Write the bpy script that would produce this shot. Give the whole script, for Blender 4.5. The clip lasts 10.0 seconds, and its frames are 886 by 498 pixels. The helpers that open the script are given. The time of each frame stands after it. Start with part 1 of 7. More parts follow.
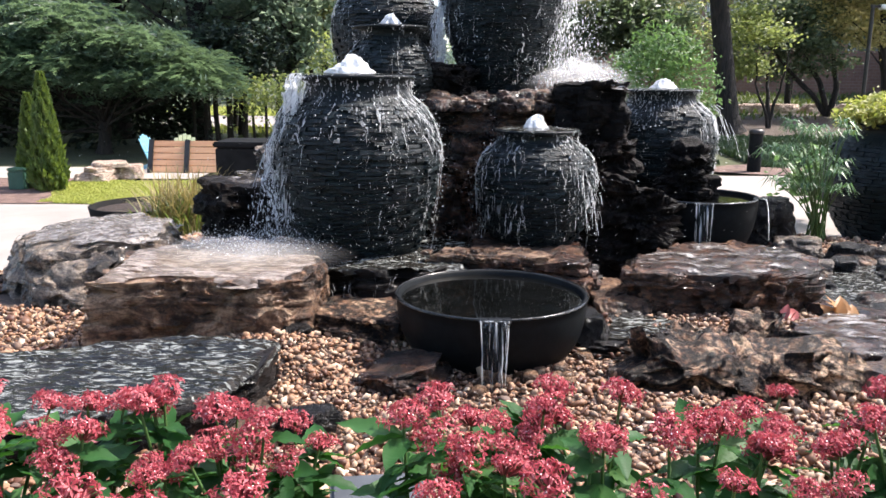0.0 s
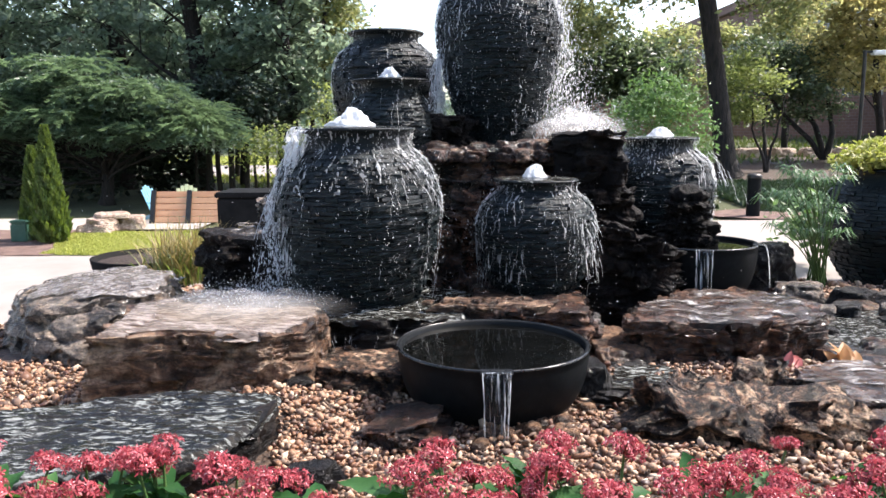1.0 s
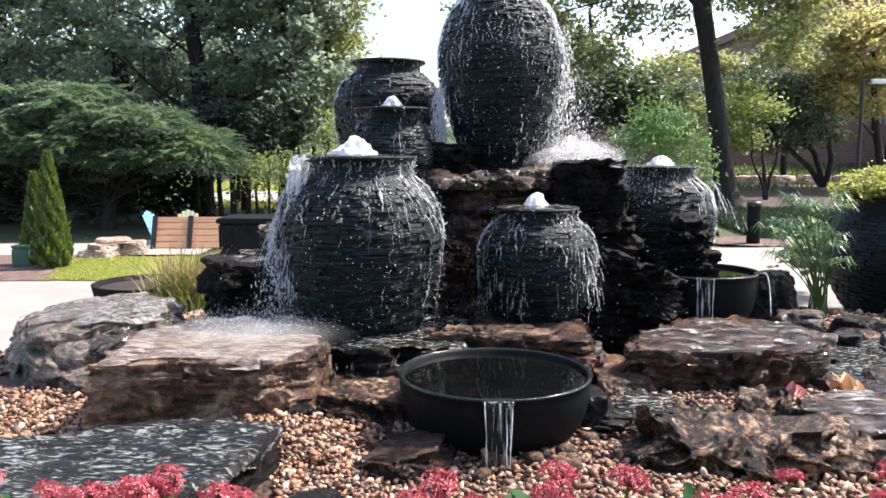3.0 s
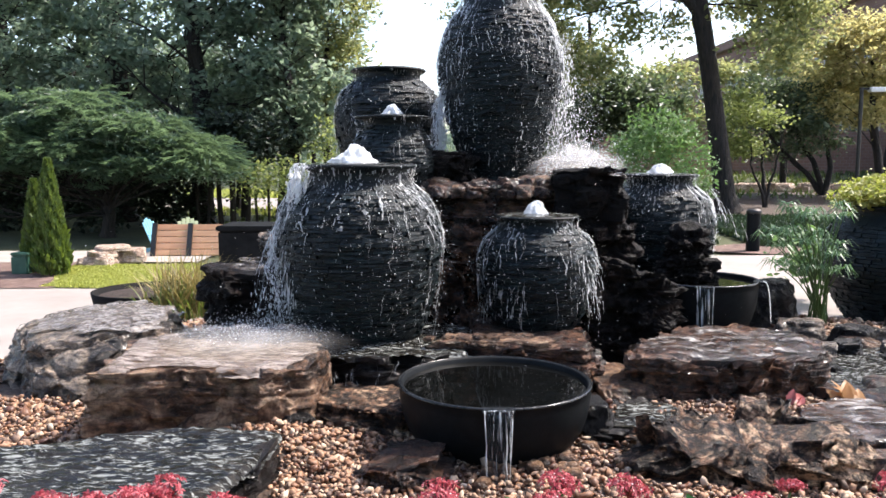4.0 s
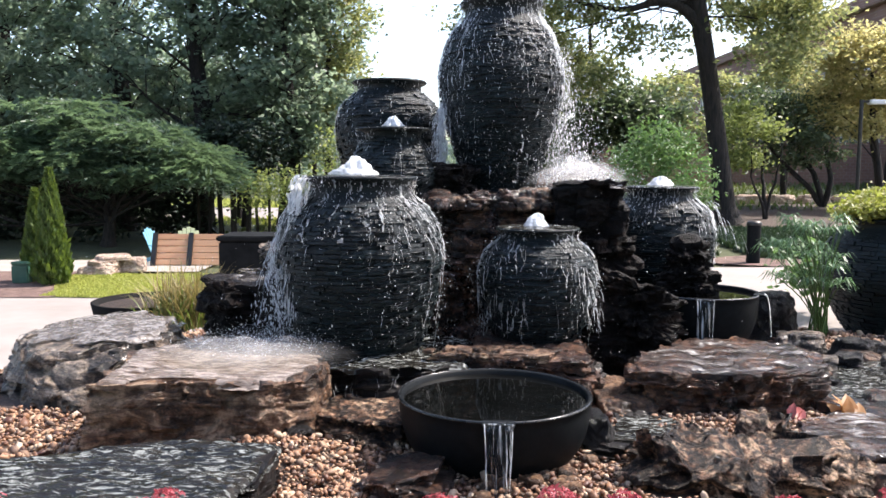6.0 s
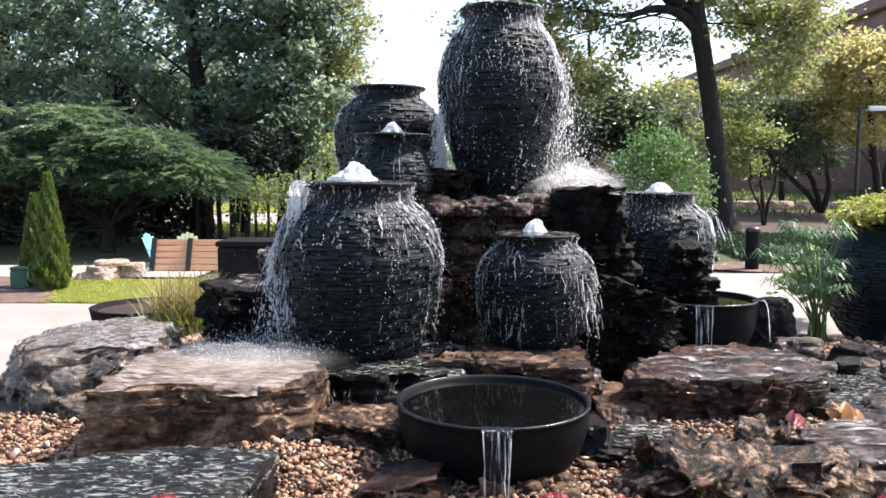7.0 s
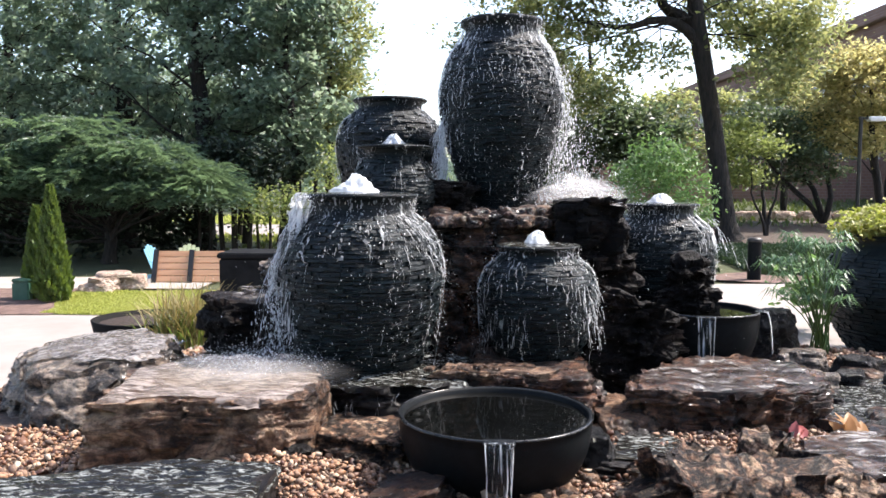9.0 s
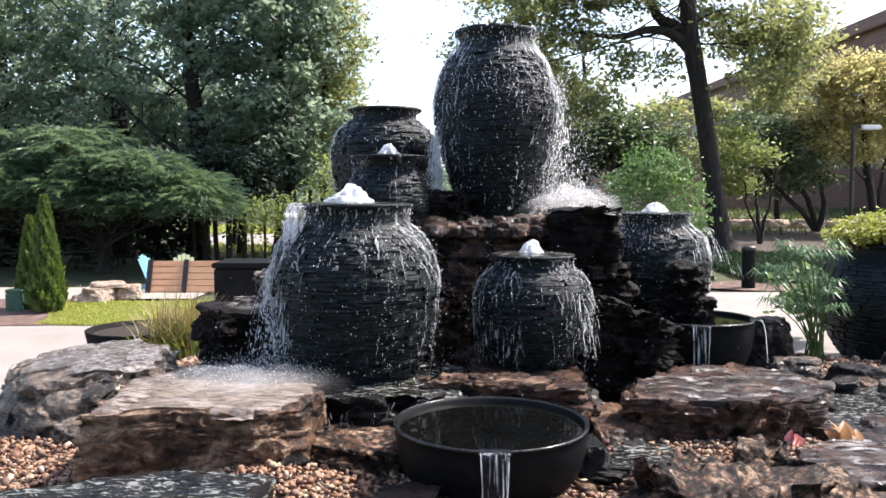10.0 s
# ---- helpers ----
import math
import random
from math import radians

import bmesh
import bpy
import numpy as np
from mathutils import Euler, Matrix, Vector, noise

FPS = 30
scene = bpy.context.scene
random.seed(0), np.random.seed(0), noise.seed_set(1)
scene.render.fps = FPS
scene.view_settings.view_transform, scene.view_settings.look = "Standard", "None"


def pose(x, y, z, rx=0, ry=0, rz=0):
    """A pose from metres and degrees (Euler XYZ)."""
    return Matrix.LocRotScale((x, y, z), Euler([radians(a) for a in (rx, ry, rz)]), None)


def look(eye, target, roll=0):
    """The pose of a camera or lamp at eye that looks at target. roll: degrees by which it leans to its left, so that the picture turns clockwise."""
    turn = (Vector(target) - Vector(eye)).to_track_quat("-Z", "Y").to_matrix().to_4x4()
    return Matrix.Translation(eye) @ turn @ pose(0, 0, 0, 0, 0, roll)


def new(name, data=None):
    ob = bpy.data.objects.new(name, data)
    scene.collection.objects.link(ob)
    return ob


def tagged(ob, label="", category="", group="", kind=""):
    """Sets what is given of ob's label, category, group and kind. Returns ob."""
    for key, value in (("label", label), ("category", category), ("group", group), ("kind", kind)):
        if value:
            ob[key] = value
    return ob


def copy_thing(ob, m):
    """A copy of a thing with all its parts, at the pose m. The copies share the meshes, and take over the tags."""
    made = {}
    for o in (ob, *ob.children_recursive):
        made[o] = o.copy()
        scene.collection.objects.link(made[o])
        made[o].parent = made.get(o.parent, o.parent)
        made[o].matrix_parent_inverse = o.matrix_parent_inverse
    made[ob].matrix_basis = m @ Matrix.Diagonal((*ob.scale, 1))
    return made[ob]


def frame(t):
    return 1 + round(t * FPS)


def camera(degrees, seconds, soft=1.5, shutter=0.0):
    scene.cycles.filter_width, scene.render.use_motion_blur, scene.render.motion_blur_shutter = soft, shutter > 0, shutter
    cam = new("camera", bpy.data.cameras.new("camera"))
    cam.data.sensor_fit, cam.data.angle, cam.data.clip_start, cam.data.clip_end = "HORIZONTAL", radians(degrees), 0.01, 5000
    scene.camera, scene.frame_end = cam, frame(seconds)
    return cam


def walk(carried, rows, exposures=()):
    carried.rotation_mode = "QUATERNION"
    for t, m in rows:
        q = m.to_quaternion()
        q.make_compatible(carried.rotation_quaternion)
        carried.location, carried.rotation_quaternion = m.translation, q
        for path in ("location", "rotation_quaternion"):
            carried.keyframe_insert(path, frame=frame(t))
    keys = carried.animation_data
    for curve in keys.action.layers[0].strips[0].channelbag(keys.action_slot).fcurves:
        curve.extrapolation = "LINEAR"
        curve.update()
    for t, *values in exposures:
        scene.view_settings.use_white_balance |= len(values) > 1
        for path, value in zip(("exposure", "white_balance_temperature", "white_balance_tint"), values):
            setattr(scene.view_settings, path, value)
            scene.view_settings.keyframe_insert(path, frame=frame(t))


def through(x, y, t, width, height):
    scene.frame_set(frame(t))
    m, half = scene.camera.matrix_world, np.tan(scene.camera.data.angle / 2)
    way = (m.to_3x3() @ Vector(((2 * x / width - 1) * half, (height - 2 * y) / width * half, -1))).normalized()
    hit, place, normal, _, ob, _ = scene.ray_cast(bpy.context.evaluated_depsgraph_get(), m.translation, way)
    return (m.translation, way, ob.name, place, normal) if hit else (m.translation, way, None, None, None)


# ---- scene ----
cam = camera(58.12, 10.0, soft=1.55)
EYE_Z = 1.6
# seconds, x, y, rise, yaw, pitch, roll
PATH = [
    (0, 0.0, 0.0, -0.0, 0.0, -12.0, -0.3377),
    (0.5, 0.0043, -0.0006, 0.0114, 0.0878, -10.5404, -0.1164),
    (1, 0.0034, -0.0024, 0.0223, 0.0975, -8.698, 0.3172),
    (1.5, -0.0005, -0.0072, 0.0292, 0.0911, -7.7013, 0.2706),
    (2, -0.0037, -0.0093, 0.0316, 0.1277, -7.323, 0.1679),
    (2.5, -0.0046, -0.0112, 0.0339, 0.1146, -7.1088, 0.1495),
    (4, -0.0063, -0.0128, 0.0413, 0.0685, -6.3412, 0.1114),
    (4.5, -0.0074, -0.0133, 0.0446, 0.083, -6.1406, 0.063),
    (5, -0.0067, -0.0126, 0.0471, 0.1207, -5.9521, -0.0141),
    (5.5, -0.0068, -0.0135, 0.0505, 0.1328, -5.7895, -0.0612),
    (7, -0.005, -0.0129, 0.0535, 0.0258, -5.2123, -0.1702),
    (7.5, -0.0046, -0.0124, 0.0559, 0.02, -4.9794, -0.1646),
    (8, -0.0047, -0.012, 0.0566, 0.0195, -4.7578, -0.1729),
    (8.5, -0.0037, -0.0112, 0.0572, 0.0771, -4.5752, -0.1084),
    (9, -0.0045, -0.0129, 0.0583, 0.1498, -4.4392, -0.0577),
    (9.5, -0.0055, -0.0094, 0.0592, 0.34, -4.1009, 0.05),
    (10, -0.0047, -0.0132, 0.062, -0.214, -3.7948, 0.0853),
]
# the film grows a little darker when the pale sky comes in, and lighter again later
EXPOSURES = [(0.0, 1.46), (1.0, 1.46), (2.5, 1.46), (4.0, 1.36), (5.5, 1.35), (7.0, 1.39), (8.5, 1.45), (9.0, 1.43), (9.5, 1.37), (10.0, 1.32)]
walk(cam, [(t, pose(x, y, EYE_Z + z, 90 + p, 0, yaw) @ pose(0, 0, 0, 0, 0, -roll)) for t, x, y, z, yaw, p, roll in PATH], [(t, e, 6620, 14) for t, e in EXPOSURES])

# ---- light ----
SUN_EL, SUN_AZ = 54.0, 68.0          # the sun stands behind the fountain, to the right
world = bpy.data.worlds.new("sky")
scene.world = world
world.use_nodes = True
wn = world.node_tree
sky = wn.nodes.new("ShaderNodeTexSky")
sky.sky_type = "NISHITA"
sky.sun_disc = False
sky.sun_elevation, sky.sun_rotation = radians(SUN_EL), radians(SUN_AZ)
sky.dust_density = 2.0
wn.nodes["Background"].inputs["Strength"].default_value = 0.165
wn.links.new(sky.outputs[0], wn.nodes["Background"].inputs["Color"])
sun = new("sun", bpy.data.lights.new("sun", "SUN"))
sun.data.energy, sun.data.angle, sun.data.color = 3.8, radians(0.6), (1.0, 0.96, 0.90)
sun_way = Vector((math.sin(radians(SUN_AZ)) * math.cos(radians(SUN_EL)), math.cos(radians(SUN_AZ)) * math.cos(radians(SUN_EL)), math.sin(radians(SUN_EL))))
sun.matrix_world = look(sun_way * 40, (0, 0, 0))
scene.view_settings.exposure = 1.36

# ---- tools ----
rng = np.random.default_rng(7)


def hash3(ix, iy, iz, seed):
    n = (ix * 374761393 + iy * 668265263 + iz * 2147483647 + seed * 974711) & 0xFFFFFFFF
    n = ((n ^ (n >> 13)) * 1274126177) & 0xFFFFFFFF
    n = ((n ^ (n >> 16)) * 2246822519) & 0xFFFFFFFF
    return ((n ^ (n >> 15)) & 0xFFFF) / 32767.5 - 1.0


def vnoise(p, seed=0):
    """Smooth value noise, -1 to 1, at the rows of p."""
    q = np.floor(p).astype(np.int64)
    f = p - q
    f = f * f * (3 - 2 * f)
    out = 0
    for dx in (0, 1):
        for dy in (0, 1):
            for dz in (0, 1):
                w = (f[:, 0] if dx else 1 - f[:, 0]) * (f[:, 1] if dy else 1 - f[:, 1]) * (f[:, 2] if dz else 1 - f[:, 2])
                out = out + w * hash3(q[:, 0] + dx, q[:, 1] + dy, q[:, 2] + dz, seed)
    return out


def fbm(p, seed=0, octaves=3):
    out, a = 0, 1.0
    for k in range(octaves):
        out = out + a * vnoise(p * 2.03 ** k + 17.3 * k, seed + k)
        a *= 0.5
    return out


def mesh_of(name, verts, faces, material, smooth=True):
    """A mesh from arrays; faces is one array of equal-sided faces or a list of such arrays."""
    me = bpy.data.meshes.new(name)
    groups = [np.asarray(f) for f in (faces if isinstance(faces, list) else [faces]) if len(f)]
    verts = np.asarray(verts, dtype=np.float32)
    me.vertices.add(len(verts))
    me.vertices.foreach_set("co", verts.ravel())
    loops = np.concatenate([g.ravel() for g in groups]).astype(np.int32)
    sizes = np.concatenate([np.full(len(g), g.shape[1]) for g in groups])
    starts = np.concatenate([[0], np.cumsum(sizes)[:-1]]).astype(np.int32)
    me.loops.add(len(loops))
    me.loops.foreach_set("vertex_index", loops)
    me.polygons.add(len(sizes))
    me.polygons.foreach_set("loop_start", starts)
    me.update(calc_edges=True)
    me.validate()
    me.polygons.foreach_set("use_smooth", np.full(len(me.polygons), smooth))
    me.materials.append(material)
    return me


def part(name, me, parent, label="", at=None):
    ob = new(name, me)
    ob.parent = parent
    if at is not None:
        ob.matrix_basis = at
    return tagged(ob, label)


def thing(name, label, category, at=None, group="", kind="", me=None):
    ob = new(name, me)
    if at is not None:
        ob.matrix_basis = at
    return tagged(ob, label, category, group, kind)


def from_bm(name, bm, material, smooth=False):
    me = bpy.data.meshes.new(name)
    bmesh.ops.recalc_face_normals(bm, faces=bm.faces)
    bm.to_mesh(me)
    bm.free()
    me.polygons.foreach_set("use_smooth", np.full(len(me.polygons), smooth))
    me.materials.append(material)
    return me


def box(name, sx, sy, sz, material, bevel=0.006):
    """A bevelled box that stands on its origin."""
    bm = bmesh.new()
    bmesh.ops.create_cube(bm, size=1, matrix=Matrix.Translation((0, 0, sz / 2)) @ Matrix.Diagonal((sx, sy, sz, 1)))
    bmesh.ops.bevel(bm, geom=bm.edges[:], offset=bevel, segments=2, affect="EDGES")
    return from_bm(name, bm, material)


def lathe_arrays(profile, segments=64):
    n = len(profile)
    a = np.linspace(0, 2 * np.pi, segments, endpoint=False)
    r = np.array([p[0] for p in profile])
    z = np.array([p[1] for p in profile])
    v = np.stack([r[:, None] * np.cos(a), r[:, None] * np.sin(a), np.repeat(z[:, None], segments, 1)], -1).reshape(-1, 3)
    i, j = np.meshgrid(np.arange(n - 1), np.arange(segments), indexing="ij")
    k = (j + 1) % segments
    f = np.stack([i * segments + j, i * segments + k, (i + 1) * segments + k, (i + 1) * segments + j], -1).reshape(-1, 4)
    return v, f


def lathe(name, profile, material, segments=64):
    v, f = lathe_arrays(profile, segments)
    return mesh_of(name, v, f, material)


def tube_arrays(points, radii, sides=8):
    p = np.asarray(points, dtype=float)
    t = np.gradient(p, axis=0)
    t /= np.linalg.norm(t, axis=1)[:, None] + 1e-9
    ref = np.array([0.31, 0.95, 0.07])
    u = np.cross(t, ref)
    u /= np.linalg.norm(u, axis=1)[:, None] + 1e-9
    w = np.cross(t, u)
    a = np.linspace(0, 2 * np.pi, sides, endpoint=False)
    r = np.asarray(radii, dtype=float)[:, None, None]
    v = p[:, None] + r * (u[:, None] * np.cos(a)[None, :, None] + w[:, None] * np.sin(a)[None, :, None])
    n = len(p)
    i, j = np.meshgrid(np.arange(n - 1), np.arange(sides), indexing="ij")
    k = (j + 1) % sides
    f = np.stack([i * sides + j, i * sides + k, (i + 1) * sides + k, (i + 1) * sides + j], -1).reshape(-1, 4)
    return v.reshape(-1, 3), f


def join(pieces):
    """Several (verts, faces) with faces of one kind, as one."""
    vs, fs, n = [], [], 0
    for v, f in pieces:
        vs.append(v)
        fs.append(np.asarray(f) + n)
        n += len(v)
    return np.concatenate(vs), np.concatenate(fs)


def smooth_path(points, n):
    """n points on a smooth curve through the given ones."""
    p = np.asarray(points, dtype=float)
    s = np.linspace(0, len(p) - 1, n)
    i = np.clip(s.astype(int), 0, len(p) - 2)
    f = (s - i)[:, None]
    a, b, c, d = p[np.maximum(i - 1, 0)], p[i], p[i + 1], p[np.minimum(i + 2, len(p) - 1)]
    return 0.5 * (2 * b + (c - a) * f + (2 * a - 5 * b + 4 * c - d) * f ** 2 + (3 * b - a - 3 * c + d) * f ** 3)


def ico(sub):
    bm = bmesh.new()
    bmesh.ops.create_icosphere(bm, subdivisions=sub, radius=1)
    v = np.array([x.co[:] for x in bm.verts])
    f = np.array([[x.index for x in g.verts] for g in bm.faces])
    bm.free()
    return v, f


def scatter(base, places, sizes, turns=True, seed=1):
    """Copies of base (verts, faces) at places, with sizes (n, 3), turned at random, as one (verts, faces)."""
    bv, bf = base
    g = np.random.default_rng(seed)
    n = len(places)
    v = bv[None] * np.asarray(sizes)[:, None, :]
    if turns:
        q = g.normal(size=(n, 4)) * np.array([1.0, 0.25, 0.25, 1.0])
        q /= np.linalg.norm(q, axis=1)[:, None]
        w, x, y, z = q.T
        R = np.stack([1 - 2 * (y * y + z * z), 2 * (x * y - w * z), 2 * (x * z + w * y), 2 * (x * y + w * z), 1 - 2 * (x * x + z * z), 2 * (y * z - w * x), 2 * (x * z - w * y), 2 * (y * z + w * x), 1 - 2 * (x * x + y * y)], -1).reshape(n, 3, 3)
        v = np.einsum("nij,nkj->nki", R, v)
    v = v + np.asarray(places)[:, None, :]
    f = bf[None] + (np.arange(n) * len(bv))[:, None, None]
    return v.reshape(-1, 3), f.reshape(-1, bf.shape[1])


# ---- materials ----
class Mat:
    """A node material under construction."""

    def __init__(self, name, rough=0.5, metal=0.0):
        self.m = bpy.data.materials.new(name)
        self.m.use_nodes = True
        self.t = self.m.node_tree
        self.b = self.t.nodes["Principled BSDF"]
        self.b.inputs["Roughness"].default_value = rough
        self.b.inputs["Metallic"].default_value = metal
        self.co = self.t.nodes.new("ShaderNodeTexCoord").outputs["Object"]

    def link(self, a, b):
        self.t.links.new(a, b)

    def mapped(self, scale):
        n = self.t.nodes.new("ShaderNodeMapping")
        n.inputs["Scale"].default_value = scale
        self.link(self.co, n.inputs["Vector"])
        return n.outputs[0]

    def noise(self, scale, detail=4, rough=0.55, vector=None, distort=0.0):
        n = self.t.nodes.new("ShaderNodeTexNoise")
        n.inputs["Scale"].default_value = scale
        n.inputs["Detail"].default_value = detail
        n.inputs["Roughness"].default_value = rough
        n.inputs["Distortion"].default_value = distort
        self.link(vector or self.co, n.inputs["Vector"])
        return n.outputs["Fac"]

    def ramp(self, fac, stops):
        n = self.t.nodes.new("ShaderNodeValToRGB")
        e = n.color_ramp.elements
        while len(e) < len(stops):
            e.new(0.5)
        for k, (p, c) in enumerate(stops):
            e[k].position = p
            e[k].color = (c, c, c, 1) if isinstance(c, (int, float)) else (*c, 1)
        self.link(fac, n.inputs["Fac"])
        return n.outputs["Color"]

    def mix(self, fac, a, b, mode="MIX"):
        n = self.t.nodes.new("ShaderNodeMix")
        n.data_type = "RGBA"
        n.blend_type = mode
        for v, k in ((fac, 0), (a, 6), (b, 7)):
            if isinstance(v, (int, float)):
                n.inputs[k].default_value = v
            elif isinstance(v, tuple):
                n.inputs[k].default_value = (*v, 1)
            else:
                self.link(v, n.inputs[k])
        return n.outputs[2]

    def color(self, v):
        self.link(v, self.b.inputs["Base Color"])
        return self

    def rough(self, v):
        self.link(v, self.b.inputs["Roughness"])
        return self

    def bump(self, height, strength=0.4, distance=0.01):
        n = self.t.nodes.new("ShaderNodeBump")
        n.inputs["Strength"].default_value = strength
        n.inputs["Distance"].default_value = distance
        self.link(height, n.inputs["Height"])
        self.link(n.outputs[0], self.b.inputs["Normal"])
        return self

    def island(self):
        return self.t.nodes.new("ShaderNodeNewGeometry").outputs["Random Per Island"]

    def chance(self):
        return self.t.nodes.new("ShaderNodeObjectInfo").outputs["Random"]

    def translucent(self, color, amount):
        n = self.t.nodes.new("ShaderNodeBsdfTranslucent")
        if isinstance(color, tuple):
            n.inputs["Color"].default_value = (*color, 1)
        else:
            self.link(color, n.inputs["Color"])
        x = self.t.nodes.new("ShaderNodeMixShader")
        x.inputs[0].default_value = amount
        out = self.t.nodes["Material Output"]
        self.link(self.b.outputs[0], x.inputs[1])
        self.link(n.outputs[0], x.inputs[2])
        self.link(x.outputs[0], out.inputs["Surface"])
        return self

    def clear(self, amount):
        """Let a share of the light straight through."""
        out = self.t.nodes["Material Output"]
        was = out.inputs["Surface"].links[0].from_socket
        n = self.t.nodes.new("ShaderNodeBsdfTransparent")
        x = self.t.nodes.new("ShaderNodeMixShader")
        if isinstance(amount, (int, float)):
            x.inputs[0].default_value = amount
        else:
            self.link(amount, x.inputs[0])
        self.link(was, x.inputs[1])
        self.link(n.outputs[0], x.inputs[2])
        self.link(x.outputs[0], out.inputs["Surface"])
        return self


def rock_material(name, dark, mid, light, wet=0.6, gloss=0.5, edge=0.60, pits=0.8, lines=0.75, holes=0.0):
    k = Mat(name)
    big = k.noise(3.2, 6, 0.6, distort=0.6)
    fine = k.noise(22, 6, 0.65)
    layer = k.noise(7, 6, 0.65, k.mapped((1, 1, 2.2)), 1.2)
    tone = k.mix(0.5, big, layer)
    c = k.ramp(tone, [(0.44, dark), (0.505, mid), (edge, light)])
    c = k.mix(k.ramp(fine, [(0.40 + holes, pits), (0.56 + holes * 0.5, 0.0)]), c, dark)
    c = k.mix(k.ramp(k.noise(58, 7, 0.72, distort=0.4), [(0.38, pits), (0.50, 0.0)]), c, dark)
    c = k.mix(k.ramp(k.noise(45, 4, 0.7), [(0.54, 0.0), (0.70, 0.45)]), c, light)
    c = k.mix(k.ramp(k.noise(5, 5, 0.7, k.mapped((1.2, 1.2, 9)), 0.8), [(0.36, lines), (0.47, 0.0)]), c, dark)
    k.color(c)
    k.rough(k.ramp(k.noise(4.5, 4), [(0.35, 0.1 + 0.35 * (1 - wet)), (0.65, 0.34 + 0.5 * (1 - wet))]))
    k.b.inputs["Specular IOR Level"].default_value = gloss
    k.bump(k.mix(0.5, k.noise(18, 8, 0.8, distort=0.7), k.noise(80, 6, 0.76)), 1.0, 0.05)
    k.b.inputs["Coat Weight"].default_value = max(0.0, 0.45 * (wet - 0.45))
    k.b.inputs["Coat Roughness"].default_value = 0.16
    return k.m


M_ROCK = rock_material("brown_sandstone", (0.009, 0.007, 0.0065), (0.105, 0.046, 0.028), (0.31, 0.16, 0.09), 0.75)
M_SLAB = rock_material("tan_sandstone", (0.026, 0.015, 0.010), (0.25, 0.13, 0.073), (0.54, 0.36, 0.23), 0.6, 0.5, 0.57, 0.55, 0.55)
M_DARK = rock_material("wet_dark_rock", (0.006, 0.006, 0.0066), (0.012, 0.010, 0.009), (0.028, 0.017, 0.012), 0.6, 0.35)
M_GREY = rock_material("grey_wet_boulder", (0.026, 0.023, 0.022), (0.29, 0.215, 0.16), (0.68, 0.54, 0.40), 0.75)
M_PITTED = rock_material("pitted_limestone", (0.009, 0.006, 0.005), (0.33, 0.17, 0.098), (0.80, 0.55, 0.36), 0.35, 0.35, 0.53, 0.95, 0.4, 0.05)
M_COBBLE = rock_material("wet_tan_cobble", (0.07, 0.035, 0.02), (0.30, 0.17, 0.095), (0.52, 0.36, 0.23), 0.6, 0.4, 0.6, 0.3)
M_DRY = rock_material("dry_pink_sandstone", (0.3, 0.2, 0.15), (0.55, 0.41, 0.32), (0.72, 0.59, 0.48), 0.1, 0.3, 0.6, 0.4)

def slate_material(name, single):
    """Wet black slate; each piece a little lighter, darker or browner than the next."""
    k = Mat(name, 0.4)
    own = k.chance() if single else k.island()
    c = k.ramp(k.noise(11, 5), [(0.3, (0.0046, 0.0084, 0.0100)), (0.7, (0.0082, 0.0172, 0.0204))])
    tone = k.ramp(own, [(0.0, (0.6, 0.62, 0.63)), (0.5, (0.9, 0.9, 0.9)), (0.8, (1.15, 1.12, 1.08)), (1.0, (1.5, 1.5, 1.5))])
    strata = k.noise(1.0, 4, 0.62, k.mapped((16, 16, 150)), 0.3)
    c = k.mix(1.0, c, tone, "MULTIPLY")
    k.color(k.mix(1.0, c, k.ramp(strata, [(0.34, (0.5, 0.5, 0.5)), (0.5, (0.95, 0.95, 0.95)), (0.68, (1.5, 1.5, 1.5))]), "MULTIPLY"))
    k.rough(k.ramp(k.noise(14, 3), [(0.3, 0.28), (0.7, 0.6)]))
    k.bump(k.mix(0.4, strata, k.noise(80, 5, 0.65)), 0.9, 0.012)
    k.b.inputs["Specular IOR Level"].default_value = 0.27
    return k.m


M_SLATE = slate_material("black_slate", False)
M_PIECE = slate_material("black_slate_piece", True)
k = Mat("black_resin", 0.4)
k.color(k.ramp(k.noise(30, 4), [(0.3, (0.0052, 0.0064, 0.0072)), (0.7, (0.0095, 0.0112, 0.0125))]))
k.rough(k.ramp(k.noise(6, 4), [(0.3, 0.4), (0.7, 0.6)]))
k.bump(k.noise(120, 3), 0.25, 0.003)
k.b.inputs["Specular IOR Level"].default_value = 0.08
M_RESIN = k.m
k = Mat("wet_black_resin", 0.2)
k.color(k.ramp(k.noise(30, 4), [(0.3, (0.006, 0.007, 0.008)), (0.7, (0.014, 0.016, 0.018))]))
k.rough(k.ramp(k.noise(26, 4), [(0.35, 0.12), (0.65, 0.4)]))
M_WET = k.m

k = Mat("river_pebbles", 0.4)
k.color(k.mix(k.ramp(k.noise(60, 3), [(0.4, 0.0), (0.7, 0.4)]), k.ramp(k.island(), [(0.0, (0.03, 0.012, 0.008)), (0.16, (0.11, 0.043, 0.022)), (0.4, (0.29, 0.150, 0.078)), (0.62, (0.40, 0.240, 0.145)), (0.76, (0.10, 0.065, 0.05)), (0.88, (0.43, 0.30, 0.195)), (1.0, (0.54, 0.43, 0.32))]), (0.09, 0.04, 0.02)))
k.rough(k.ramp(k.island(), [(0.0, 0.45), (1.0, 0.8)]))
k.bump(k.noise(120, 4), 0.3, 0.004)
M_PEBBLE = k.m
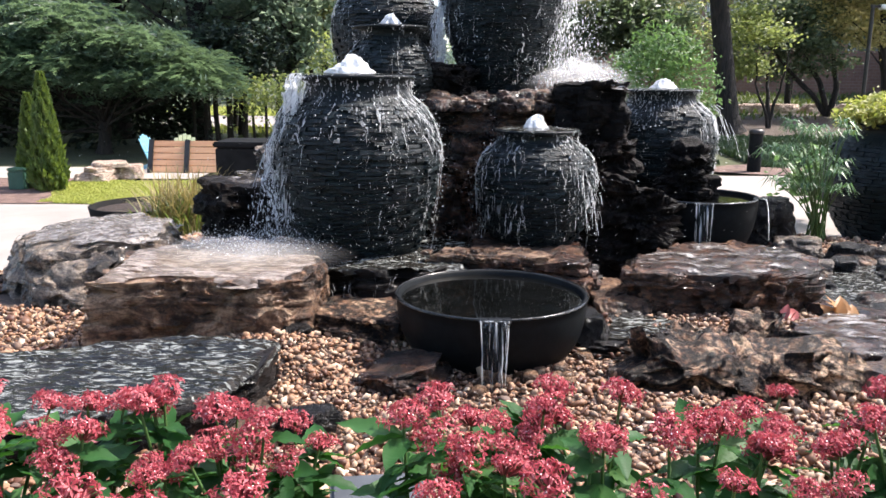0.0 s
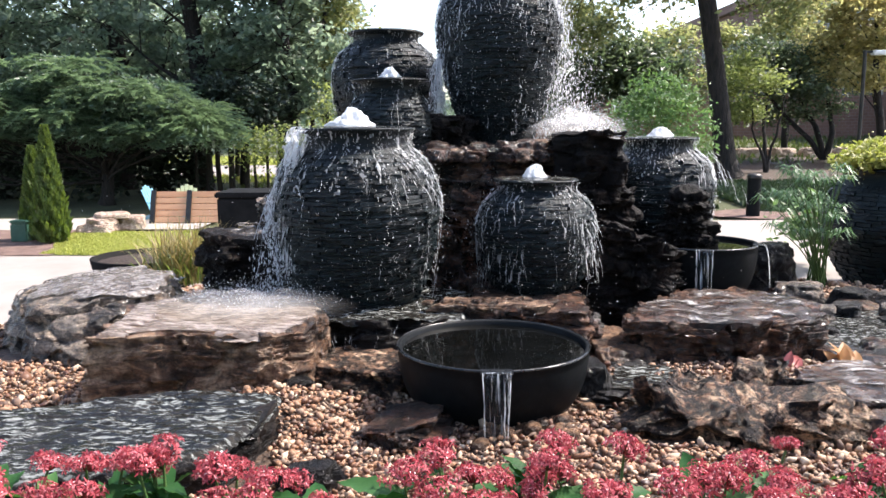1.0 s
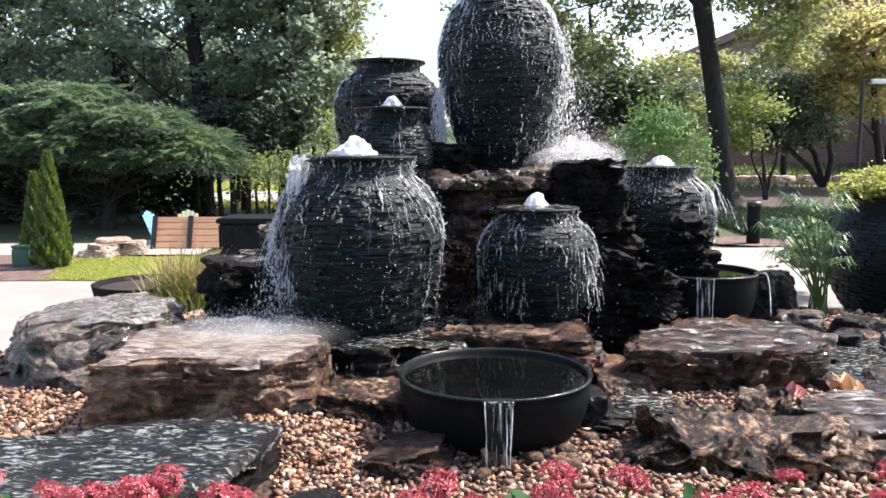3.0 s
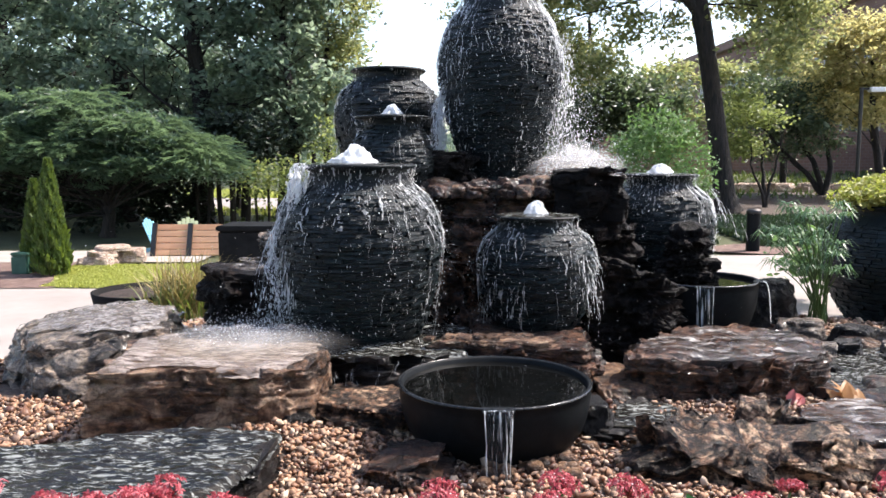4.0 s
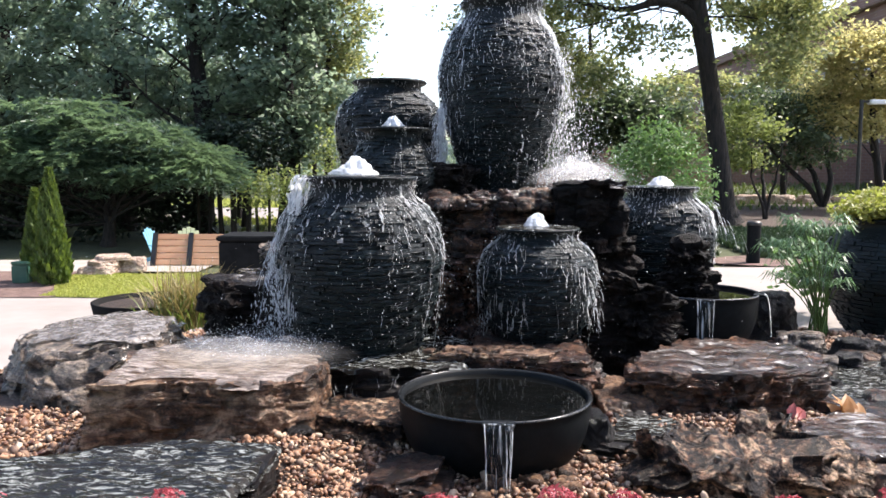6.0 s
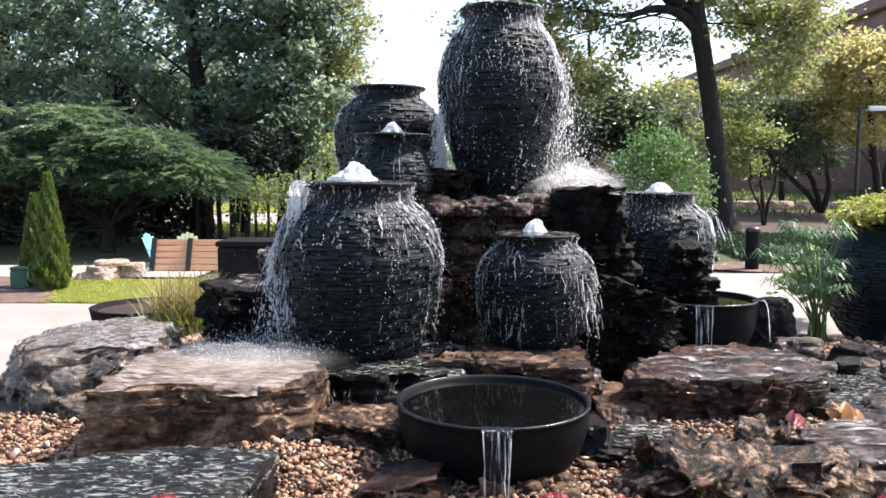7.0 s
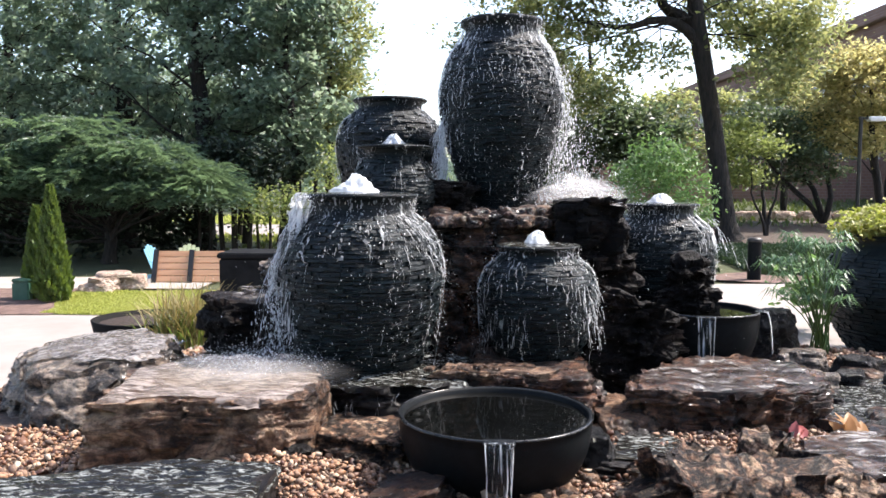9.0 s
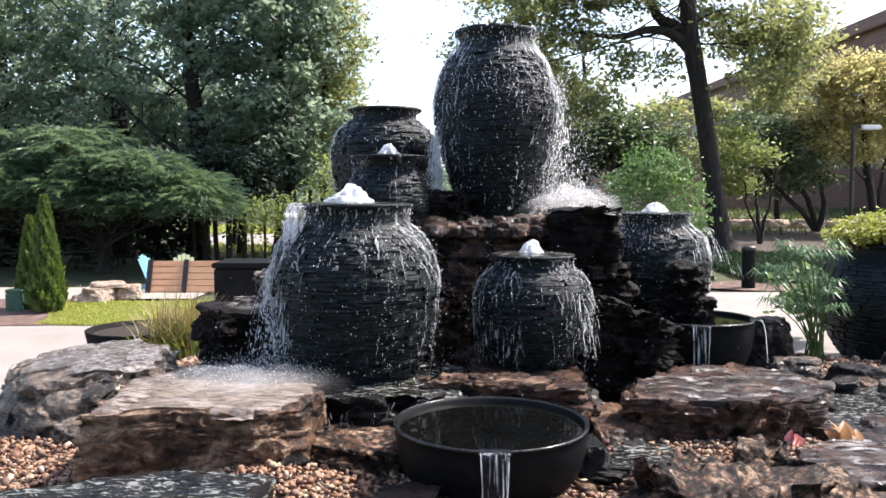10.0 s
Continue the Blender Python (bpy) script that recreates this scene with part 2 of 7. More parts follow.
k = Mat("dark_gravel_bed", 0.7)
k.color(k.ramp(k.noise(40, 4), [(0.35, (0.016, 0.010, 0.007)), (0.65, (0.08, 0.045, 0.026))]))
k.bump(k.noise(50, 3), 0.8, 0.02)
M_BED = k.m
k = Mat("soil", 0.9)
k.color(k.ramp(k.noise(25, 5), [(0.35, (0.014, 0.008, 0.005)), (0.65, (0.045, 0.026, 0.016))]))
k.bump(k.noise(60, 4), 0.8, 0.02)
M_SOIL = k.m
k = Mat("mulch", 0.9)
k.color(k.ramp(k.noise(6, 6, 0.7), [(0.35, (0.07, 0.04, 0.032)), (0.65, (0.19, 0.12, 0.095))]))
k.bump(k.noise(40, 4), 0.8, 0.02)
M_MULCH = k.m
k = Mat("pale_concrete", 0.85)
k.color(k.ramp(k.noise(1.3, 6, 0.65), [(0.3, (0.23, 0.20, 0.178)), (0.7, (0.30, 0.264, 0.236))]))
k.bump(k.noise(80, 3), 0.2, 0.004)
M_PAVE = k.m
k = Mat("asphalt", 0.9)
k.color(k.ramp(k.noise(2, 6), [(0.3, (0.26, 0.23, 0.2)), (0.7, (0.36, 0.32, 0.28))]))
M_ROAD = k.m
k = Mat("meadow_ground", 0.95)
k.color(k.ramp(k.noise(0.5, 6, 0.7), [(0.35, (0.03, 0.04, 0.014)), (0.65, (0.075, 0.08, 0.03))]))
k.bump(k.noise(20, 4), 0.6, 0.03)
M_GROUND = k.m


def leaf_material(name, stops, through=0.45, rough=0.45, glow=(0.30, 0.42, 0.04)):
    k = Mat(name, rough)
    c = k.ramp(k.island(), stops)
    k.color(c)
    lighter = k.mix(0.6, c, glow, "MIX")
    k.translucent(lighter, through)
    return k.m


M_LEAF = leaf_material("dark_tree_leaves", [(0, (0.037, 0.068, 0.048)), (0.55, (0.108, 0.164, 0.122)), (1, (0.30, 0.345, 0.245))], 0.56, 0.38, (0.39, 0.50, 0.32))
# leaves nearly black: the wood's deep shade is put into their colour
M_SHADE = leaf_material("shade_dark_leaves", [(0, (0.010, 0.018, 0.012)), (1, (0.028, 0.048, 0.026))], 0.08, 0.6, (0.05, 0.09, 0.03))
M_OAK = leaf_material("oak_leaves", [(0, (0.060, 0.098, 0.048)), (0.55, (0.17, 0.21, 0.095)), (1, (0.44, 0.40, 0.17))], 0.55, 0.42, (0.46, 0.48, 0.17))
M_YELLOW = leaf_material("yellowing_leaves", [(0, (0.10, 0.115, 0.045)), (0.5, (0.32, 0.285, 0.115)), (1, (0.60, 0.50, 0.24))], 0.66, 0.45, (0.66, 0.60, 0.25))
M_BUSH = leaf_material("yellow_green_leaves", [(0, (0.045, 0.08, 0.028)), (0.6, (0.14, 0.19, 0.06)), (1, (0.34, 0.36, 0.13))], 0.5, 0.45, (0.36, 0.42, 0.12))
M_LIME = leaf_material("lime_leaves", [(0, (0.06, 0.13, 0.045)), (1, (0.17, 0.27, 0.10))], 0.4, 0.45, (0.2, 0.36, 0.08))
M_DEEP = leaf_material("deep_green_leaves", [(0, (0.022, 0.042, 0.024)), (0.6, (0.055, 0.085, 0.045)), (1, (0.15, 0.18, 0.09))], 0.38, 0.42, (0.22, 0.30, 0.13))
# dark greens with the oak's shade already in them
M_COVER = leaf_material("shaded_grass_leaves", [(0, (0.016, 0.034, 0.014)), (1, (0.045, 0.075, 0.03))], 0.15, 0.5, (0.08, 0.14, 0.04))
M_PAPYRUS = leaf_material("papyrus_leaves", [(0, (0.035, 0.09, 0.04)), (1, (0.11, 0.2, 0.09))], 0.3, 0.4, (0.14, 0.3, 0.08))
M_NEEDLE = leaf_material("feathery_grey_green_sprays", [(0, (0.024, 0.054, 0.036)), (0.6, (0.056, 0.102, 0.068)), (1, (0.13, 0.19, 0.125))], 0.36, 0.45, (0.28, 0.42, 0.18))
M_CONE = leaf_material("arborvitae_sprays", [(0, (0.04, 0.075, 0.024)), (1, (0.12, 0.175, 0.05))], 0.35)
M_GRASS = leaf_material("lawn_blades", [(0, (0.30, 0.33, 0.06)), (1, (0.58, 0.57, 0.17))], 0.4, 0.5, (0.44, 0.50, 0.08))
# far grass, several times darker than lawn_blades
M_DULL = leaf_material("darker_grass_blades", [(0, (0.045, 0.065, 0.022)), (1, (0.11, 0.135, 0.05))], 0.2)
M_REED = leaf_material("pale_grass_blades", [(0, (0.14, 0.13, 0.045)), (0.6, (0.28, 0.23, 0.09)), (1, (0.48, 0.37, 0.18))], 0.3, 0.5, (0.4, 0.32, 0.1))
M_GOLD = leaf_material("golden_leaves", [(0, (0.20, 0.20, 0.045)), (0.6, (0.40, 0.37, 0.10)), (1, (0.54, 0.49, 0.19))], 0.35, 0.55)
k = Mat("bark", 0.9)
k.color(k.ramp(k.noise(5, 6, 0.6, k.mapped((4, 4, 0.8))), [(0.35, (0.006, 0.005, 0.004)), (0.65, (0.036, 0.027, 0.021))]))
k.bump(k.noise(9, 5, 0.6, k.mapped((4, 4, 0.8))), 0.9, 0.05)
M_BARK = k.m
k = Mat("petal_pink_red", 0.5)
k.color(k.ramp(k.island(), [(0, (0.21, 0.022, 0.034)), (0.5, (0.42, 0.075, 0.092)), (1, (0.61, 0.22, 0.23))]))
k.translucent((0.56, 0.10, 0.125), 0.32)
k.b.inputs["Specular IOR Level"].default_value = 0.25
M_PETAL = k.m
k = Mat("petal_eye", 0.6)
k.color(k.ramp(k.island(), [(0, (0.7, 0.3, 0.35)), (1, (0.9, 0.75, 0.72))]))
M_EYE = k.m
k = Mat("petal_tube", 0.6)
k.color(k.ramp(k.island(), [(0, (0.10, 0.012, 0.015)), (1, (0.26, 0.05, 0.05))]))
M_TUBE = k.m
k = Mat("pentas_leaf", 0.5)
k.b.inputs["Specular IOR Level"].default_value = 0.18
k.color(k.mix(k.ramp(k.noise(9, 4), [(0.4, 0.0), (0.7, 1.0)]), k.ramp(k.chance(), [(0, (0.014, 0.050, 0.014)), (0.7, (0.027, 0.088, 0.024)), (1, (0.07, 0.15, 0.045))]), (0.018, 0.07, 0.016)))
k.bump(k.noise(35, 3, 0.5, k.mapped((1, 4, 1))), 0.3, 0.004)
k.translucent((0.08, 0.27, 0.035), 0.25)
M_PLEAF = k.m
k = Mat("green_stem", 0.5)
k.color(k.ramp(k.noise(8), [(0.3, (0.04, 0.1, 0.02)), (0.7, (0.1, 0.17, 0.05))]))
M_STEM = k.m

k = Mat("white_water", 0.25)
k.color(k.ramp(k.noise(30, 4), [(0.35, (0.62, 0.66, 0.7)), (0.6, (0.9, 0.92, 0.93))]))
k.bump(k.noise(70, 4), 0.8, 0.01)
k.translucent((0.9, 0.93, 0.95), 0.45)
M_FOAM = k.m
k = Mat("running_water", 0.12)
k.color(k.ramp(k.noise(25, 3), [(0.35, (0.58, 0.58, 0.58)), (0.65, (0.94, 0.93, 0.92))]))
k.translucent((0.92, 0.95, 0.97), 0.68)
k.clear(k.ramp(k.noise(38, 4, 0.6, k.mapped((1, 1, 0.25))), [(0.36, 0.85), (0.6, 0.08)]))
M_STREAK = k.m
k = Mat("pouring_white_water", 0.15)
k.color(k.ramp(k.noise(30, 4), [(0.35, (0.66, 0.67, 0.68)), (0.65, (0.95, 0.95, 0.94))]))
k.bump(k.noise(60, 4, 0.6, k.mapped((1, 1, 0.3))), 0.7, 0.01)
k.translucent((0.95, 0.95, 0.95), 0.6)
k.clear(k.ramp(k.noise(45, 4, 0.6, k.mapped((1, 1, 0.25))), [(0.34, 0.6), (0.52, 0.0)]))
M_POUR = k.m
k = Mat("droplets", 0.1)
k.color(k.ramp(k.island(), [(0, (0.7, 0.74, 0.78)), (1, (0.95, 0.95, 0.95))]))
k.translucent((0.97, 0.97, 0.97), 0.72)
M_DROP = k.m
def mist_material(name, rx, ry, thin):
    """Fine white mist, thinning out towards its rim."""
    k = Mat(name, 0.6)
    k.color(k.ramp(k.noise(9, 4), [(0.35, (0.86, 0.87, 0.88)), (0.6, (0.95, 0.95, 0.95))]))
    k.translucent((0.95, 0.95, 0.96), 0.6)
    grad = k.t.nodes.new("ShaderNodeTexGradient")
    grad.gradient_type = "SPHERICAL"
    k.link(k.mapped((1 / rx, 1 / ry, 0)), grad.inputs["Vector"])
    cloud = k.ramp(k.noise(11, 5, 0.6), [(0.3, 0.35), (0.7, 1.0)])
    soft = k.ramp(grad.outputs["Fac"], [(0.0, 0.0), (0.25, 0.12), (0.85, 1.0)])
    dense = k.mix(1.0, cloud, soft, "MULTIPLY")
    k.clear(k.ramp(dense, [(0.0, 1.0), (1.0, thin)]))
    return k.m


k = Mat("clear_sheet_of_water", 0.06)
k.b.inputs["Transmission Weight"].default_value = 0.0
k.color(k.ramp(k.noise(20, 3, 0.5, k.mapped((5, 1, 0.4))), [(0.54, (0.02, 0.025, 0.028)), (0.74, (0.5, 0.54, 0.56))]))
k.bump(k.noise(24, 3, 0.5, k.mapped((4, 1, 0.4))), 0.9, 0.02)
k.clear(k.ramp(k.noise(20, 3, 0.5, k.mapped((5, 1, 0.4))), [(0.42, 0.75), (0.62, 0.1)]))
M_SHEET = k.m
k = Mat("dark_still_water", 0.03)
k.color(k.ramp(k.noise(5), [(0.3, (0.002, 0.0022, 0.002)), (0.7, (0.004, 0.0042, 0.004))]))
k.bump(k.noise(14, 3, 0.5), 0.04, 0.01)
M_POOL = k.m
def ripple_material(name, froth_glint, low, high, bare=0.0, a=(0.003, 0.0032, 0.0035), b=(0.010, 0.009, 0.008), size=28, drawn=(0.40, 1.45, 1)):
    """Thin running water, black where clear; foam and sky glints painted in pale streaks."""
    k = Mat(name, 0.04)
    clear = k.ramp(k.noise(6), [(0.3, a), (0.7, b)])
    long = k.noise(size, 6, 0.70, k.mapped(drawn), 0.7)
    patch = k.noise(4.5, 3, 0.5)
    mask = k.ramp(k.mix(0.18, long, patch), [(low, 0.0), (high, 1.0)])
    k.color(k.mix(mask, clear, froth_glint))
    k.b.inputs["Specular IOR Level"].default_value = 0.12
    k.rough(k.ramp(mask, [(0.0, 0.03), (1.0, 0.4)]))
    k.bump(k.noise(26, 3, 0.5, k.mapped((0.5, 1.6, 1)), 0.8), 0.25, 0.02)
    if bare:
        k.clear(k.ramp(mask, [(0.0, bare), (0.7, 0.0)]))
    return k.m


# the light streaks here are mostly sky glints, painted as colour
M_RIPPLE = ripple_material("rippled_water_film", (0.215, 0.225, 0.21), 0.508, 0.60, 0.0, (0.005, 0.0052, 0.0048), (0.019, 0.017, 0.014), 34, (0.55, 1.45, 1))
M_SPLASH = ripple_material("splashed_water_film", (0.31, 0.265, 0.235), 0.34, 0.64, 0.6, (0.03, 0.018, 0.012), (0.10, 0.06, 0.04))
# sky reflection on wet tops, painted as pale colour in these three
M_SHEEN = ripple_material("painted_sheen_film", (0.30, 0.285, 0.27), 0.47, 0.66, 0.94, (0.05, 0.04, 0.035), (0.13, 0.11, 0.10), 13, (0.6, 1.25, 1))
M_WASH = ripple_material("painted_wash_sheen", (0.26, 0.245, 0.235), 0.36, 0.64, 0.8, (0.07, 0.055, 0.045), (0.16, 0.13, 0.11), 24, (0.8, 1.2, 1))
M_GLISTEN = ripple_material("painted_glisten_film", (0.30, 0.29, 0.28), 0.50, 0.60, 0.75, (0.012, 0.009, 0.007), (0.05, 0.032, 0.022))


# ---- the ground and the raised bed ----
def step(a, b, x):
    t = np.clip((x - a) / (b - a), 0, 1)
    return t * t * (3 - 2 * t)


def lie(x, y):
    """Height of the ground: lower on the left, rising behind on the right."""
    x, y = np.asarray(x, dtype=float), np.asarray(y, dtype=float)
    return -0.16 + 0.42 * step(-3.0, 4.0, x) * step(1.0, 6.0, y) + np.minimum(np.maximum(0, y - 12), 18) * 0.05 * step(1.0, 6.0, x)


def bed(x, y):
    """Height of the raised gravel bed over the ground."""
    x, y = np.asarray(x, dtype=float), np.asarray(y, dtype=float)
    d = ((np.abs(x - 0.45) / 3.6) ** 2.6 + (np.abs(y - 3.9) / 3.05) ** 2.6) + 0.05 * np.sin(3 * x + 1) + 0.04 * np.sin(4 * y)
    inside = step(1.05, 0.72, d)
    g = lie(x, y) - 0.05
    top = 0.425 + 0.02 * np.sin(x * 2.1) * np.cos(y * 1.7)
    top = top + 0.095 * np.exp(-((x + 0.74) / 0.30) ** 2 - ((y - 3.28) / 0.26) ** 2) + 0.042 * np.exp(-((x - 1.45) / 0.6) ** 2 - ((y - 3.62) / 0.22) ** 2)
    return g + (top - g) * inside


def sheet(name, x0, x1, y0, y1, nx, ny, height, material, lift=0.0, edge=None):
    """A ground sheet on a grid; edge(x, y) tells which cells stay."""
    X, Y = np.meshgrid(np.linspace(x0, x1, nx), np.linspace(y0, y1, ny), indexing="ij")
    v = np.stack([X, Y, height(X, Y) + lift], -1).reshape(-1, 3)
    i, j = np.meshgrid(np.arange(nx - 1), np.arange(ny - 1), indexing="ij")
    f = np.stack([i * ny + j, (i + 1) * ny + j, (i + 1) * ny + j + 1, i * ny + j + 1], -1).reshape(-1, 4)
    if edge is not None:
        c = v[f].mean(1)
        f = f[edge(c[:, 0], c[:, 1])]
    return mesh_of(name, v, f, material)


gx = np.concatenate([[-900, -300, -120], np.linspace(-60, 60, 81), [120, 300, 900]])
gy = np.concatenate([[-300, -100, -40], np.linspace(-20, 80, 81), [120, 300, 1500]])
X, Y = np.meshgrid(gx, gy, indexing="ij")
v = np.stack([X, Y, lie(X, Y) - 0.03], -1).reshape(-1, 3)
i, j = np.meshgrid(np.arange(len(gx) - 1), np.arange(len(gy) - 1), indexing="ij")
n = len(gy)
f = np.stack([i * n + j, (i + 1) * n + j, (i + 1) * n + j + 1, i * n + j + 1], -1).reshape(-1, 4)
thing("ground", "dry green grassy ground under the trees", "ground", kind="structure", me=mesh_of("ground", v, f, M_GROUND))


def plaza_edge(x):
    """How far back the paving reaches."""
    left = 11.2 + 0.05 * np.sin(x * 1.7)
    right = 11.0 + 0.5 * np.sin(x * 0.7) + 0.35 * np.maximum(x - 3, 0)
    return left + (right - left) * step(-2.5, -0.5, x)


px, pv = np.linspace(-30, 30, 240), np.linspace(0, 1, 40)
X, V = np.meshgrid(px, pv, indexing="ij")
near = 0.3 + 0.1 * np.sin(X * 0.8)
Y = near + (plaza_edge(X) - near) * V
i, j = np.meshgrid(np.arange(239), np.arange(39), indexing="ij")
f = np.stack([i * 40 + j, (i + 1) * 40 + j, (i + 1) * 40 + j + 1, i * 40 + j + 1], -1).reshape(-1, 4)
thing("pavement", "pale sunlit concrete plaza around the fountain", "pavement", kind="structure", me=mesh_of("pavement", np.stack([X, Y, lie(X, Y)], -1).reshape(-1, 3), f, M_PAVE))
thing("road", "worn pale path beyond the lawn", "road", kind="structure", me=sheet("road", -60, -4.4, 14.1, 15.9, 60, 4, lie, M_ROAD, 0.01))
thing("mulch_bed", "reddish brown mulch around the small conifers", "mulch", kind="structure", me=sheet("mulch_bed", -16, -5.6, 10.4, 16.0, 50, 30, lie, M_MULCH, 0.012, lambda x, y: (y > 11.15) & (y < 14.0) & (x < -5.7 - 0.27 * (y - 11.3))))
thing("mulch_bed", "brown mulch island around the bollard", "mulch", kind="structure", me=sheet("mulch_bed", 3.4, 7.6, 11.3, 13.0, 60, 40, lie, M_MULCH, 0.012, lambda x, y: ((x - 5.6) / 1.7) ** 2 + ((y - 12.15) / 0.62) ** 2 + 0.08 * np.sin(5 * x) < 1))
# the darker M_BED stands in for tree shadow on this mulch
thing("mulch_bed", "brown mulch under the oak, darkened for the tree's shadow", "mulch", kind="structure", me=sheet("mulch_bed", 4.0, 24, 11.4, 24, 120, 90, lie, M_BED, 0.012, lambda x, y: (y > 16.2 + 0.35 * np.sin(x * 1.3)) & (y < 21.8) & (x > 4.4 + 0.3 * np.sin(y)) & (np.sin(x * 1.1) * np.sin(y * 0.9 + 1) < 0.55)))


def lawn_area(x, y):
    return (y > 11.25 + 0.05 * np.sin(3 * x)) & (y < 13.75 + 0.06 * np.sin(4 * x)) & (x > -5.76 - 0.27 * (y - 11.3) + 0.05 * np.sin(6 * y)) & (x < -2.5)


def blades(name, where, n, x0, x1, y0, y1, h, w, material, seed):
    g = np.random.default_rng(seed)
    x, y = g.uniform(x0, x1, n), g.uniform(y0, y1, n)
    keep = where(x, y)
    x, y = x[keep], y[keep]
    n = len(x)
    z = lie(x, y)
    a = g.uniform(0, 6.28, n)
    hh = h * g.uniform(0.6, 1.3, n)
    lean = g.normal(0, 0.3, (n, 2)) * hh[:, None]
    base = np.stack([x, y, z], -1)
    s = np.stack([np.cos(a) * w / 2, np.sin(a) * w / 2, 0 * a], -1)
    tip = base + np.stack([lean[:, 0], lean[:, 1], hh], -1)
    mid = (base + tip) / 2 + np.stack([0 * a, 0 * a, hh * 0.12], -1)
    v = np.stack([base - s, base + s, mid + s * 0.7, tip, mid - s * 0.7], 1).reshape(-1, 3)
    k = np.arange(n)[:, None] * 5
    return mesh_of(name, v, np.concatenate([k + np.array([[0, 1, 2, 4]]), ]), material), (k + np.array([[4, 2, 3]]), v)


def grass_mesh(name, where, n, x0, x1, y0, y1, h, w, material, seed):
    me, (tri, v) = blades(name, where, n, x0, x1, y0, y1, h, w, material, seed)
    k = np.arange(len(v) // 5)[:, None] * 5
    bpy.data.meshes.remove(me)
    return mesh_of(name, v, [k + np.array([[0, 1, 2, 4]]), tri], material)


X, Y = np.meshgrid(np.linspace(-22, -4.4, 30), np.linspace(29.6, 38, 12), indexing="ij")
i, j = np.meshgrid(np.arange(29), np.arange(11), indexing="ij")
f = np.stack([i * 12 + j, (i + 1) * 12 + j, (i + 1) * 12 + j + 1, i * 12 + j + 1], -1).reshape(-1, 4)
thing("far_path", "pale sunlit concrete path beyond the wood", "path", kind="structure", me=mesh_of("far_path", np.stack([X, Y, lie(X, Y) + 0.03], -1).reshape(-1, 3), f, M_PAVE))
thing("lawn", "bright sunlit mown grass lawn", "grass", kind="stuff", me=grass_mesh("lawn", lawn_area, 36000, -6.8, -2.4, 11.1, 13.9, 0.034, 0.021, M_GRASS, 3))
thing("far_lawn", "darker green grass between the far trees", "grass", kind="stuff", me=grass_mesh("far_lawn", lambda x, y: (x > 4) | (x > -6.2) & (x < -3.2), 15000, -7, 30, 20, 34, 0.12, 0.06, M_DULL, 4))
thing("far_lawn", "bright sunlit grass beyond the dark wood", "grass", kind="stuff", me=grass_mesh("far_lawn", lambda x, y: (x < -0.35 * (y - 18)) & ((y > 38.5) | (x > -8.5) & (y < 29.5)), 13000, -26, -2.5, 26, 50, 0.16, 0.09, M_GRASS, 6))
# shaded grass: its shade comes from the dark blade colour
thing("groundcover", "low grass by the oak, shade put into its dark green", "groundcover", kind="stuff", me=grass_mesh("groundcover", lambda x, y: (y > 12.6 + 0.25 * np.sin(2 * x)) & (y < 16.1) & (np.abs(x - 4.67) > 0.25), 26000, 3.6, 8.5, 12.3, 16.2, 0.09, 0.06, M_COVER, 8))
thing("gravel_bed", "raised bed under the river gravel", "bed", kind="structure", me=sheet("gravel_bed", -3.4, 4.7, 0.6, 7.2, 140, 120, bed, M_BED))

# ---- rocks ----
cubes = {}


def cube_grid(n):
    if n not in cubes:
        bm = bmesh.new()
        bmesh.ops.create_cube(bm, size=2)
        bmesh.ops.subdivide_edges(bm, edges=bm.edges[:], cuts=n, use_grid_fill=True)
        bm.verts.ensure_lookup_table()
        cubes[n] = (np.array([q.co[:] for q in bm.verts]), np.array([[q.index for q in g.verts] for g in bm.faces]))
        bm.free()
    return cubes[n]


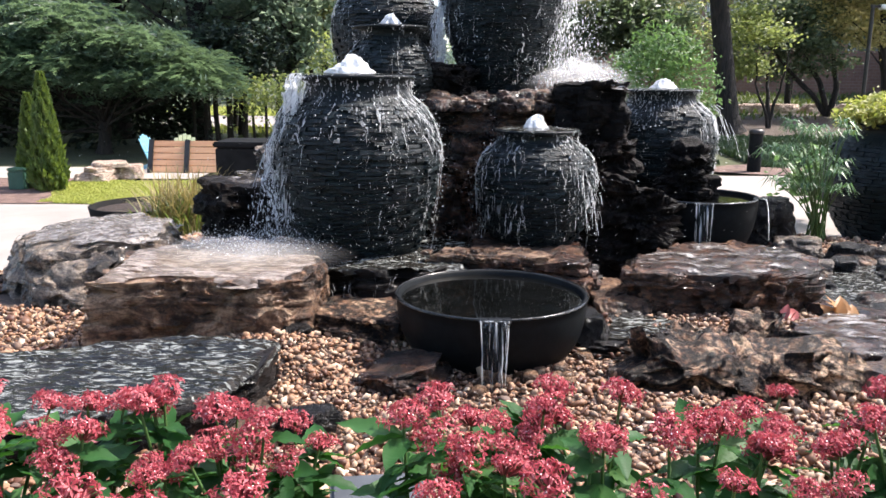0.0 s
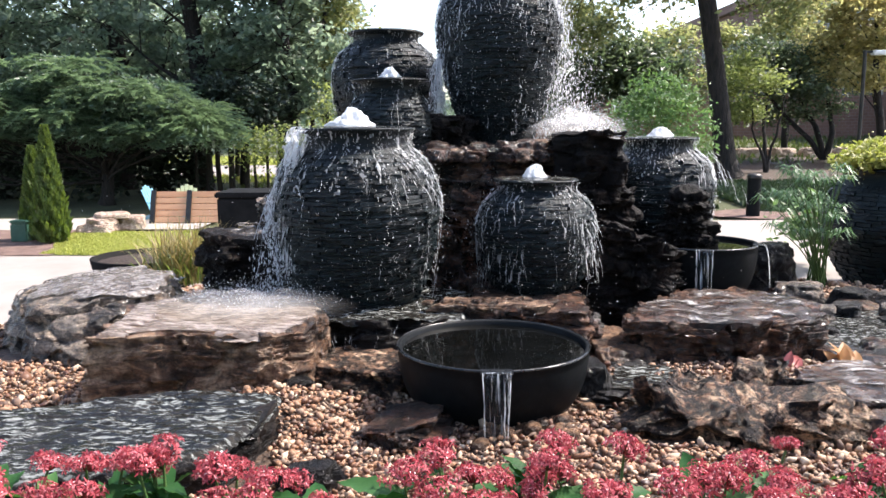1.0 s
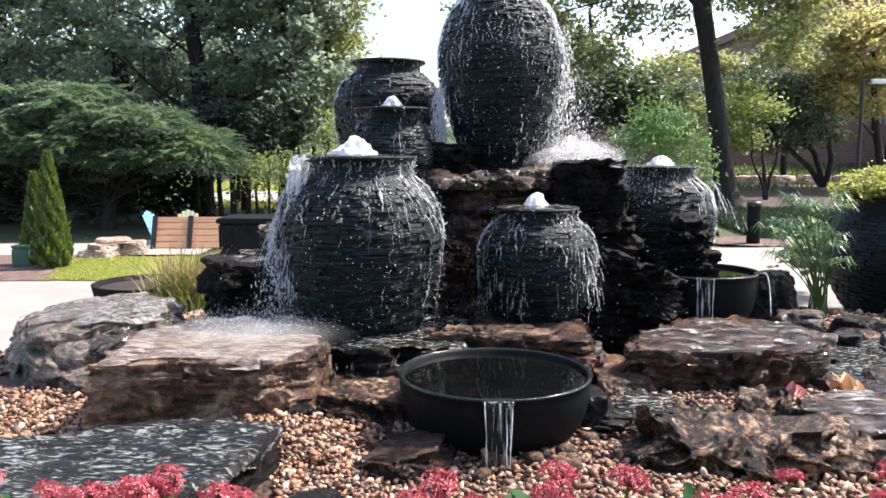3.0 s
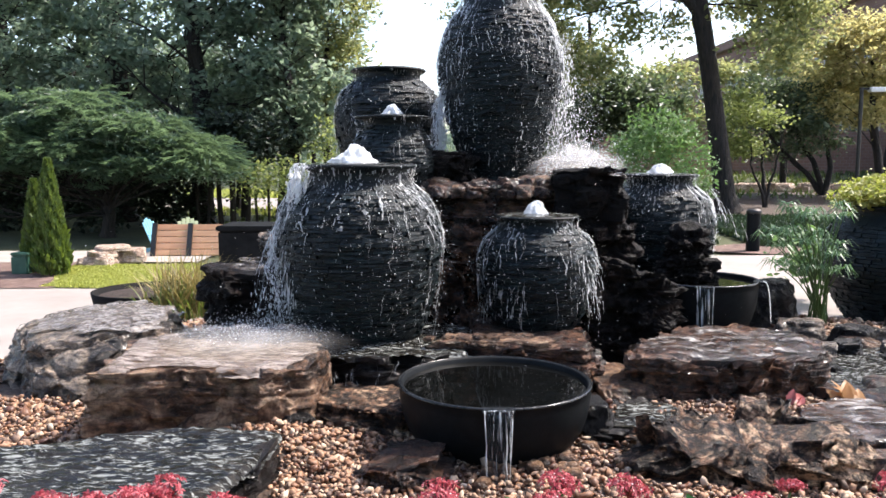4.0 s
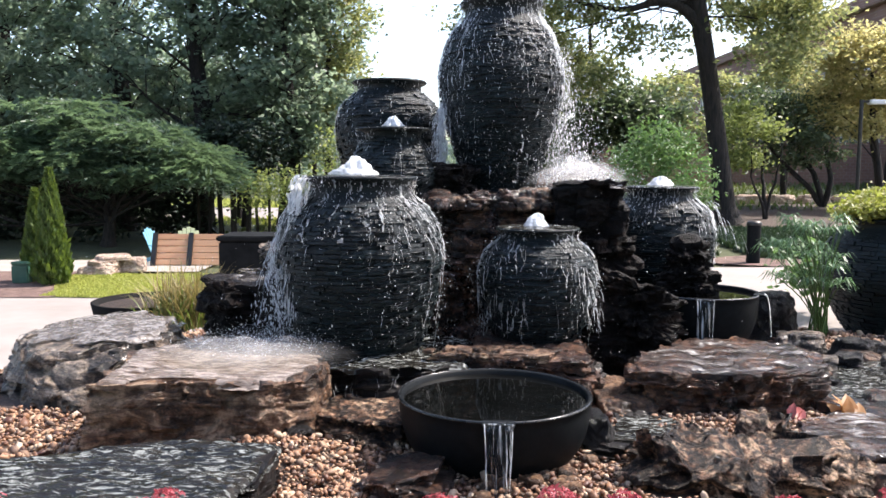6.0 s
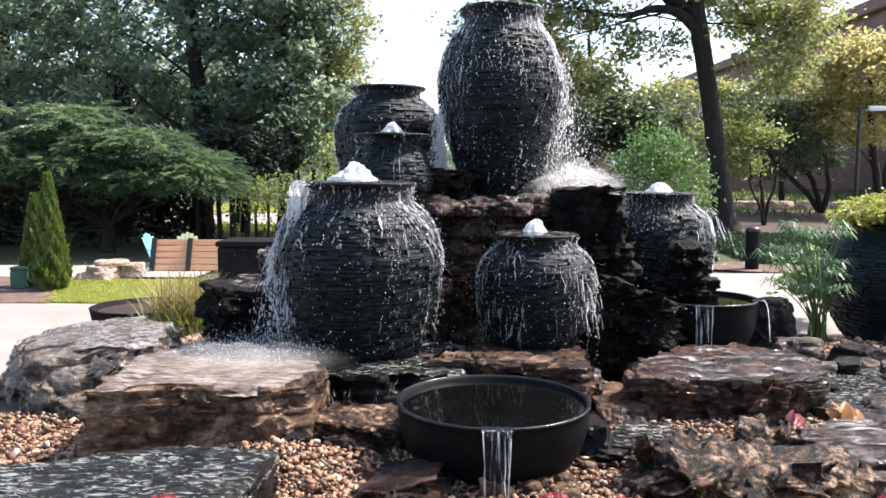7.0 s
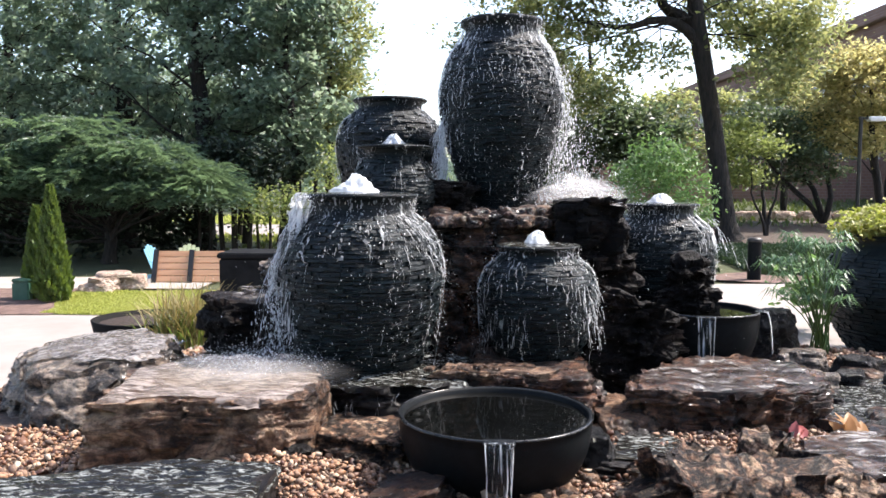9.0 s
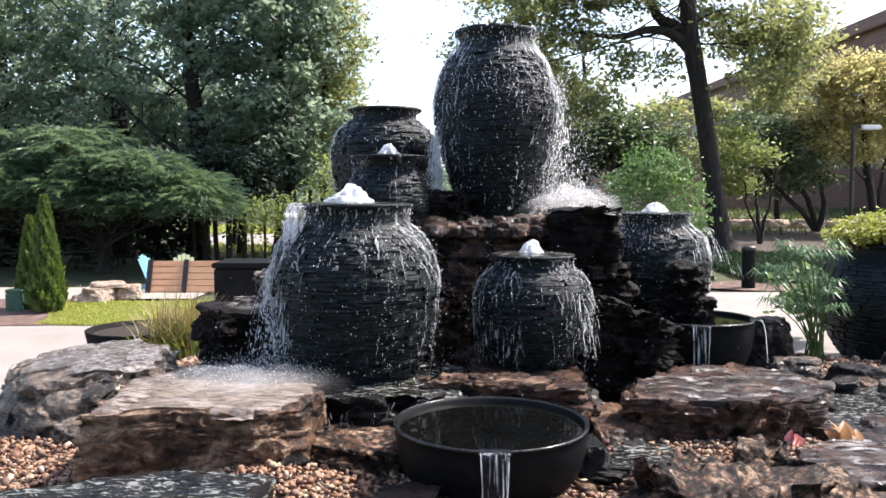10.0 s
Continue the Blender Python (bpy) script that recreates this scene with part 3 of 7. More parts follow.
def rock_arrays(sx, sy, sz, seed, rough=0.1, layers=2.5, square=9.0, taper=0.9, tilt=(0, 0), n=26, flat=0.4, craggy=0.02, cuts=22, rugged=1.0, beds=1.0):
    """A broken, bedded stone: a block with its edges and sides split off along planes, then chipped and pitted. It stands on z = 0."""
    g = np.random.default_rng(seed)
    p, f = cube_grid(n)
    q = p / ((np.abs(p) ** square).sum(1) ** (1 / square))[:, None]
    h = q[:, 2] * 0.5 + 0.5
    v = q * np.array([sx, sy, sz]) / 2
    v[:, :2] *= (1 + (taper - 1) * h)[:, None]
    m = min(sx, sy)
    w = v / m
    big = np.stack([fbm(w * 1.6 + 5, seed + 11, 3), fbm(w * 1.6 + 9, seed + 23, 3), fbm(w * 1.6 + 13, seed + 37, 3)], -1)
    v = v + big * rough * m * np.array([1, 1, flat])
    # broken faces
    half = np.array([sx, sy, sz]) / 2
    for c in range(cuts):
        a = g.uniform(0, 6.283)
        d = np.array([math.cos(a), math.sin(a), g.normal(0.15, 0.35)])
        d /= np.linalg.norm(d)
        reach = (np.abs(d) * half).sum() if abs(d[2]) > 0.5 else math.hypot(d[0] * half[0], d[1] * half[1]) * 1.12
        over = v @ d - reach * g.uniform(0.84, 1.05)
        v = v - np.maximum(over, 0)[:, None] * d * 0.92
    # a few beds, each standing out or back by its own amount along its length
    lay = v[:, 2] / sz * layers + 0.5 * fbm(w * 1.1, seed + 3, 2)
    cell = np.floor(lay)
    inset = hash3(cell.astype(np.int64), np.floor(w[:, 0] * 1.5 + cell * 0.37).astype(np.int64), np.floor(w[:, 1] * 1.5).astype(np.int64), seed)
    e = np.minimum(lay - cell, 1 - lay + cell)
    crack = np.exp(-(e / 0.06) ** 2) * np.clip(fbm(w * 2.3, seed + 8, 2) + 0.25, 0, 1)
    side = np.linalg.norm(q[:, :2], axis=1) * (1 - np.abs(q[:, 2]) ** 6)
    out = q[:, :2] / (np.linalg.norm(q[:, :2], axis=1)[:, None] + 1e-6)
    v[:, :2] += out * (side * (inset * 0.014 - crack * 0.022) * m * beds)[:, None]
    # chips: terraced noise gives small flat breaks
    t = fbm(v * 7.0, seed + 50, 3) * 2.2
    chip = (np.floor(t) + step(0.35, 0.65, t - np.floor(t))) / 2.2
    d = chip * 0.042 + fbm(v * 13, seed + 55, 3) * 0.010 + fbm(v * 34, seed + 60, 3) * 0.006 - np.clip(0.22 - np.abs(fbm(v * 9, seed + 66, 2)), 0, 1) * 0.09
    if craggy:
        ridged = 1 - np.abs(vnoise(v * 5.5, seed + 71)) * 2
        d = d - craggy * np.clip(ridged, 0, 1) ** 2 + np.abs(fbm(v * 11, seed + 75, 2)) * craggy * 0.6
    d = d * min(1.0, m / 0.45) * rugged
    v = v + q / (np.linalg.norm(q, axis=1)[:, None] + 1e-6) * d[:, None] * np.array([1, 1, 0.55])
    v[:, 2] += sz / 2 + v[:, 0] * math.tan(radians(tilt[0])) + v[:, 1] * math.tan(radians(tilt[1]))
    return v, f


def crisp(me, degrees=32):
    """Keep broken edges sharp."""
    me.set_sharp_from_angle(angle=radians(degrees))
    return me


def rock(name, label, at, size, turn, seed, material, group="", **kw):
    v, f = rock_arrays(*size, seed, **kw)
    return thing(name, label, "rock", pose(*at, 0, 0, turn), group, me=crisp(mesh_of(name, v, f, material)))


def facets(v, n, count, seed, depth, tilt):
    """Broken faces: each spot of the stone takes the plane of the nearest of some random centres."""
    g = np.random.default_rng(seed)
    c = v[g.integers(0, len(v), count)]
    w = v + 0.25 / math.sqrt(count) * np.stack([vnoise(v * 9 + 3, seed), vnoise(v * 9 + 7, seed + 1), vnoise(v * 9 + 11, seed + 2)], -1)
    best, which = np.full(len(v), 1e9), np.zeros(len(v), dtype=int)
    for k in range(count):
        d = ((w - c[k]) ** 2 * np.array([1, 1, 2.6])).sum(1)
        near = d < best
        best[near], which[near] = d[near], k
    lean = g.normal(0, tilt, (count, 3))
    out = ((v - c[which]) * lean[which]).sum(1) - depth * g.random(count)[which] ** 1.6
    return np.clip(out, -1.5 * depth, 0.25 * depth)


def edge_reach(corners, angle):
    """How far the outline (corners about the origin) lies in each direction."""
    out = np.full(len(angle), 1e9)
    dx, dy = np.cos(angle), np.sin(angle)
    for k in range(len(corners)):
        (ax, ay), (bx, by) = corners[k], corners[(k + 1) % len(corners)]
        ex, ey = bx - ax, by - ay
        den = dx * ey - dy * ex
        den = np.where(np.abs(den) < 1e-9, 1e-9, den)
        t = (ax * ey - ay * ex) / den
        u = (ax * dy - ay * dx) / den
        out = np.where((t > 0) & (u >= -1e-6) & (u <= 1 + 1e-6), np.minimum(out, t), out)
    return np.where(out > 1e8, 0.2, out)


def top_face(x, y, z1, slope, seed, relief=0.012):
    """Height of a split upper face: shallow waves and thin flaked steps."""
    p = np.stack([x, y, 0 * x + seed], -1)
    t = fbm(p * 2.6, seed + 2, 3) * 2.4
    flake = (np.floor(t) + step(0.4, 0.6, t - np.floor(t))) / 2.4
    return z1 + slope[0] * x + slope[1] * y + relief * (flake + 0.35 * fbm(p * 9, seed + 4, 2))


def block_arrays(corners, z0, z1, seed, n=80, flare=0.04, slope=(0, 0), relief=0.012, beds=0.02, thick=0.07, break_depth=0.03, breaks=90, rounded=0.0, pits=0, pit_depth=0.04, pit_size=0.05, under=0.0):
    """A split stone on an outline of a few corners: bedded, broken sides, chipped rim, flaked top."""
    g = np.random.default_rng(seed)
    p, f = cube_grid(n)
    h = p[:, 2] * 0.5 + 0.5
    r = np.maximum(np.abs(p[:, 0]), np.abs(p[:, 1]))
    a = np.arctan2(p[:, 1], p[:, 0])
    reach = edge_reach(corners, a)
    m = math.sqrt((reach[r > 0.99] ** 2).mean())
    grow = 1 + flare * (1 - h) - rounded * h ** 3 * r - under * (1 - h) ** 2
    x, y = reach * r * np.cos(a) * grow, reach * r * np.sin(a) * grow
    top = top_face(x, y, z1, slope, seed, relief) - rounded * 0.30 * (r ** 2.5) * (z1 - z0)
    v = np.stack([x, y, z0 + (top - z0) * h], -1)
    ra, ha = r ** 10, np.abs(p[:, 2]) ** 10 * np.sign(p[:, 2])
    d = np.stack([np.cos(a) * ra, np.sin(a) * ra, ha], -1)
    d /= np.linalg.norm(d, axis=1)[:, None] + 1e-9
    side = ra
    # beds of uneven thickness, each set back by its own amount along its length
    for size, amount, k in ((thick, beds, 3), (thick * 0.36, beds * 0.45, 5)):
        lay = v[:, 2] / size + 0.9 * fbm(v * 2.3, seed + k, 2)
        cell = np.floor(lay)
        along = np.floor((v[:, 0] * 3.1 + v[:, 1] * 2.3) + 0.7 * vnoise(v * 4, seed + k + 9) + cell * 0.37)
        inset = hash3(cell.astype(np.int64), along.astype(np.int64), np.zeros(len(v), dtype=np.int64), seed + k)
        gap = np.exp(-((lay - cell) / 0.14) ** 2) * np.clip(fbm(v * 5, seed + k + 20, 2) + 0.3, 0, 1)
        v[:, :2] += d[:, :2] * (side * (inset * amount - gap * amount * 1.3))[:, None]
    rim = np.clip(side + 0.22, 0, 1)
    v = v + d * (facets(v, d, breaks, seed + 40, break_depth, 0.22) * np.where(side > 0.3, 1.0, 0.12))[:, None]
    v = v + d * (facets(v, d, breaks * 4, seed + 41, break_depth * 0.35, 0.22) * rim)[:, None]
    if pits:
        c = v[g.integers(0, len(v), pits)]
        for k in range(pits):
            s = pit_size * g.uniform(0.45, 1.5)
            q = (v - c[k]) / np.array([s * 1.5, s * 1.2, s * 0.8])
            q = (q ** 2).sum(1)
            near = q < 4
            v[near] -= d[near] * (pit_depth * g.uniform(0.4, 1.2) * np.exp(-q[near] ** 2))[:, None]
    fine = fbm(v * 26, seed + 60, 3) * 0.0045 + np.abs(fbm(v * 60, seed + 63, 2)) * -0.003
    v = v + d * (fine * np.where(side > 0.3, 1.0, 0.5))[:, None]
    return v, f


def block(name, label, corners, z0, z1, seed, material, group="", **kw):
    """A split stone whose upper outline runs through the corners (plan, metres)."""
    c = np.array(corners, dtype=float)
    mid = (c.max(0) + c.min(0)) / 2
    v, f = block_arrays([tuple(q) for q in c - mid], 0.0, z1 - z0, seed, **kw)
    return thing(name, label, "rock", pose(mid[0], mid[1], z0), group, me=crisp(mesh_of(name, v, f, material), 34))


def film_on(name, label, corners, z0, z1, seed, material, slope=(0, 0), relief=0.012, amp=0.004, lift=0.006, inside=0.97, tear=0.6, fine=0.0115, rounded=0.0):
    """Thin running water draped over the top of such a stone, broken at its rim."""
    c = np.array(corners, dtype=float)
    mid = (c.max(0) + c.min(0)) / 2
    c = c - mid
    x0, x1, y0, y1 = c[:, 0].min(), c[:, 0].max(), c[:, 1].min(), c[:, 1].max()
    nx, ny = int((x1 - x0) / fine), int((y1 - y0) / (fine * 0.7))
    X, Y = np.meshgrid(np.linspace(x0, x1, nx), np.linspace(y0, y1, ny), indexing="ij")
    x, y = X.ravel(), Y.ravel()
    o = 0 * x
    wx = x * 9 + 2.2 * vnoise(np.stack([x * 6, y * 8, o], -1), seed)
    wy = y * 26 + 2.6 * vnoise(np.stack([x * 5, y * 6, o + 7], -1), seed + 2)
    wave = vnoise(np.stack([wx, wy, o + seed], -1), seed + 1) + 0.45 * vnoise(np.stack([wx * 2.3, wy * 2.1, o + seed], -1), seed + 3)
    z = top_face(x, y, z1 - z0, slope, seed, relief) + lift + amp * wave
    rho = np.hypot(x, y) / edge_reach([tuple(q) for q in c], np.arctan2(y, x))
    z = z - 0.03 * step(inside - 0.03, inside + 0.03, rho) - rounded * 0.30 * rho ** 2.5 * (z1 - z0)
    v = np.stack([x, y, z], -1)
    i, j = np.meshgrid(np.arange(nx - 1), np.arange(ny - 1), indexing="ij")
    f = np.stack([i * ny + j, (i + 1) * ny + j, (i + 1) * ny + j + 1, i * ny + j + 1], -1).reshape(-1, 4)
    m = f[:, 0]
    n = fbm(np.stack([x[m] * 5, y[m] * 6, o[m] + seed], -1), seed + 4, 3)
    f = f[rho[m] < inside + 0.03 + 0.1 * tear * (n - 0.5)]
    return thing(name, label, "water", pose(mid[0], mid[1], z0), kind="structure", me=mesh_of(name, v, f, material))


M_STEP = rock_material("wet_black_brown_rock", (0.0062, 0.0056, 0.0056), (0.0125, 0.009, 0.0075), (0.036, 0.021, 0.015), 0.25, 0.18)


def heap_rock(label, at, size, turn, seed, material, beds=0.03, thick=0.075, broken=0.045):
    """A rough bedded stone of the heap, standing on at, with an uneven eight-cornered outline."""
    g = np.random.default_rng(seed)
    c = []
    for k in range(8):
        a = 2 * math.pi * (k + 0.5 + g.uniform(-0.25, 0.25)) / 8
        m = 1 / max(abs(math.cos(a)), abs(math.sin(a))) ** 0.75 * g.uniform(0.88, 1.05)
        x, y = math.cos(a) * m * size[0] / 2, math.sin(a) * m * size[1] / 2
        t = radians(turn)
        c.append((at[0] + x * math.cos(t) - y * math.sin(t), at[1] + x * math.sin(t) + y * math.cos(t)))
    return block("stacked_rock", label, c, at[2], at[2] + size[2], seed, material, n=38, flare=0.05, relief=0.03, beds=beds, thick=thick, break_depth=broken, breaks=100, pits=26, pit_depth=0.025, pit_size=0.03)


# front left: boulder, big slab, wet black slab
BOULDER = [(-2.62, 4.60), (-2.38, 4.16), (-2.10, 3.93), (-1.84, 3.86), (-1.62, 3.94), (-1.42, 4.35), (-1.50, 4.80), (-1.74, 5.00), (-2.25, 5.12), (-2.58, 4.95)]
block("boulder", "grey and tan boulder, wet on top", BOULDER, 0.18, 0.755, 3, M_GREY, n=74, flare=0.06, slope=(0.10, 0.03), relief=0.020, beds=0.010, thick=0.16, break_depth=0.035, breaks=60, rounded=0.20)
SLAB = [(-1.52, 3.27), (-1.18, 3.33), (-0.80, 3.32), (-0.60, 3.44), (-0.56, 3.80), (-0.70, 4.20), (-1.25, 4.26), (-1.58, 3.95), (-1.53, 3.55)]
block("sandstone_slab", "thick brown sandstone slab under splashing water", SLAB, 0.27, 0.745, 14, M_SLAB, n=86, flare=0.05, relief=0.012, beds=0.010, thick=0.11, break_depth=0.022, breaks=120)
WETSLAB = [(-0.64, 3.02), (-0.67, 2.66), (-0.74, 2.47), (-0.92, 2.31), (-1.40, 2.22), (-1.84, 2.30), (-1.92, 2.60), (-1.66, 2.82), (-1.30, 2.98), (-1.02, 3.09)]
block("wet_slab", "flat black slab with water running over it", WETSLAB, 0.30, 0.588, 25, M_DARK, n=56, flare=0.02, relief=0.008, beds=0.012, thick=0.07, break_depth=0.02, breaks=80)
block("small_rock", "small wet black rock in the gravel", [(-0.57, 2.46), (-0.47, 2.39), (-0.36, 2.42), (-0.33, 2.52), (-0.43, 2.59), (-0.55, 2.55)], 0.38, 0.525, 36, M_DARK, n=40, flare=0.12, relief=0.03, beds=0.012, thick=0.05, break_depth=0.03, breaks=40, rounded=0.25)
block("flat_stone", "flat brown stone half buried in gravel", [(-0.36, 2.92), (-0.20, 2.80), (-0.02, 2.86), (0.03, 3.06), (-0.06, 3.20), (-0.22, 3.14)], 0.34, 0.515, 47, M_ROCK, n=44, flare=0.08, relief=0.02, break_depth=0.04, breaks=30, slope=(0.12, 0))
block("flat_stone", "flat brown stone beside the bowl", [(-0.66, 3.56), (-0.44, 3.42), (-0.20, 3.40), (-0.12, 3.60), (-0.24, 3.86), (-0.62, 3.80)], 0.34, 0.545, 58, M_PITTED, n=56, flare=0.06, relief=0.016, break_depth=0.035, breaks=40)
rock("small_rock", "small wet black rock against the slab", (-0.67, 3.42, 0.42), (0.19, 0.15, 0.11), 40, 59, M_DARK, rough=0.2, n=30, square=3.5, taper=0.7)
# ledges that carry the front urns
LEDGE = [(-0.68, 3.86), (-0.36, 3.80), (-0.06, 3.86), (0.12, 3.92), (0.18, 4.5), (-0.1, 4.82), (-0.62, 4.82), (-0.80, 4.4)]
block("ledge_stone", "wet black ledge with water running over its edge", LEDGE, 0.26, 0.672, 61, M_DARK, n=48, flare=0.02, relief=0.012, beds=0.022, thick=0.09, break_depth=0.04, breaks=70)
LEDGE_R = [(0.10, 3.98), (0.40, 3.90), (0.70, 3.86), (0.80, 4.0), (0.82, 4.5), (0.6, 4.8), (0.15, 4.8)]
block("ledge_stone", "brown ledge stone under the small urn", LEDGE_R, 0.26, 0.700, 72, M_ROCK, n=50, flare=0.02, relief=0.016, beds=0.022, thick=0.08, break_depth=0.045, breaks=70)
block("flat_stone", "thin tan stone lying on the ledge", [(-0.10, 4.02), (0.20, 3.95), (0.52, 3.94), (0.60, 4.06), (0.40, 4.18), (0.0, 4.18)], 0.675, 0.722, 73, M_SLAB, n=40, relief=0.014, beds=0.01, thick=0.03, break_depth=0.02, breaks=40)
rock("river_stone", "wet tan stone between ledge and slab", (0.88, 4.0, 0.34), (0.3, 0.6, 0.2), 10, 74, M_SLAB, rough=0.12, n=34)
rock("small_rock", "dark rock beside the bowl", (0.66, 3.42, 0.42), (0.16, 0.3, 0.17), 10, 75, M_DARK, rough=0.16, n=30)
for k, (x, y, r) in enumerate([(0.1, 4.06, 0.05), (0.18, 4.1, 0.06), (0.26, 4.07, 0.045), (0.34, 4.12, 0.05), (0.02, 4.1, 0.045), (-0.08, 4.08, 0.05), (0.44, 4.1, 0.04)]):
    rock("cobble", "wet tan cobble lying on the ledge", (x, y - 0.02 * (k % 3), 0.712), (r * (1.7 - 0.2 * (k % 3)), r * 1.2, r * 0.5), 47 * k, 180 + k, M_SLAB, group="cobbles on the ledge", rough=0.2, n=16, square=3, cuts=8, craggy=0.01)
g = np.random.default_rng(188)
for k in range(26):
    a, r = radians(g.uniform(232, 345)), g.uniform(0.30, 0.52)
    w = g.uniform(0.035, 0.075)
    x, y = 0.212 + math.cos(a) * r, 3.36 + math.sin(a) * r
    rock("cobble", "rounded tan cobble beside the bowl's foot", (x, y, float(bed(x, y)) - 0.006), (w * 1.35, w, w * 0.75), g.uniform(0, 180), 190 + k, (M_COBBLE, M_SLAB, M_COBBLE)[k % 3], group="cobbles beside the bowl", rough=0.1, n=10, square=2.6, cuts=7, craggy=0.0, rugged=0.5, taper=0.8)
# the heap behind
block("stacked_rock", "black bedded rock under the large urn's overflow", [(-1.48, 4.72), (-1.30, 4.58), (-0.95, 4.56), (-0.74, 4.66), (-0.72, 5.1), (-1.0, 5.28), (-1.42, 5.2), (-1.52, 4.95)], 0.38, 1.0, 83, M_STEP, n=50, flare=0.10, relief=0.03, beds=0.035, thick=0.10, break_depth=0.04, breaks=90)
heap_rock("wet grey rock on top of the heap", (-1.02, 5.3, 0.98), (0.432, 0.389, 0.168), 0, 84, M_GREY)
heap_rock("dark brown bedded rock wall between the urns", (0.1, 5.08, 0.40), (0.810, 0.540, 0.651), 3, 94, M_ROCK)
heap_rock("rusty brown rock with layered edges", (0.32, 5.1, 1.0), (0.950, 0.594, 0.315), -4, 95, M_ROCK)
heap_rock("thin brown rock capping the wall", (0.36, 5.15, 1.28), (1.026, 0.540, 0.210), 4, 96, M_ROCK)
heap_rock("wide rock that carries the tall urn", (0.36, 5.75, 0.40), (1.350, 0.972, 1.124), 0, 97, M_STEP)
heap_rock("black rock beside the tall urn", (-0.02, 5.25, 1.42), (0.454, 0.389, 0.273), 20, 98, M_STEP)
heap_rock("black rock under the back urns", (-0.42, 5.75, 0.40), (0.864, 1.188, 1.197), 0, 99, M_STEP)
block("stacked_rock", "dark block with a wet shining top", [(0.64, 4.76), (0.84, 4.69), (1.07, 4.72), (1.14, 4.95), (1.10, 5.2), (0.72, 5.22)], 1.16, 1.578, 105, M_STEP, n=48, flare=-0.03, relief=0.02, beds=0.016, thick=0.10, break_depth=0.045, breaks=60)
heap_rock("tall dark rock pillar", (0.95, 5.02, 0.40), (0.562, 0.594, 0.840), 5, 106, M_STEP)
block("stacked_rock", "black stepped rock beside the urn", [(0.84, 4.62), (1.06, 4.54), (1.30, 4.56), (1.42, 4.66), (1.36, 4.80), (1.1, 4.84), (0.86, 4.80)], 0.40, 0.99, 107, M_STEP, n=52, flare=0.14, relief=0.03, beds=0.045, thick=0.085, break_depth=0.06, breaks=140, slope=(-0.42, -0.1), pits=40, pit_depth=0.03, pit_size=0.035)
block("stacked_rock", "black rock standing in the bowl's edge", [(1.36, 5.0), (1.46, 4.90), (1.64, 4.88), (1.75, 4.98), (1.71, 5.16), (1.5, 5.2), (1.37, 5.13)], 0.80, 1.225, 119, M_STEP, n=46, flare=0.10, relief=0.05, beds=0.03, thick=0.07, break_depth=0.06, breaks=100, slope=(0.12, -0.1), pits=30, pit_depth=0.03, pit_size=0.035, rounded=0.30)
heap_rock("dark rock that carries the wide urn", (1.62, 5.75, 0.30), (1.080, 0.864, 0.483), 0, 117, M_STEP)
rock("small_rock", "small rusty rock beside the shining slab", (1.32, 4.62, 0.5), (0.13, 0.13, 0.2), 0, 118, M_ROCK, rough=0.2, n=14)
# loose rubble on top of the wall
g = np.random.default_rng(175)
for k in range(34):
    x = -0.2 + 0.9 * (k % 17) / 16 + g.normal(0, 0.02)
    back = k // 17
    s = g.uniform(0.07, 0.15)
    rock("rubble_stone", "rough rusty brown rubble stone on the rock wall", (x, 4.93 + 0.14 * back + g.normal(0, 0.02), 1.405 + 0.045 * back), (s * 1.3, s, s * 0.62), g.uniform(0, 360), 500 + k, M_SLAB if k % 4 == 0 else M_ROCK, group="rubble on the rock wall", rough=0.2, n=11, square=4, cuts=10, craggy=0.03)
# right side
SLAB_R = [(0.88, 3.84), (1.10, 3.76), (1.38, 3.74), (1.70, 3.84), (1.98, 4.02), (2.10, 4.36), (2.02, 4.64), (1.55, 4.66), (1.16, 4.42), (0.96, 4.14)]
block("sandstone_slab", "dark sandstone slab with wet shining top", SLAB_R, 0.30, 0.662, 127, M_ROCK, n=80, flare=0.0, relief=0.024, beds=0.014, thick=0.09, break_depth=0.028, breaks=120, under=0.05)
block("craggy_rock", "craggy pitted brown limestone rock", [(0.60, 3.02), (0.76, 2.88), (0.98, 2.78), (1.22, 2.70), (1.50, 2.72), (1.70, 2.84), (1.77, 3.04), (1.68, 3.28), (1.40, 3.48), (1.04, 3.50), (0.76, 3.30)], 0.32, 0.590, 138, M_PITTED, n=98, flare=-0.02, slope=(0.04, 0.05), relief=0.085, beds=0.024, thick=0.10, break_depth=0.06, breaks=60, pits=260, pit_depth=0.075, pit_size=0.042, rounded=0.16, under=0.08)
FLATWET = [(0.62, 3.24), (0.80, 3.20), (1.04, 3.30), (1.20, 3.56), (1.10, 3.74), (0.80, 3.72), (0.66, 3.50)]
block("flat_stone", "flat wet stone in the gravel", FLATWET, 0.36, 0.495, 139, M_DARK, n=48, relief=0.02, break_depth=0.03, breaks=50)
GLIDE = [(1.52, 3.36), (1.74, 3.16), (2.0, 3.12), (2.3, 3.3), (2.3, 3.7), (1.95, 3.78), (1.66, 3.66)]
block("wet_slab", "flat wet stone with water gliding over", GLIDE, 0.36, 0.485, 140, M_ROCK, n=44, relief=0.012, break_depth=0.03, breaks=40)
rock("small_rock", "small tan rock at the water's edge", (1.72, 2.9, 0.37), (0.3, 0.24, 0.16), 8, 141, M_SLAB, rough=0.15, n=22)
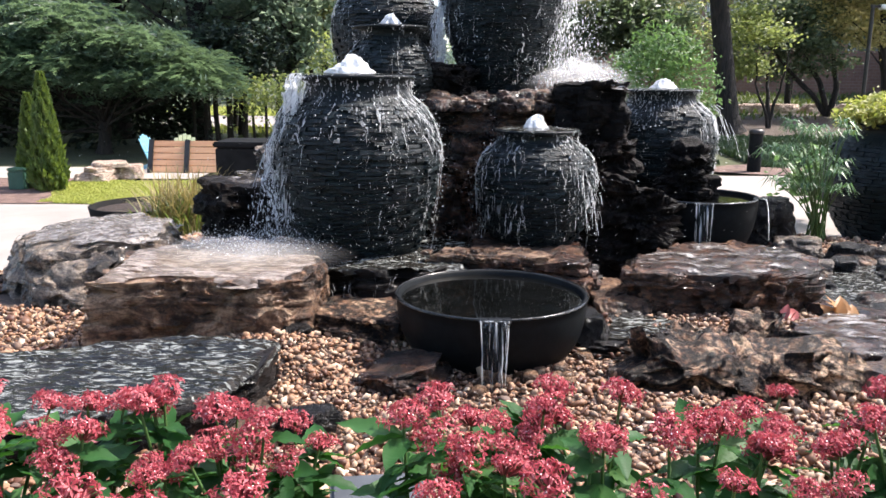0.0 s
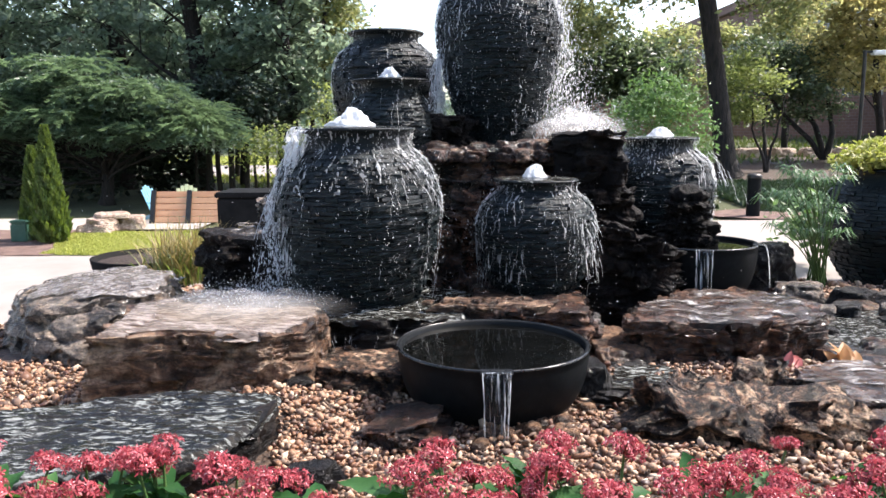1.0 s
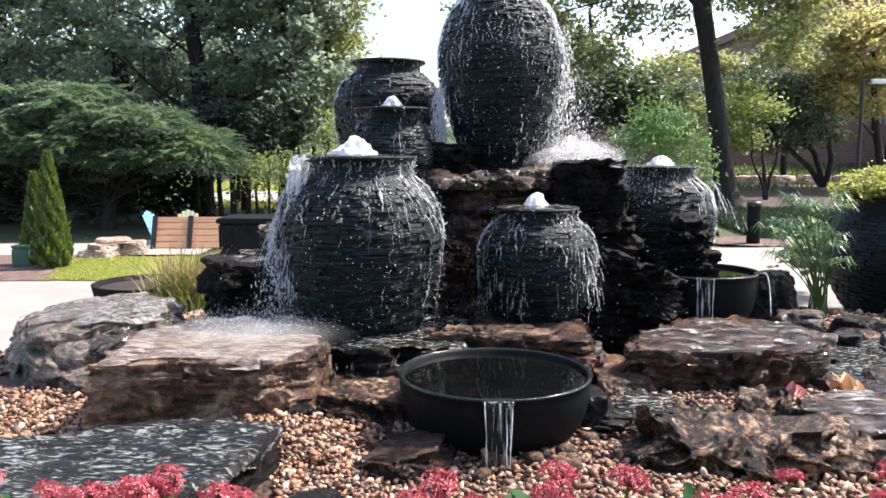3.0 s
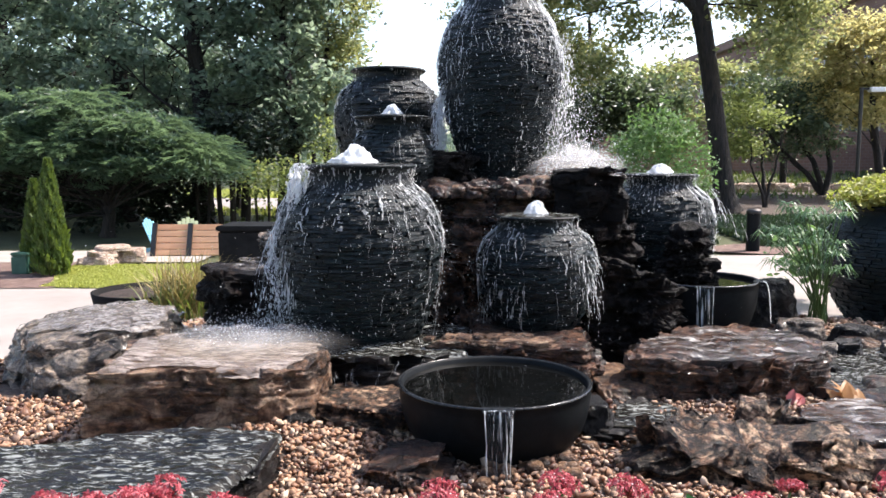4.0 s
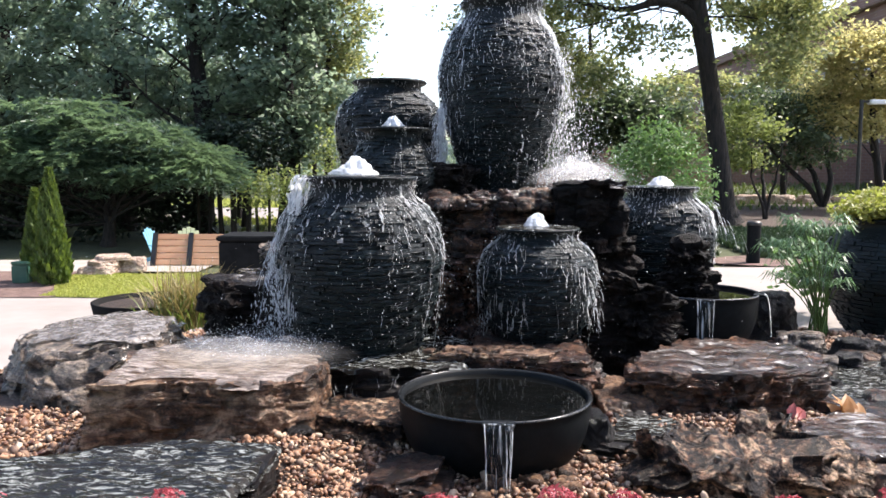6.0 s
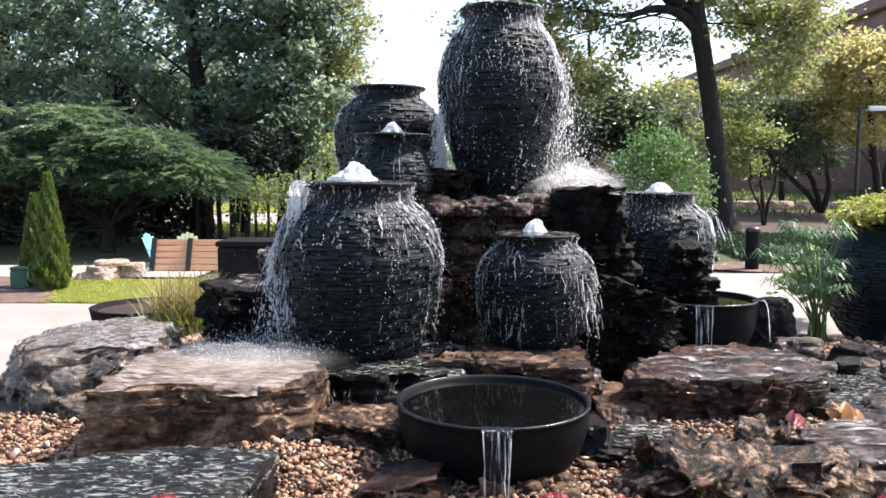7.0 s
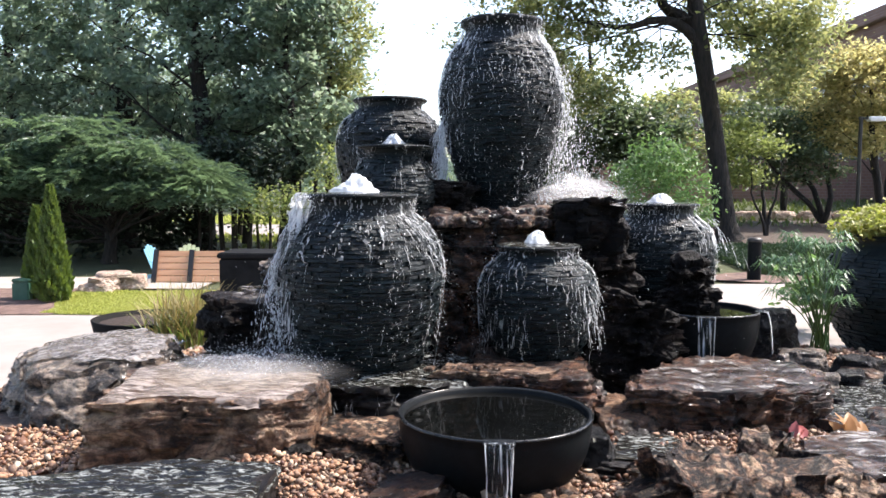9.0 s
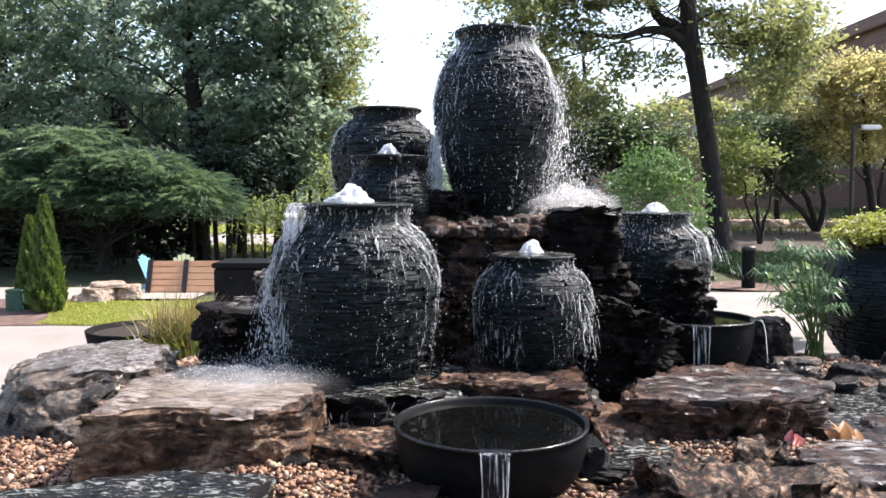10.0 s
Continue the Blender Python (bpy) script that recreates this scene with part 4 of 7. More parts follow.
for k, (x, y, s, t) in enumerate([(2.38, 5.25, 0.36, 0), (2.72, 5.15, 0.3, 30), (2.95, 5.0, 0.34, 10), (2.5, 4.85, 0.26, 60), (2.25, 4.75, 0.28, -20), (3.2, 5.3, 0.4, 25), (2.75, 4.75, 0.25, 80)]):
    rock("edge_rock", "grey wet rock along the stream", (x, y, 0.40), (s, s * 0.75, s * 0.5), t, 150 + k, M_GREY if k % 2 == 0 else M_DARK, group="rocks along the stream", rough=0.15, n=18)
g = np.random.default_rng(176)
for k in range(22):
    x, y, s = 1.95 + 1.1 * g.random(), 3.55 + 1.6 * g.random(), g.uniform(0.08, 0.2)
    rock("stream_stone", "flat wet brown stone lying in the stream", (x, y, 0.425), (s * 1.5, s, s * 0.42), g.uniform(0, 180), 560 + k, (M_ROCK, M_SLAB, M_DARK)[k % 3], group="stones in the stream", rough=0.15, n=12, square=4, cuts=10)
rock("edge_rock", "large black rock behind the two-spout bowl", (2.28, 5.75, 0.35), (0.6, 0.4, 0.42), 5, 160, M_DARK, rough=0.14, n=24)

rock("wet_slab", "broad dark stone under the stream", (2.35, 3.85, 0.24), (0.95, 0.9, 0.19), 10, 171, M_DARK, rough=0.08, n=40, flat=0.1, square=10)


def film(name, label, cx, cy, z, sx, sy, turn, seed, material, amp=0.004, tear=1.1):
    """A thin sheet of running water with real ripples, broken at its rim."""
    nx, ny = int(sx / 0.008), int(sy / 0.007)
    X, Y = np.meshgrid(np.linspace(-sx / 2, sx / 2, nx), np.linspace(-sy / 2, sy / 2, ny), indexing="ij")
    p = np.stack([X.ravel() * 10 + 1.6 * vnoise(np.stack([X.ravel() * 7, Y.ravel() * 9, 0 * X.ravel()], -1), seed), Y.ravel() * 22 + 2.2 * vnoise(np.stack([X.ravel() * 5, Y.ravel() * 6, 0 * X.ravel() + 7], -1), seed + 2), 0 * X.ravel() + seed], -1)
    r = np.clip(vnoise(p, seed) - 0.05, 0, 1) ** 1.3 * amp * 2.2 + np.clip(vnoise(p * 1.9, seed + 1) - 0.2, 0, 1) * amp * 1.2
    far = 1 - np.maximum(np.abs(X.ravel()) / sx * 2, np.abs(Y.ravel()) / sy * 2)
    v = np.stack([X.ravel(), Y.ravel(), r - 0.03 * step(0.2, 0.0, far)], -1)
    i, j = np.meshgrid(np.arange(nx - 1), np.arange(ny - 1), indexing="ij")
    f = np.stack([i * ny + j, (i + 1) * ny + j, (i + 1) * ny + j + 1, i * ny + j + 1], -1).reshape(-1, 4)
    c = v[f].mean(1)
    rim = 1 - np.maximum(np.abs(c[:, 0]) / sx * 2, np.abs(c[:, 1]) / sy * 2)
    n = fbm(np.stack([c[:, 0] * 4, c[:, 1] * 5, 0 * c[:, 0] + seed], -1), seed + 4, 3)
    f = f[rim * 2.2 + n * tear > 0.4 * tear]
    thing(name, label, "water", pose(cx, cy, z, 0, 0, turn), kind="structure", me=mesh_of(name, v, f, material))


film("water_film", "shallow rippled stream over dark stones", 2.5, 4.2, 0.462, 1.3, 1.9, 8, 15, M_RIPPLE, 0.0035, 0.4)
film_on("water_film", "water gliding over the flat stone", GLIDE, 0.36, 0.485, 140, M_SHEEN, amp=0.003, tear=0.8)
film_on("water_film", "thin water on the flat stone in the gravel", FLATWET, 0.36, 0.495, 139, M_RIPPLE, relief=0.02, amp=0.003, tear=1.6, inside=0.8)
film_on("water_film", "clear water spreading over the ledge", LEDGE, 0.26, 0.672, 61, M_RIPPLE, amp=0.004, tear=0.5)
film_on("water_film", "wet film on the boulder's top, pale sky sheen painted in", BOULDER, 0.18, 0.755, 3, M_WASH, slope=(0.10, 0.03), relief=0.020, amp=0.003, tear=2.4, inside=0.80, rounded=0.20, lift=0.008)
film_on("water_film", "rippling sheet of water on the black slab", WETSLAB, 0.30, 0.588, 25, M_RIPPLE, relief=0.008, amp=0.0065, tear=0.2, inside=0.985)
film_on("water_film", "white splashed water spreading over the brown slab", SLAB, 0.27, 0.745, 14, M_SPLASH, relief=0.012, amp=0.004, tear=1.0, inside=0.94)
film("water_film", "white water sliding over the top of the heap", -1.1, 4.9, 1.022, 0.5, 0.46, 4, 27, M_SHEEN, 0.006, 1.2)
film("water_film", "wet film on the dark block, bright sheen painted in", 0.88, 4.93, 1.578, 0.44, 0.46, -8, 29, M_GLISTEN, 0.005, 0.7)
film_on("water_film", "thin water on the dark slab, shine painted in", SLAB_R, 0.30, 0.662, 127, M_SHEEN, relief=0.024, amp=0.0018, tear=2.6, inside=0.88)

# ---- urns ----
URN = [(0, 0.71), (0.1, 0.81), (0.3, 0.935), (0.5, 1.0), (0.62, 0.99), (0.74, 0.925), (0.82, 0.82), (0.88, 0.67), (0.925, 0.61), (1.0, 0.645)]
TALL = [(0, 0.48), (0.1, 0.58), (0.25, 0.76), (0.42, 0.92), (0.58, 1.0), (0.7, 0.97), (0.82, 0.84), (0.9, 0.68), (0.945, 0.60), (1.0, 0.645)]
SQUAT = [(0, 0.6), (0.15, 0.8), (0.4, 1.0), (0.55, 0.98), (0.72, 0.84), (0.84, 0.68), (0.92, 0.64), (1.0, 0.78)]
POT = [(0, 0.55), (0.15, 0.74), (0.45, 0.98), (0.6, 1.0), (0.8, 0.9), (0.93, 0.76), (1.0, 0.78)]


def urn_radius(shape, R, h):
    """The outline, as a smooth curve through the shape's stations."""
    p = smooth_path([(a, b) for a, b in shape], 300)
    return np.interp(h, p[:, 0], p[:, 1]) * R


def slate_piece(shape, R, H, a0, a1, z, h, g):
    """One flat slate of the wall, curved with it: back edge, lower and upper front edge, back edge."""
    m = max(2, int((a1 - a0) * R / 0.03))
    a = np.linspace(a0, a1, m + 1)
    out = g.uniform(-0.008, 0.014)
    lift, lean = g.uniform(-0.002, 0.002), g.normal(0, 0.0015)
    rows = []
    for u, d in ((0.05, -0.02), (0.07, 0.0), (0.93, 0.0), (0.95, -0.02)):
        zz = z + u * h + lift + lean * np.linspace(-1, 1, m + 1)
        r = urn_radius(shape, R, np.clip((z + 0.5 * h) / H + (u - 0.5) * h / H, 0, 1)) + (out if d == 0 else 0) + d
        r = r + (g.normal(0, 0.0018, m + 1) if d == 0 else 0)
        zz = zz + (g.normal(0, 0.0009, m + 1) if d == 0 else 0)
        rows.append(np.stack([r * np.cos(a), r * np.sin(a), zz], -1))
    v = np.stack(rows, 0).reshape(-1, 3)
    i, j = np.meshgrid(np.arange(3), np.arange(m), indexing="ij")
    n = m + 1
    f = np.stack([i * n + j, i * n + j + 1, (i + 1) * n + j + 1, (i + 1) * n + j], -1).reshape(-1, 4)
    ends = np.array([[0, n, 2 * n, 3 * n], [m, 3 * n + m, 2 * n + m, n + m]])
    return v, np.concatenate([f, ends])


def slate_wall(top, shape, R, H, seed, smooth_top=0.88, row=0.028):
    """Courses of slate round a dark core; those that face the plaza are pieces of their own."""
    g = np.random.default_rng(seed)
    z, rest, front = 0.0, [], 0
    while z < H * smooth_top:
        h = row * g.uniform(0.65, 1.3)
        a = g.uniform(0, 6.283)
        end = a + 2 * math.pi
        while a < end - 0.01:
            w = g.uniform(0.035, 0.15) / R
            if end - a - w < 0.05 / R:
                w = end - a
            v, f = slate_piece(shape, R, H, a + 0.0015 / R, a + w - 0.0015 / R, z, h, g)
            if math.cos(a + w / 2 + math.pi / 2) > 0.3 and front < 300:
                part("slate", mesh_of("slate", v, f, M_PIECE, False), top)
                front += 1
            else:
                rest.append((v, f))
            a += w
        z += h
    v, f = join(rest)
    tagged(part("slate_shell", mesh_of("slate_shell", v, f, M_SLATE, False), top), kind="stuff")
    core = [(0.001, 0.0)] + [(float(urn_radius(shape, R, u)) - 0.013, u * H) for u in np.linspace(0, smooth_top + 0.02, 40)]
    part("core", lathe("core", core, M_RESIN, 64), top, "dark mortar core")
    return z


def foam_mound(name, r, h, seed, spikes=0.35):
    """A bubbling head of white water: a peaked mound that breaks into crests."""
    n, m = 72, 40
    a = np.linspace(0, 2 * np.pi, n, endpoint=False)
    t = np.linspace(0, 1, m) ** 0.8
    A, T = np.meshgrid(a, t, indexing="ij")
    x, y = np.cos(A) * T, np.sin(A) * T
    q = np.stack([x.ravel() * 2.2, y.ravel() * 2.2, 0 * x.ravel() + seed * 0.37], -1)
    n1 = fbm(q, seed, 3).reshape(A.shape)
    n2 = np.abs(fbm(q * 2.2, seed + 4, 2)).reshape(A.shape)
    z = np.exp(-(T * 1.4) ** 2.4) * (0.85 + 0.30 * n1 + spikes * n2 * 0.45) - 0.047
    z = np.where(T > 0.93, -0.05, z)
    wide = 1 + 0.25 * n1
    v = np.stack([x * wide * r * 1.4, y * wide * r * 1.4, z * h * 1.15], -1).reshape(-1, 3)
    i, j = np.meshgrid(np.arange(n), np.arange(m - 1), indexing="ij")
    k = (i + 1) % n
    f = np.stack([i * m + j, i * m + j + 1, k * m + j + 1, k * m + j], -1).reshape(-1, 4)
    return mesh_of(name, v, f, M_FOAM)


def streaks(name, shape, R, H, n, seed, material=None, off=0.010):
    """Broken flecks and short threads of water running down an urn, in bands, thick at the shoulder."""
    g = np.random.default_rng(seed)
    out = []
    bands = g.uniform(0, 2 * np.pi, 15)
    for s in range(n):
        pick = g.random()
        a0 = g.uniform(0, 2 * np.pi) if pick < 0.35 else bands[int(g.integers(0, 15))] + g.normal(0, 0.06)
        if pick > 0.72:
            a0 = (math.pi if g.random() < 0.6 else 0.0) + g.normal(0, 0.22)
        if math.cos(a0 - 1.47 * math.pi) > 0.86 and g.random() < 0.6:
            a0 += g.choice([-0.8, 0.8])
        h0 = g.choice([g.uniform(0.62, 0.98), g.uniform(0.1, 0.9)])
        length = g.gamma(1.0, 0.012) + 0.003 if g.random() < 0.84 else g.gamma(2.2, 0.04) + 0.02
        m = max(4, int(length / 0.008))
        hh = np.linspace(h0, h0 - length / H, m)
        wander = np.cumsum(g.normal(0, 0.011, m))
        r = urn_radius(shape, R, np.clip(hh, 0, 1))
        r = np.where(hh < 0.42, r + (R * 0.985 - r) * g.uniform(0, 0.9), r) + off + g.uniform(0, 0.012)
        p = np.stack([r * np.cos(a0 + wander), r * np.sin(a0 + wander), hh * H], -1)
        w = g.gamma(1.6, 0.0007) * (0.35 + np.abs(np.sin(np.linspace(0, g.uniform(2, 7), m) + g.uniform(0, 3)))) * np.sin(np.linspace(0.25, 2.9, m))
        out.append(tube_arrays(p, np.maximum(w, 0.0004), 4))
    v, f = join(out)
    return mesh_of(name, v, f, material or M_STREAK)


DROP = (np.array([(1.0, 0, 0), (0, 1, 0), (-1, 0, 0), (0, -1, 0), (0, 0, 1), (0, 0, -1)]), np.array([(0, 1, 4), (1, 2, 4), (2, 3, 4), (3, 0, 4), (1, 0, 5), (2, 1, 5), (3, 2, 5), (0, 3, 5)]))


def drops(name, places, seed, size=(0.0014, 0.0042), long=1.6):
    g = np.random.default_rng(seed)
    r = g.uniform(size[0], size[1], len(places)) * g.uniform(0.6, 1.2, len(places))
    s = np.stack([r, r, r * g.uniform(1.0, long, len(places))], -1)
    v, f = scatter(DROP, places, s, False, seed)
    return mesh_of(name, v, f, M_DROP)


def urn_drops(shape, R, H, n, seed, out=0.05):
    g = np.random.default_rng(seed)
    a, h = g.uniform(0, 2 * np.pi, n), g.beta(1.3, 1.2, n)
    r = urn_radius(shape, R, h)
    r = np.where(h < 0.45, np.maximum(r, R * g.uniform(0.8, 1.02, n)), r) + 0.012 + np.abs(g.normal(0, out, n))
    return np.stack([r * np.cos(a), r * np.sin(a), h * H], -1)


def neck_sheet(name, shape, R, H, seed, cover=0.45, low=0.66):
    """Torn lace of white water over the rim, neck and shoulder, heavier on some sides."""
    g = np.random.default_rng(seed)
    nu, nv = 460, 96
    a = np.linspace(0, 2 * np.pi, nu, endpoint=False)
    h = np.linspace(1.0, low, nv)
    A, Hh = np.meshgrid(a, h, indexing="ij")
    lip = float(urn_radius(shape, R, 1.0)) + 0.022
    base = urn_radius(shape, R, Hh)
    r = np.maximum(base + 0.013, lip - 0.10 * (1 - Hh)) 
    q = np.stack([np.cos(A).ravel() * 5, np.sin(A).ravel() * 5, Hh.ravel() * H * 7 + seed], -1)
    n1 = fbm(q, seed, 3).reshape(A.shape)
    lace = np.abs(fbm(np.stack([np.cos(A).ravel() * 95 * R, np.sin(A).ravel() * 95 * R, Hh.ravel() * H * 30], -1), seed + 9, 2)).reshape(A.shape)
    r = r + n1 * 0.008 + lace * 0.012
    big = fbm(np.stack([np.cos(A).ravel() * 1.2, np.sin(A).ravel() * 1.2, 0 * A.ravel() + seed], -1), seed + 5, 2).reshape(A.shape)
    v = np.stack([r * np.cos(A), r * np.sin(A), Hh * H], -1).reshape(-1, 3)
    i, j = np.meshgrid(np.arange(nu), np.arange(nv - 1), indexing="ij")
    k = (i + 1) % nu
    f = np.stack([i * nv + j, k * nv + j, k * nv + j + 1, i * nv + j + 1], -1).reshape(-1, 4)
    down = (1 - Hh) / (1 - low)
    keep = (n1 * 0.9 + big * 0.9 + cover - down * 1.05 + (down < 0.12) * 0.35 > 0.05) & (lace < 0.16 + 0.16 * cover)
    f = f[keep.reshape(-1)[f].all(1)]
    return mesh_of(name, v, f, M_STREAK)


def urn(name, label, at, R, H, shape, seed, plume=0.07, plume_h=0.1, plume_off=(0, 0), n_streaks=150, n_drops=500, cover=0.45, lip=0.025, row=0.0195):
    top = thing(name, label, "urn", pose(*at), "slate fountain urns")
    z1 = slate_wall(top, shape, R, H, seed, row=row)
    rim = urn_radius(shape, R, 1.0)
    neck = [(float(urn_radius(shape, R, h)) - 0.004, h * H) for h in np.linspace(z1 / H - 0.01, 0.965, 8)]
    part("rim", lathe("rim", neck + [(rim + lip * 0.5, H * 0.975), (rim + lip, H - 0.012), (rim + lip, H - 0.003), (rim + lip * 0.7, H), (rim - 0.03, H), (rim - 0.045, H - 0.02), (rim - 0.05, H * 0.86)], M_SLATE, 72), top)
    part("water_surface", lathe("water_surface", [(rim + lip * 0.6, H + 0.004), (rim - 0.04, H + 0.008), (rim * 0.5, H + 0.011), (0.001, H + 0.013)], M_RIPPLE, 48), top, "rippled water brimming over the rim")
    if plume:
        ob = part("water_head", foam_mound("water_head", plume, plume_h, seed), top, "white bubbling head of water")
        ob.matrix_basis = pose(plume_off[0], plume_off[1], H + 0.005)
    if n_streaks:
        tagged(part("running_water", streaks("water_threads", shape, R, H, n_streaks * 5, seed + 1), top, "white threads of running water"), kind="stuff")
        tagged(part("water_veil", neck_sheet("water_veil", shape, R, H, seed + 2, cover=cover), top, "white veil of water over the neck"), kind="stuff")
    if n_drops:
        tagged(part("flying_spray", drops("flying_spray", urn_drops(shape, R, H, n_drops, seed + 3, 0.03), seed, (0.0008, 0.0027), 3.5), top, "flying drops of water"), kind="stuff")
    return top


urn("slate_urn", "large stacked black slate urn overflowing with water", (-0.475, 4.4, 0.655), 0.45, 0.965, URN, 201, 0.10, 0.095, (-0.03, 0), 260, 900, 0.36)
urn("slate_urn", "small stacked black slate urn on the ledge, overflowing", (0.535, 4.6, 0.69), 0.335, 0.635, URN, 212, 0.055, 0.075, (-0.01, 0), 150, 500, 0.4)
urn("slate_urn", "tall slender stacked slate urn on top of the rocks", (0.385, 5.6, 1.43), 0.42, 1.365, TALL, 223, 0.08, 0.05, (0, 0), 620, 2600, 0.42, 0.014, 0.018)
urn("slate_urn", "round stacked slate urn behind the others", (-0.42, 6.05, 1.5), 0.395, 0.81, URN, 234, 0, 0, (0, 0), 170, 400, 0.25)
urn("slate_urn", "squat dark urn with a wide lip", (-0.335, 5.15, 1.36), 0.28, 0.56, SQUAT, 245, 0.055, 0.07, (0, 0), 40, 120, 0.1, row=0.014)
urn("slate_urn", "wide stacked slate urn beside the dark block", (1.545, 5.75, 0.72), 0.385, 0.82, URN, 256, 0.07, 0.07, (0.01, 0), 170, 500, 0.6)
pot = urn("slate_planter", "big stacked black slate planter", (3.80, 6.5, 0.24), 0.655, 1.035, POT, 267, 0, 0, (0, 0), 0, 0, 0.0, row=0.03)

# ---- bowls ----
def bowl(name, label, at, R, H, spills, sheet_drop, seed):
    top = thing(name, label, "bowl", pose(*at), "spillway bowls")
    t = np.linspace(0, 1, 14)
    outer = [(R * (0.58 + 0.42 * math.sin(u * math.pi / 2) ** 0.8), H * (1 - math.cos(u * math.pi / 2)) * 0.96) for u in t]
    outer[0] = (R * 0.56, 0.0)
    prof = [(0.001, 0.0)] + outer + [(R + 0.004, H * 0.975), (R + 0.003, H - 0.004), (R - 0.003, H), (R - 0.011, H), (R - 0.016, H - 0.005), (R - 0.022, H - 0.03)] + [(R * (0.9 - 0.5 * u), H * (0.72 - 0.45 * u)) for u in np.linspace(0, 1, 6)] + [(0.001, H * 0.25)]
    part("basin", lathe("basin", prof, M_RESIN, 96), top)
    part("rim", lathe("rim", [(R + 0.0055, H - 0.007), (R + 0.0055, H - 0.002), (R + 0.003, H + 0.0015), (R - 0.001, H + 0.0015), (R - 0.002, H - 0.004)], M_WET, 96), top, "wet shining rim")
    part("water_surface", lathe("water_surface", [(R - 0.018, H - 0.022), (R * 0.6, H - 0.021), (0.001, H - 0.02)], M_POOL, 64), top, "dark still water")
    for ang, w in spills:
        a = radians(ang)
        ob = part("spillway", box("spillway", w + 0.014, 0.07, 0.012, M_RESIN, 0.003), top, "black spillway lip")
        ob.matrix_basis = pose(math.cos(a) * (R + 0.002), math.sin(a) * (R + 0.002), H - 0.013, 0, 0, ang + 90)
        n, m = 16, 26
        u = np.linspace(-0.5, 0.5, n)
        s = np.linspace(0, 1, m)
        fall = sheet_drop
        g = np.random.default_rng(seed)
        U, S = np.meshgrid(u, s, indexing="ij")
        out = R + 0.02 + 0.055 * np.sqrt(S)
        zz = H + 0.001 - fall * S ** 1.6
        width = w * (1 - 0.16 * S)
        wav = 0.004 * np.sin(U * 23 + S * 4) * (S > 0.05)
        c = np.stack([U * width, -(out + wav) * np.ones_like(U), zz], -1).reshape(-1, 3)
        i, j = np.meshgrid(np.arange(n - 1), np.arange(m - 1), indexing="ij")
        f = np.stack([i * m + j, (i + 1) * m + j, (i + 1) * m + j + 1, i * m + j + 1], -1).reshape(-1, 4)
        ob = part("falling_sheet", mesh_of("falling_sheet", c, f, M_SHEET), top, "clear streaked sheet of falling water")
        ob.matrix_basis = pose(0, 0, 0, 0, 0, ang + 90)
        th = []
        for q in range(9):
            uu = g.uniform(-0.5, 0.5) if q > 3 else (-0.5, 0.5, -0.48, 0.48)[q]
            s0 = g.uniform(0, 0.5) if q > 3 else 0
            s1 = min(1, s0 + g.uniform(0.2, 0.6)) if q > 3 else 1
            ss = np.linspace(s0, s1, 14)
            x = uu * w * (1 - 0.16 * ss) + np.cumsum(g.normal(0, 0.0008, 14))
            p = np.stack([x, -(R + 0.023 + 0.055 * np.sqrt(ss)), H + 0.002 - fall * ss ** 1.6], -1)
            th.append(tube_arrays(p, g.uniform(0.001, 0.0026) * np.sin(np.linspace(0.3, 2.9, 14)), 5))
        v, ff = join(th)
        ob = tagged(part("water_threads", mesh_of("water_threads", v, ff, M_STREAK), top, "white threads in the falling water"), kind="stuff")
        ob.matrix_basis = pose(0, 0, 0, 0, 0, ang + 90)
    return top


bowl("spillway_bowl", "round black resin bowl brimming with dark water", (0.212, 3.36, 0.41), 0.413, 0.287, [(-91.5, 0.112)], 0.27, 31)
bowl("spillway_bowl", "smaller black bowl with two spouts of water", (1.625, 5.0, 0.56), 0.345, 0.335, [(-104, 0.1), (-22, 0.07)], 0.26, 32)
k = Mat("matt_dark_tub", 0.85)
k.color(k.ramp(k.noise(8, 4), [(0.3, (0.006, 0.006, 0.006)), (0.7, (0.016, 0.015, 0.014))]))
k.b.inputs["Specular IOR Level"].default_value = 0.08
M_TUB = k.m
lb = thing("planter_bowl", "shallow dark planter bowl with grass in it", "planter", pose(-2.6, 6.9, 0.22))
part("basin", lathe("basin", [(0.001, 0), (0.32, 0), (0.40, 0.08), (0.45, 0.2), (0.47, 0.3), (0.455, 0.305), (0.44, 0.27), (0.3, 0.24), (0.001, 0.24)], M_TUB, 64), lb)
part("soil", lathe("soil", [(0.43, 0.262), (0.2, 0.28), (0.001, 0.285)], M_SOIL, 40), lb, "wet brown soil")

# ---- splashes and spray ----
def spray(name, label, centre, spread, n, seed, size=(0.0012, 0.004), long=1.5):
    g = np.random.default_rng(seed)
    p = g.normal(0, 1, (n, 3)) * np.array(spread) + np.array(centre)
    thing(name, label, "water", kind="stuff", me=drops(name, p, seed, size, long))


def fall(name, label, top, bottom, width, n, seed, size=(0.0014, 0.0045)):
    """A loose column of falling drops from top to bottom."""
    g = np.random.default_rng(seed)
    s = g.beta(1.0, 0.9, n)[:, None]
    p = np.array(top) * (1 - s) + np.array(bottom) * s + g.normal(0, 1, (n, 3)) * width * (0.35 + s)
    thing(name, label, "water", kind="stuff", me=drops(name, p, seed, size, 5.0))


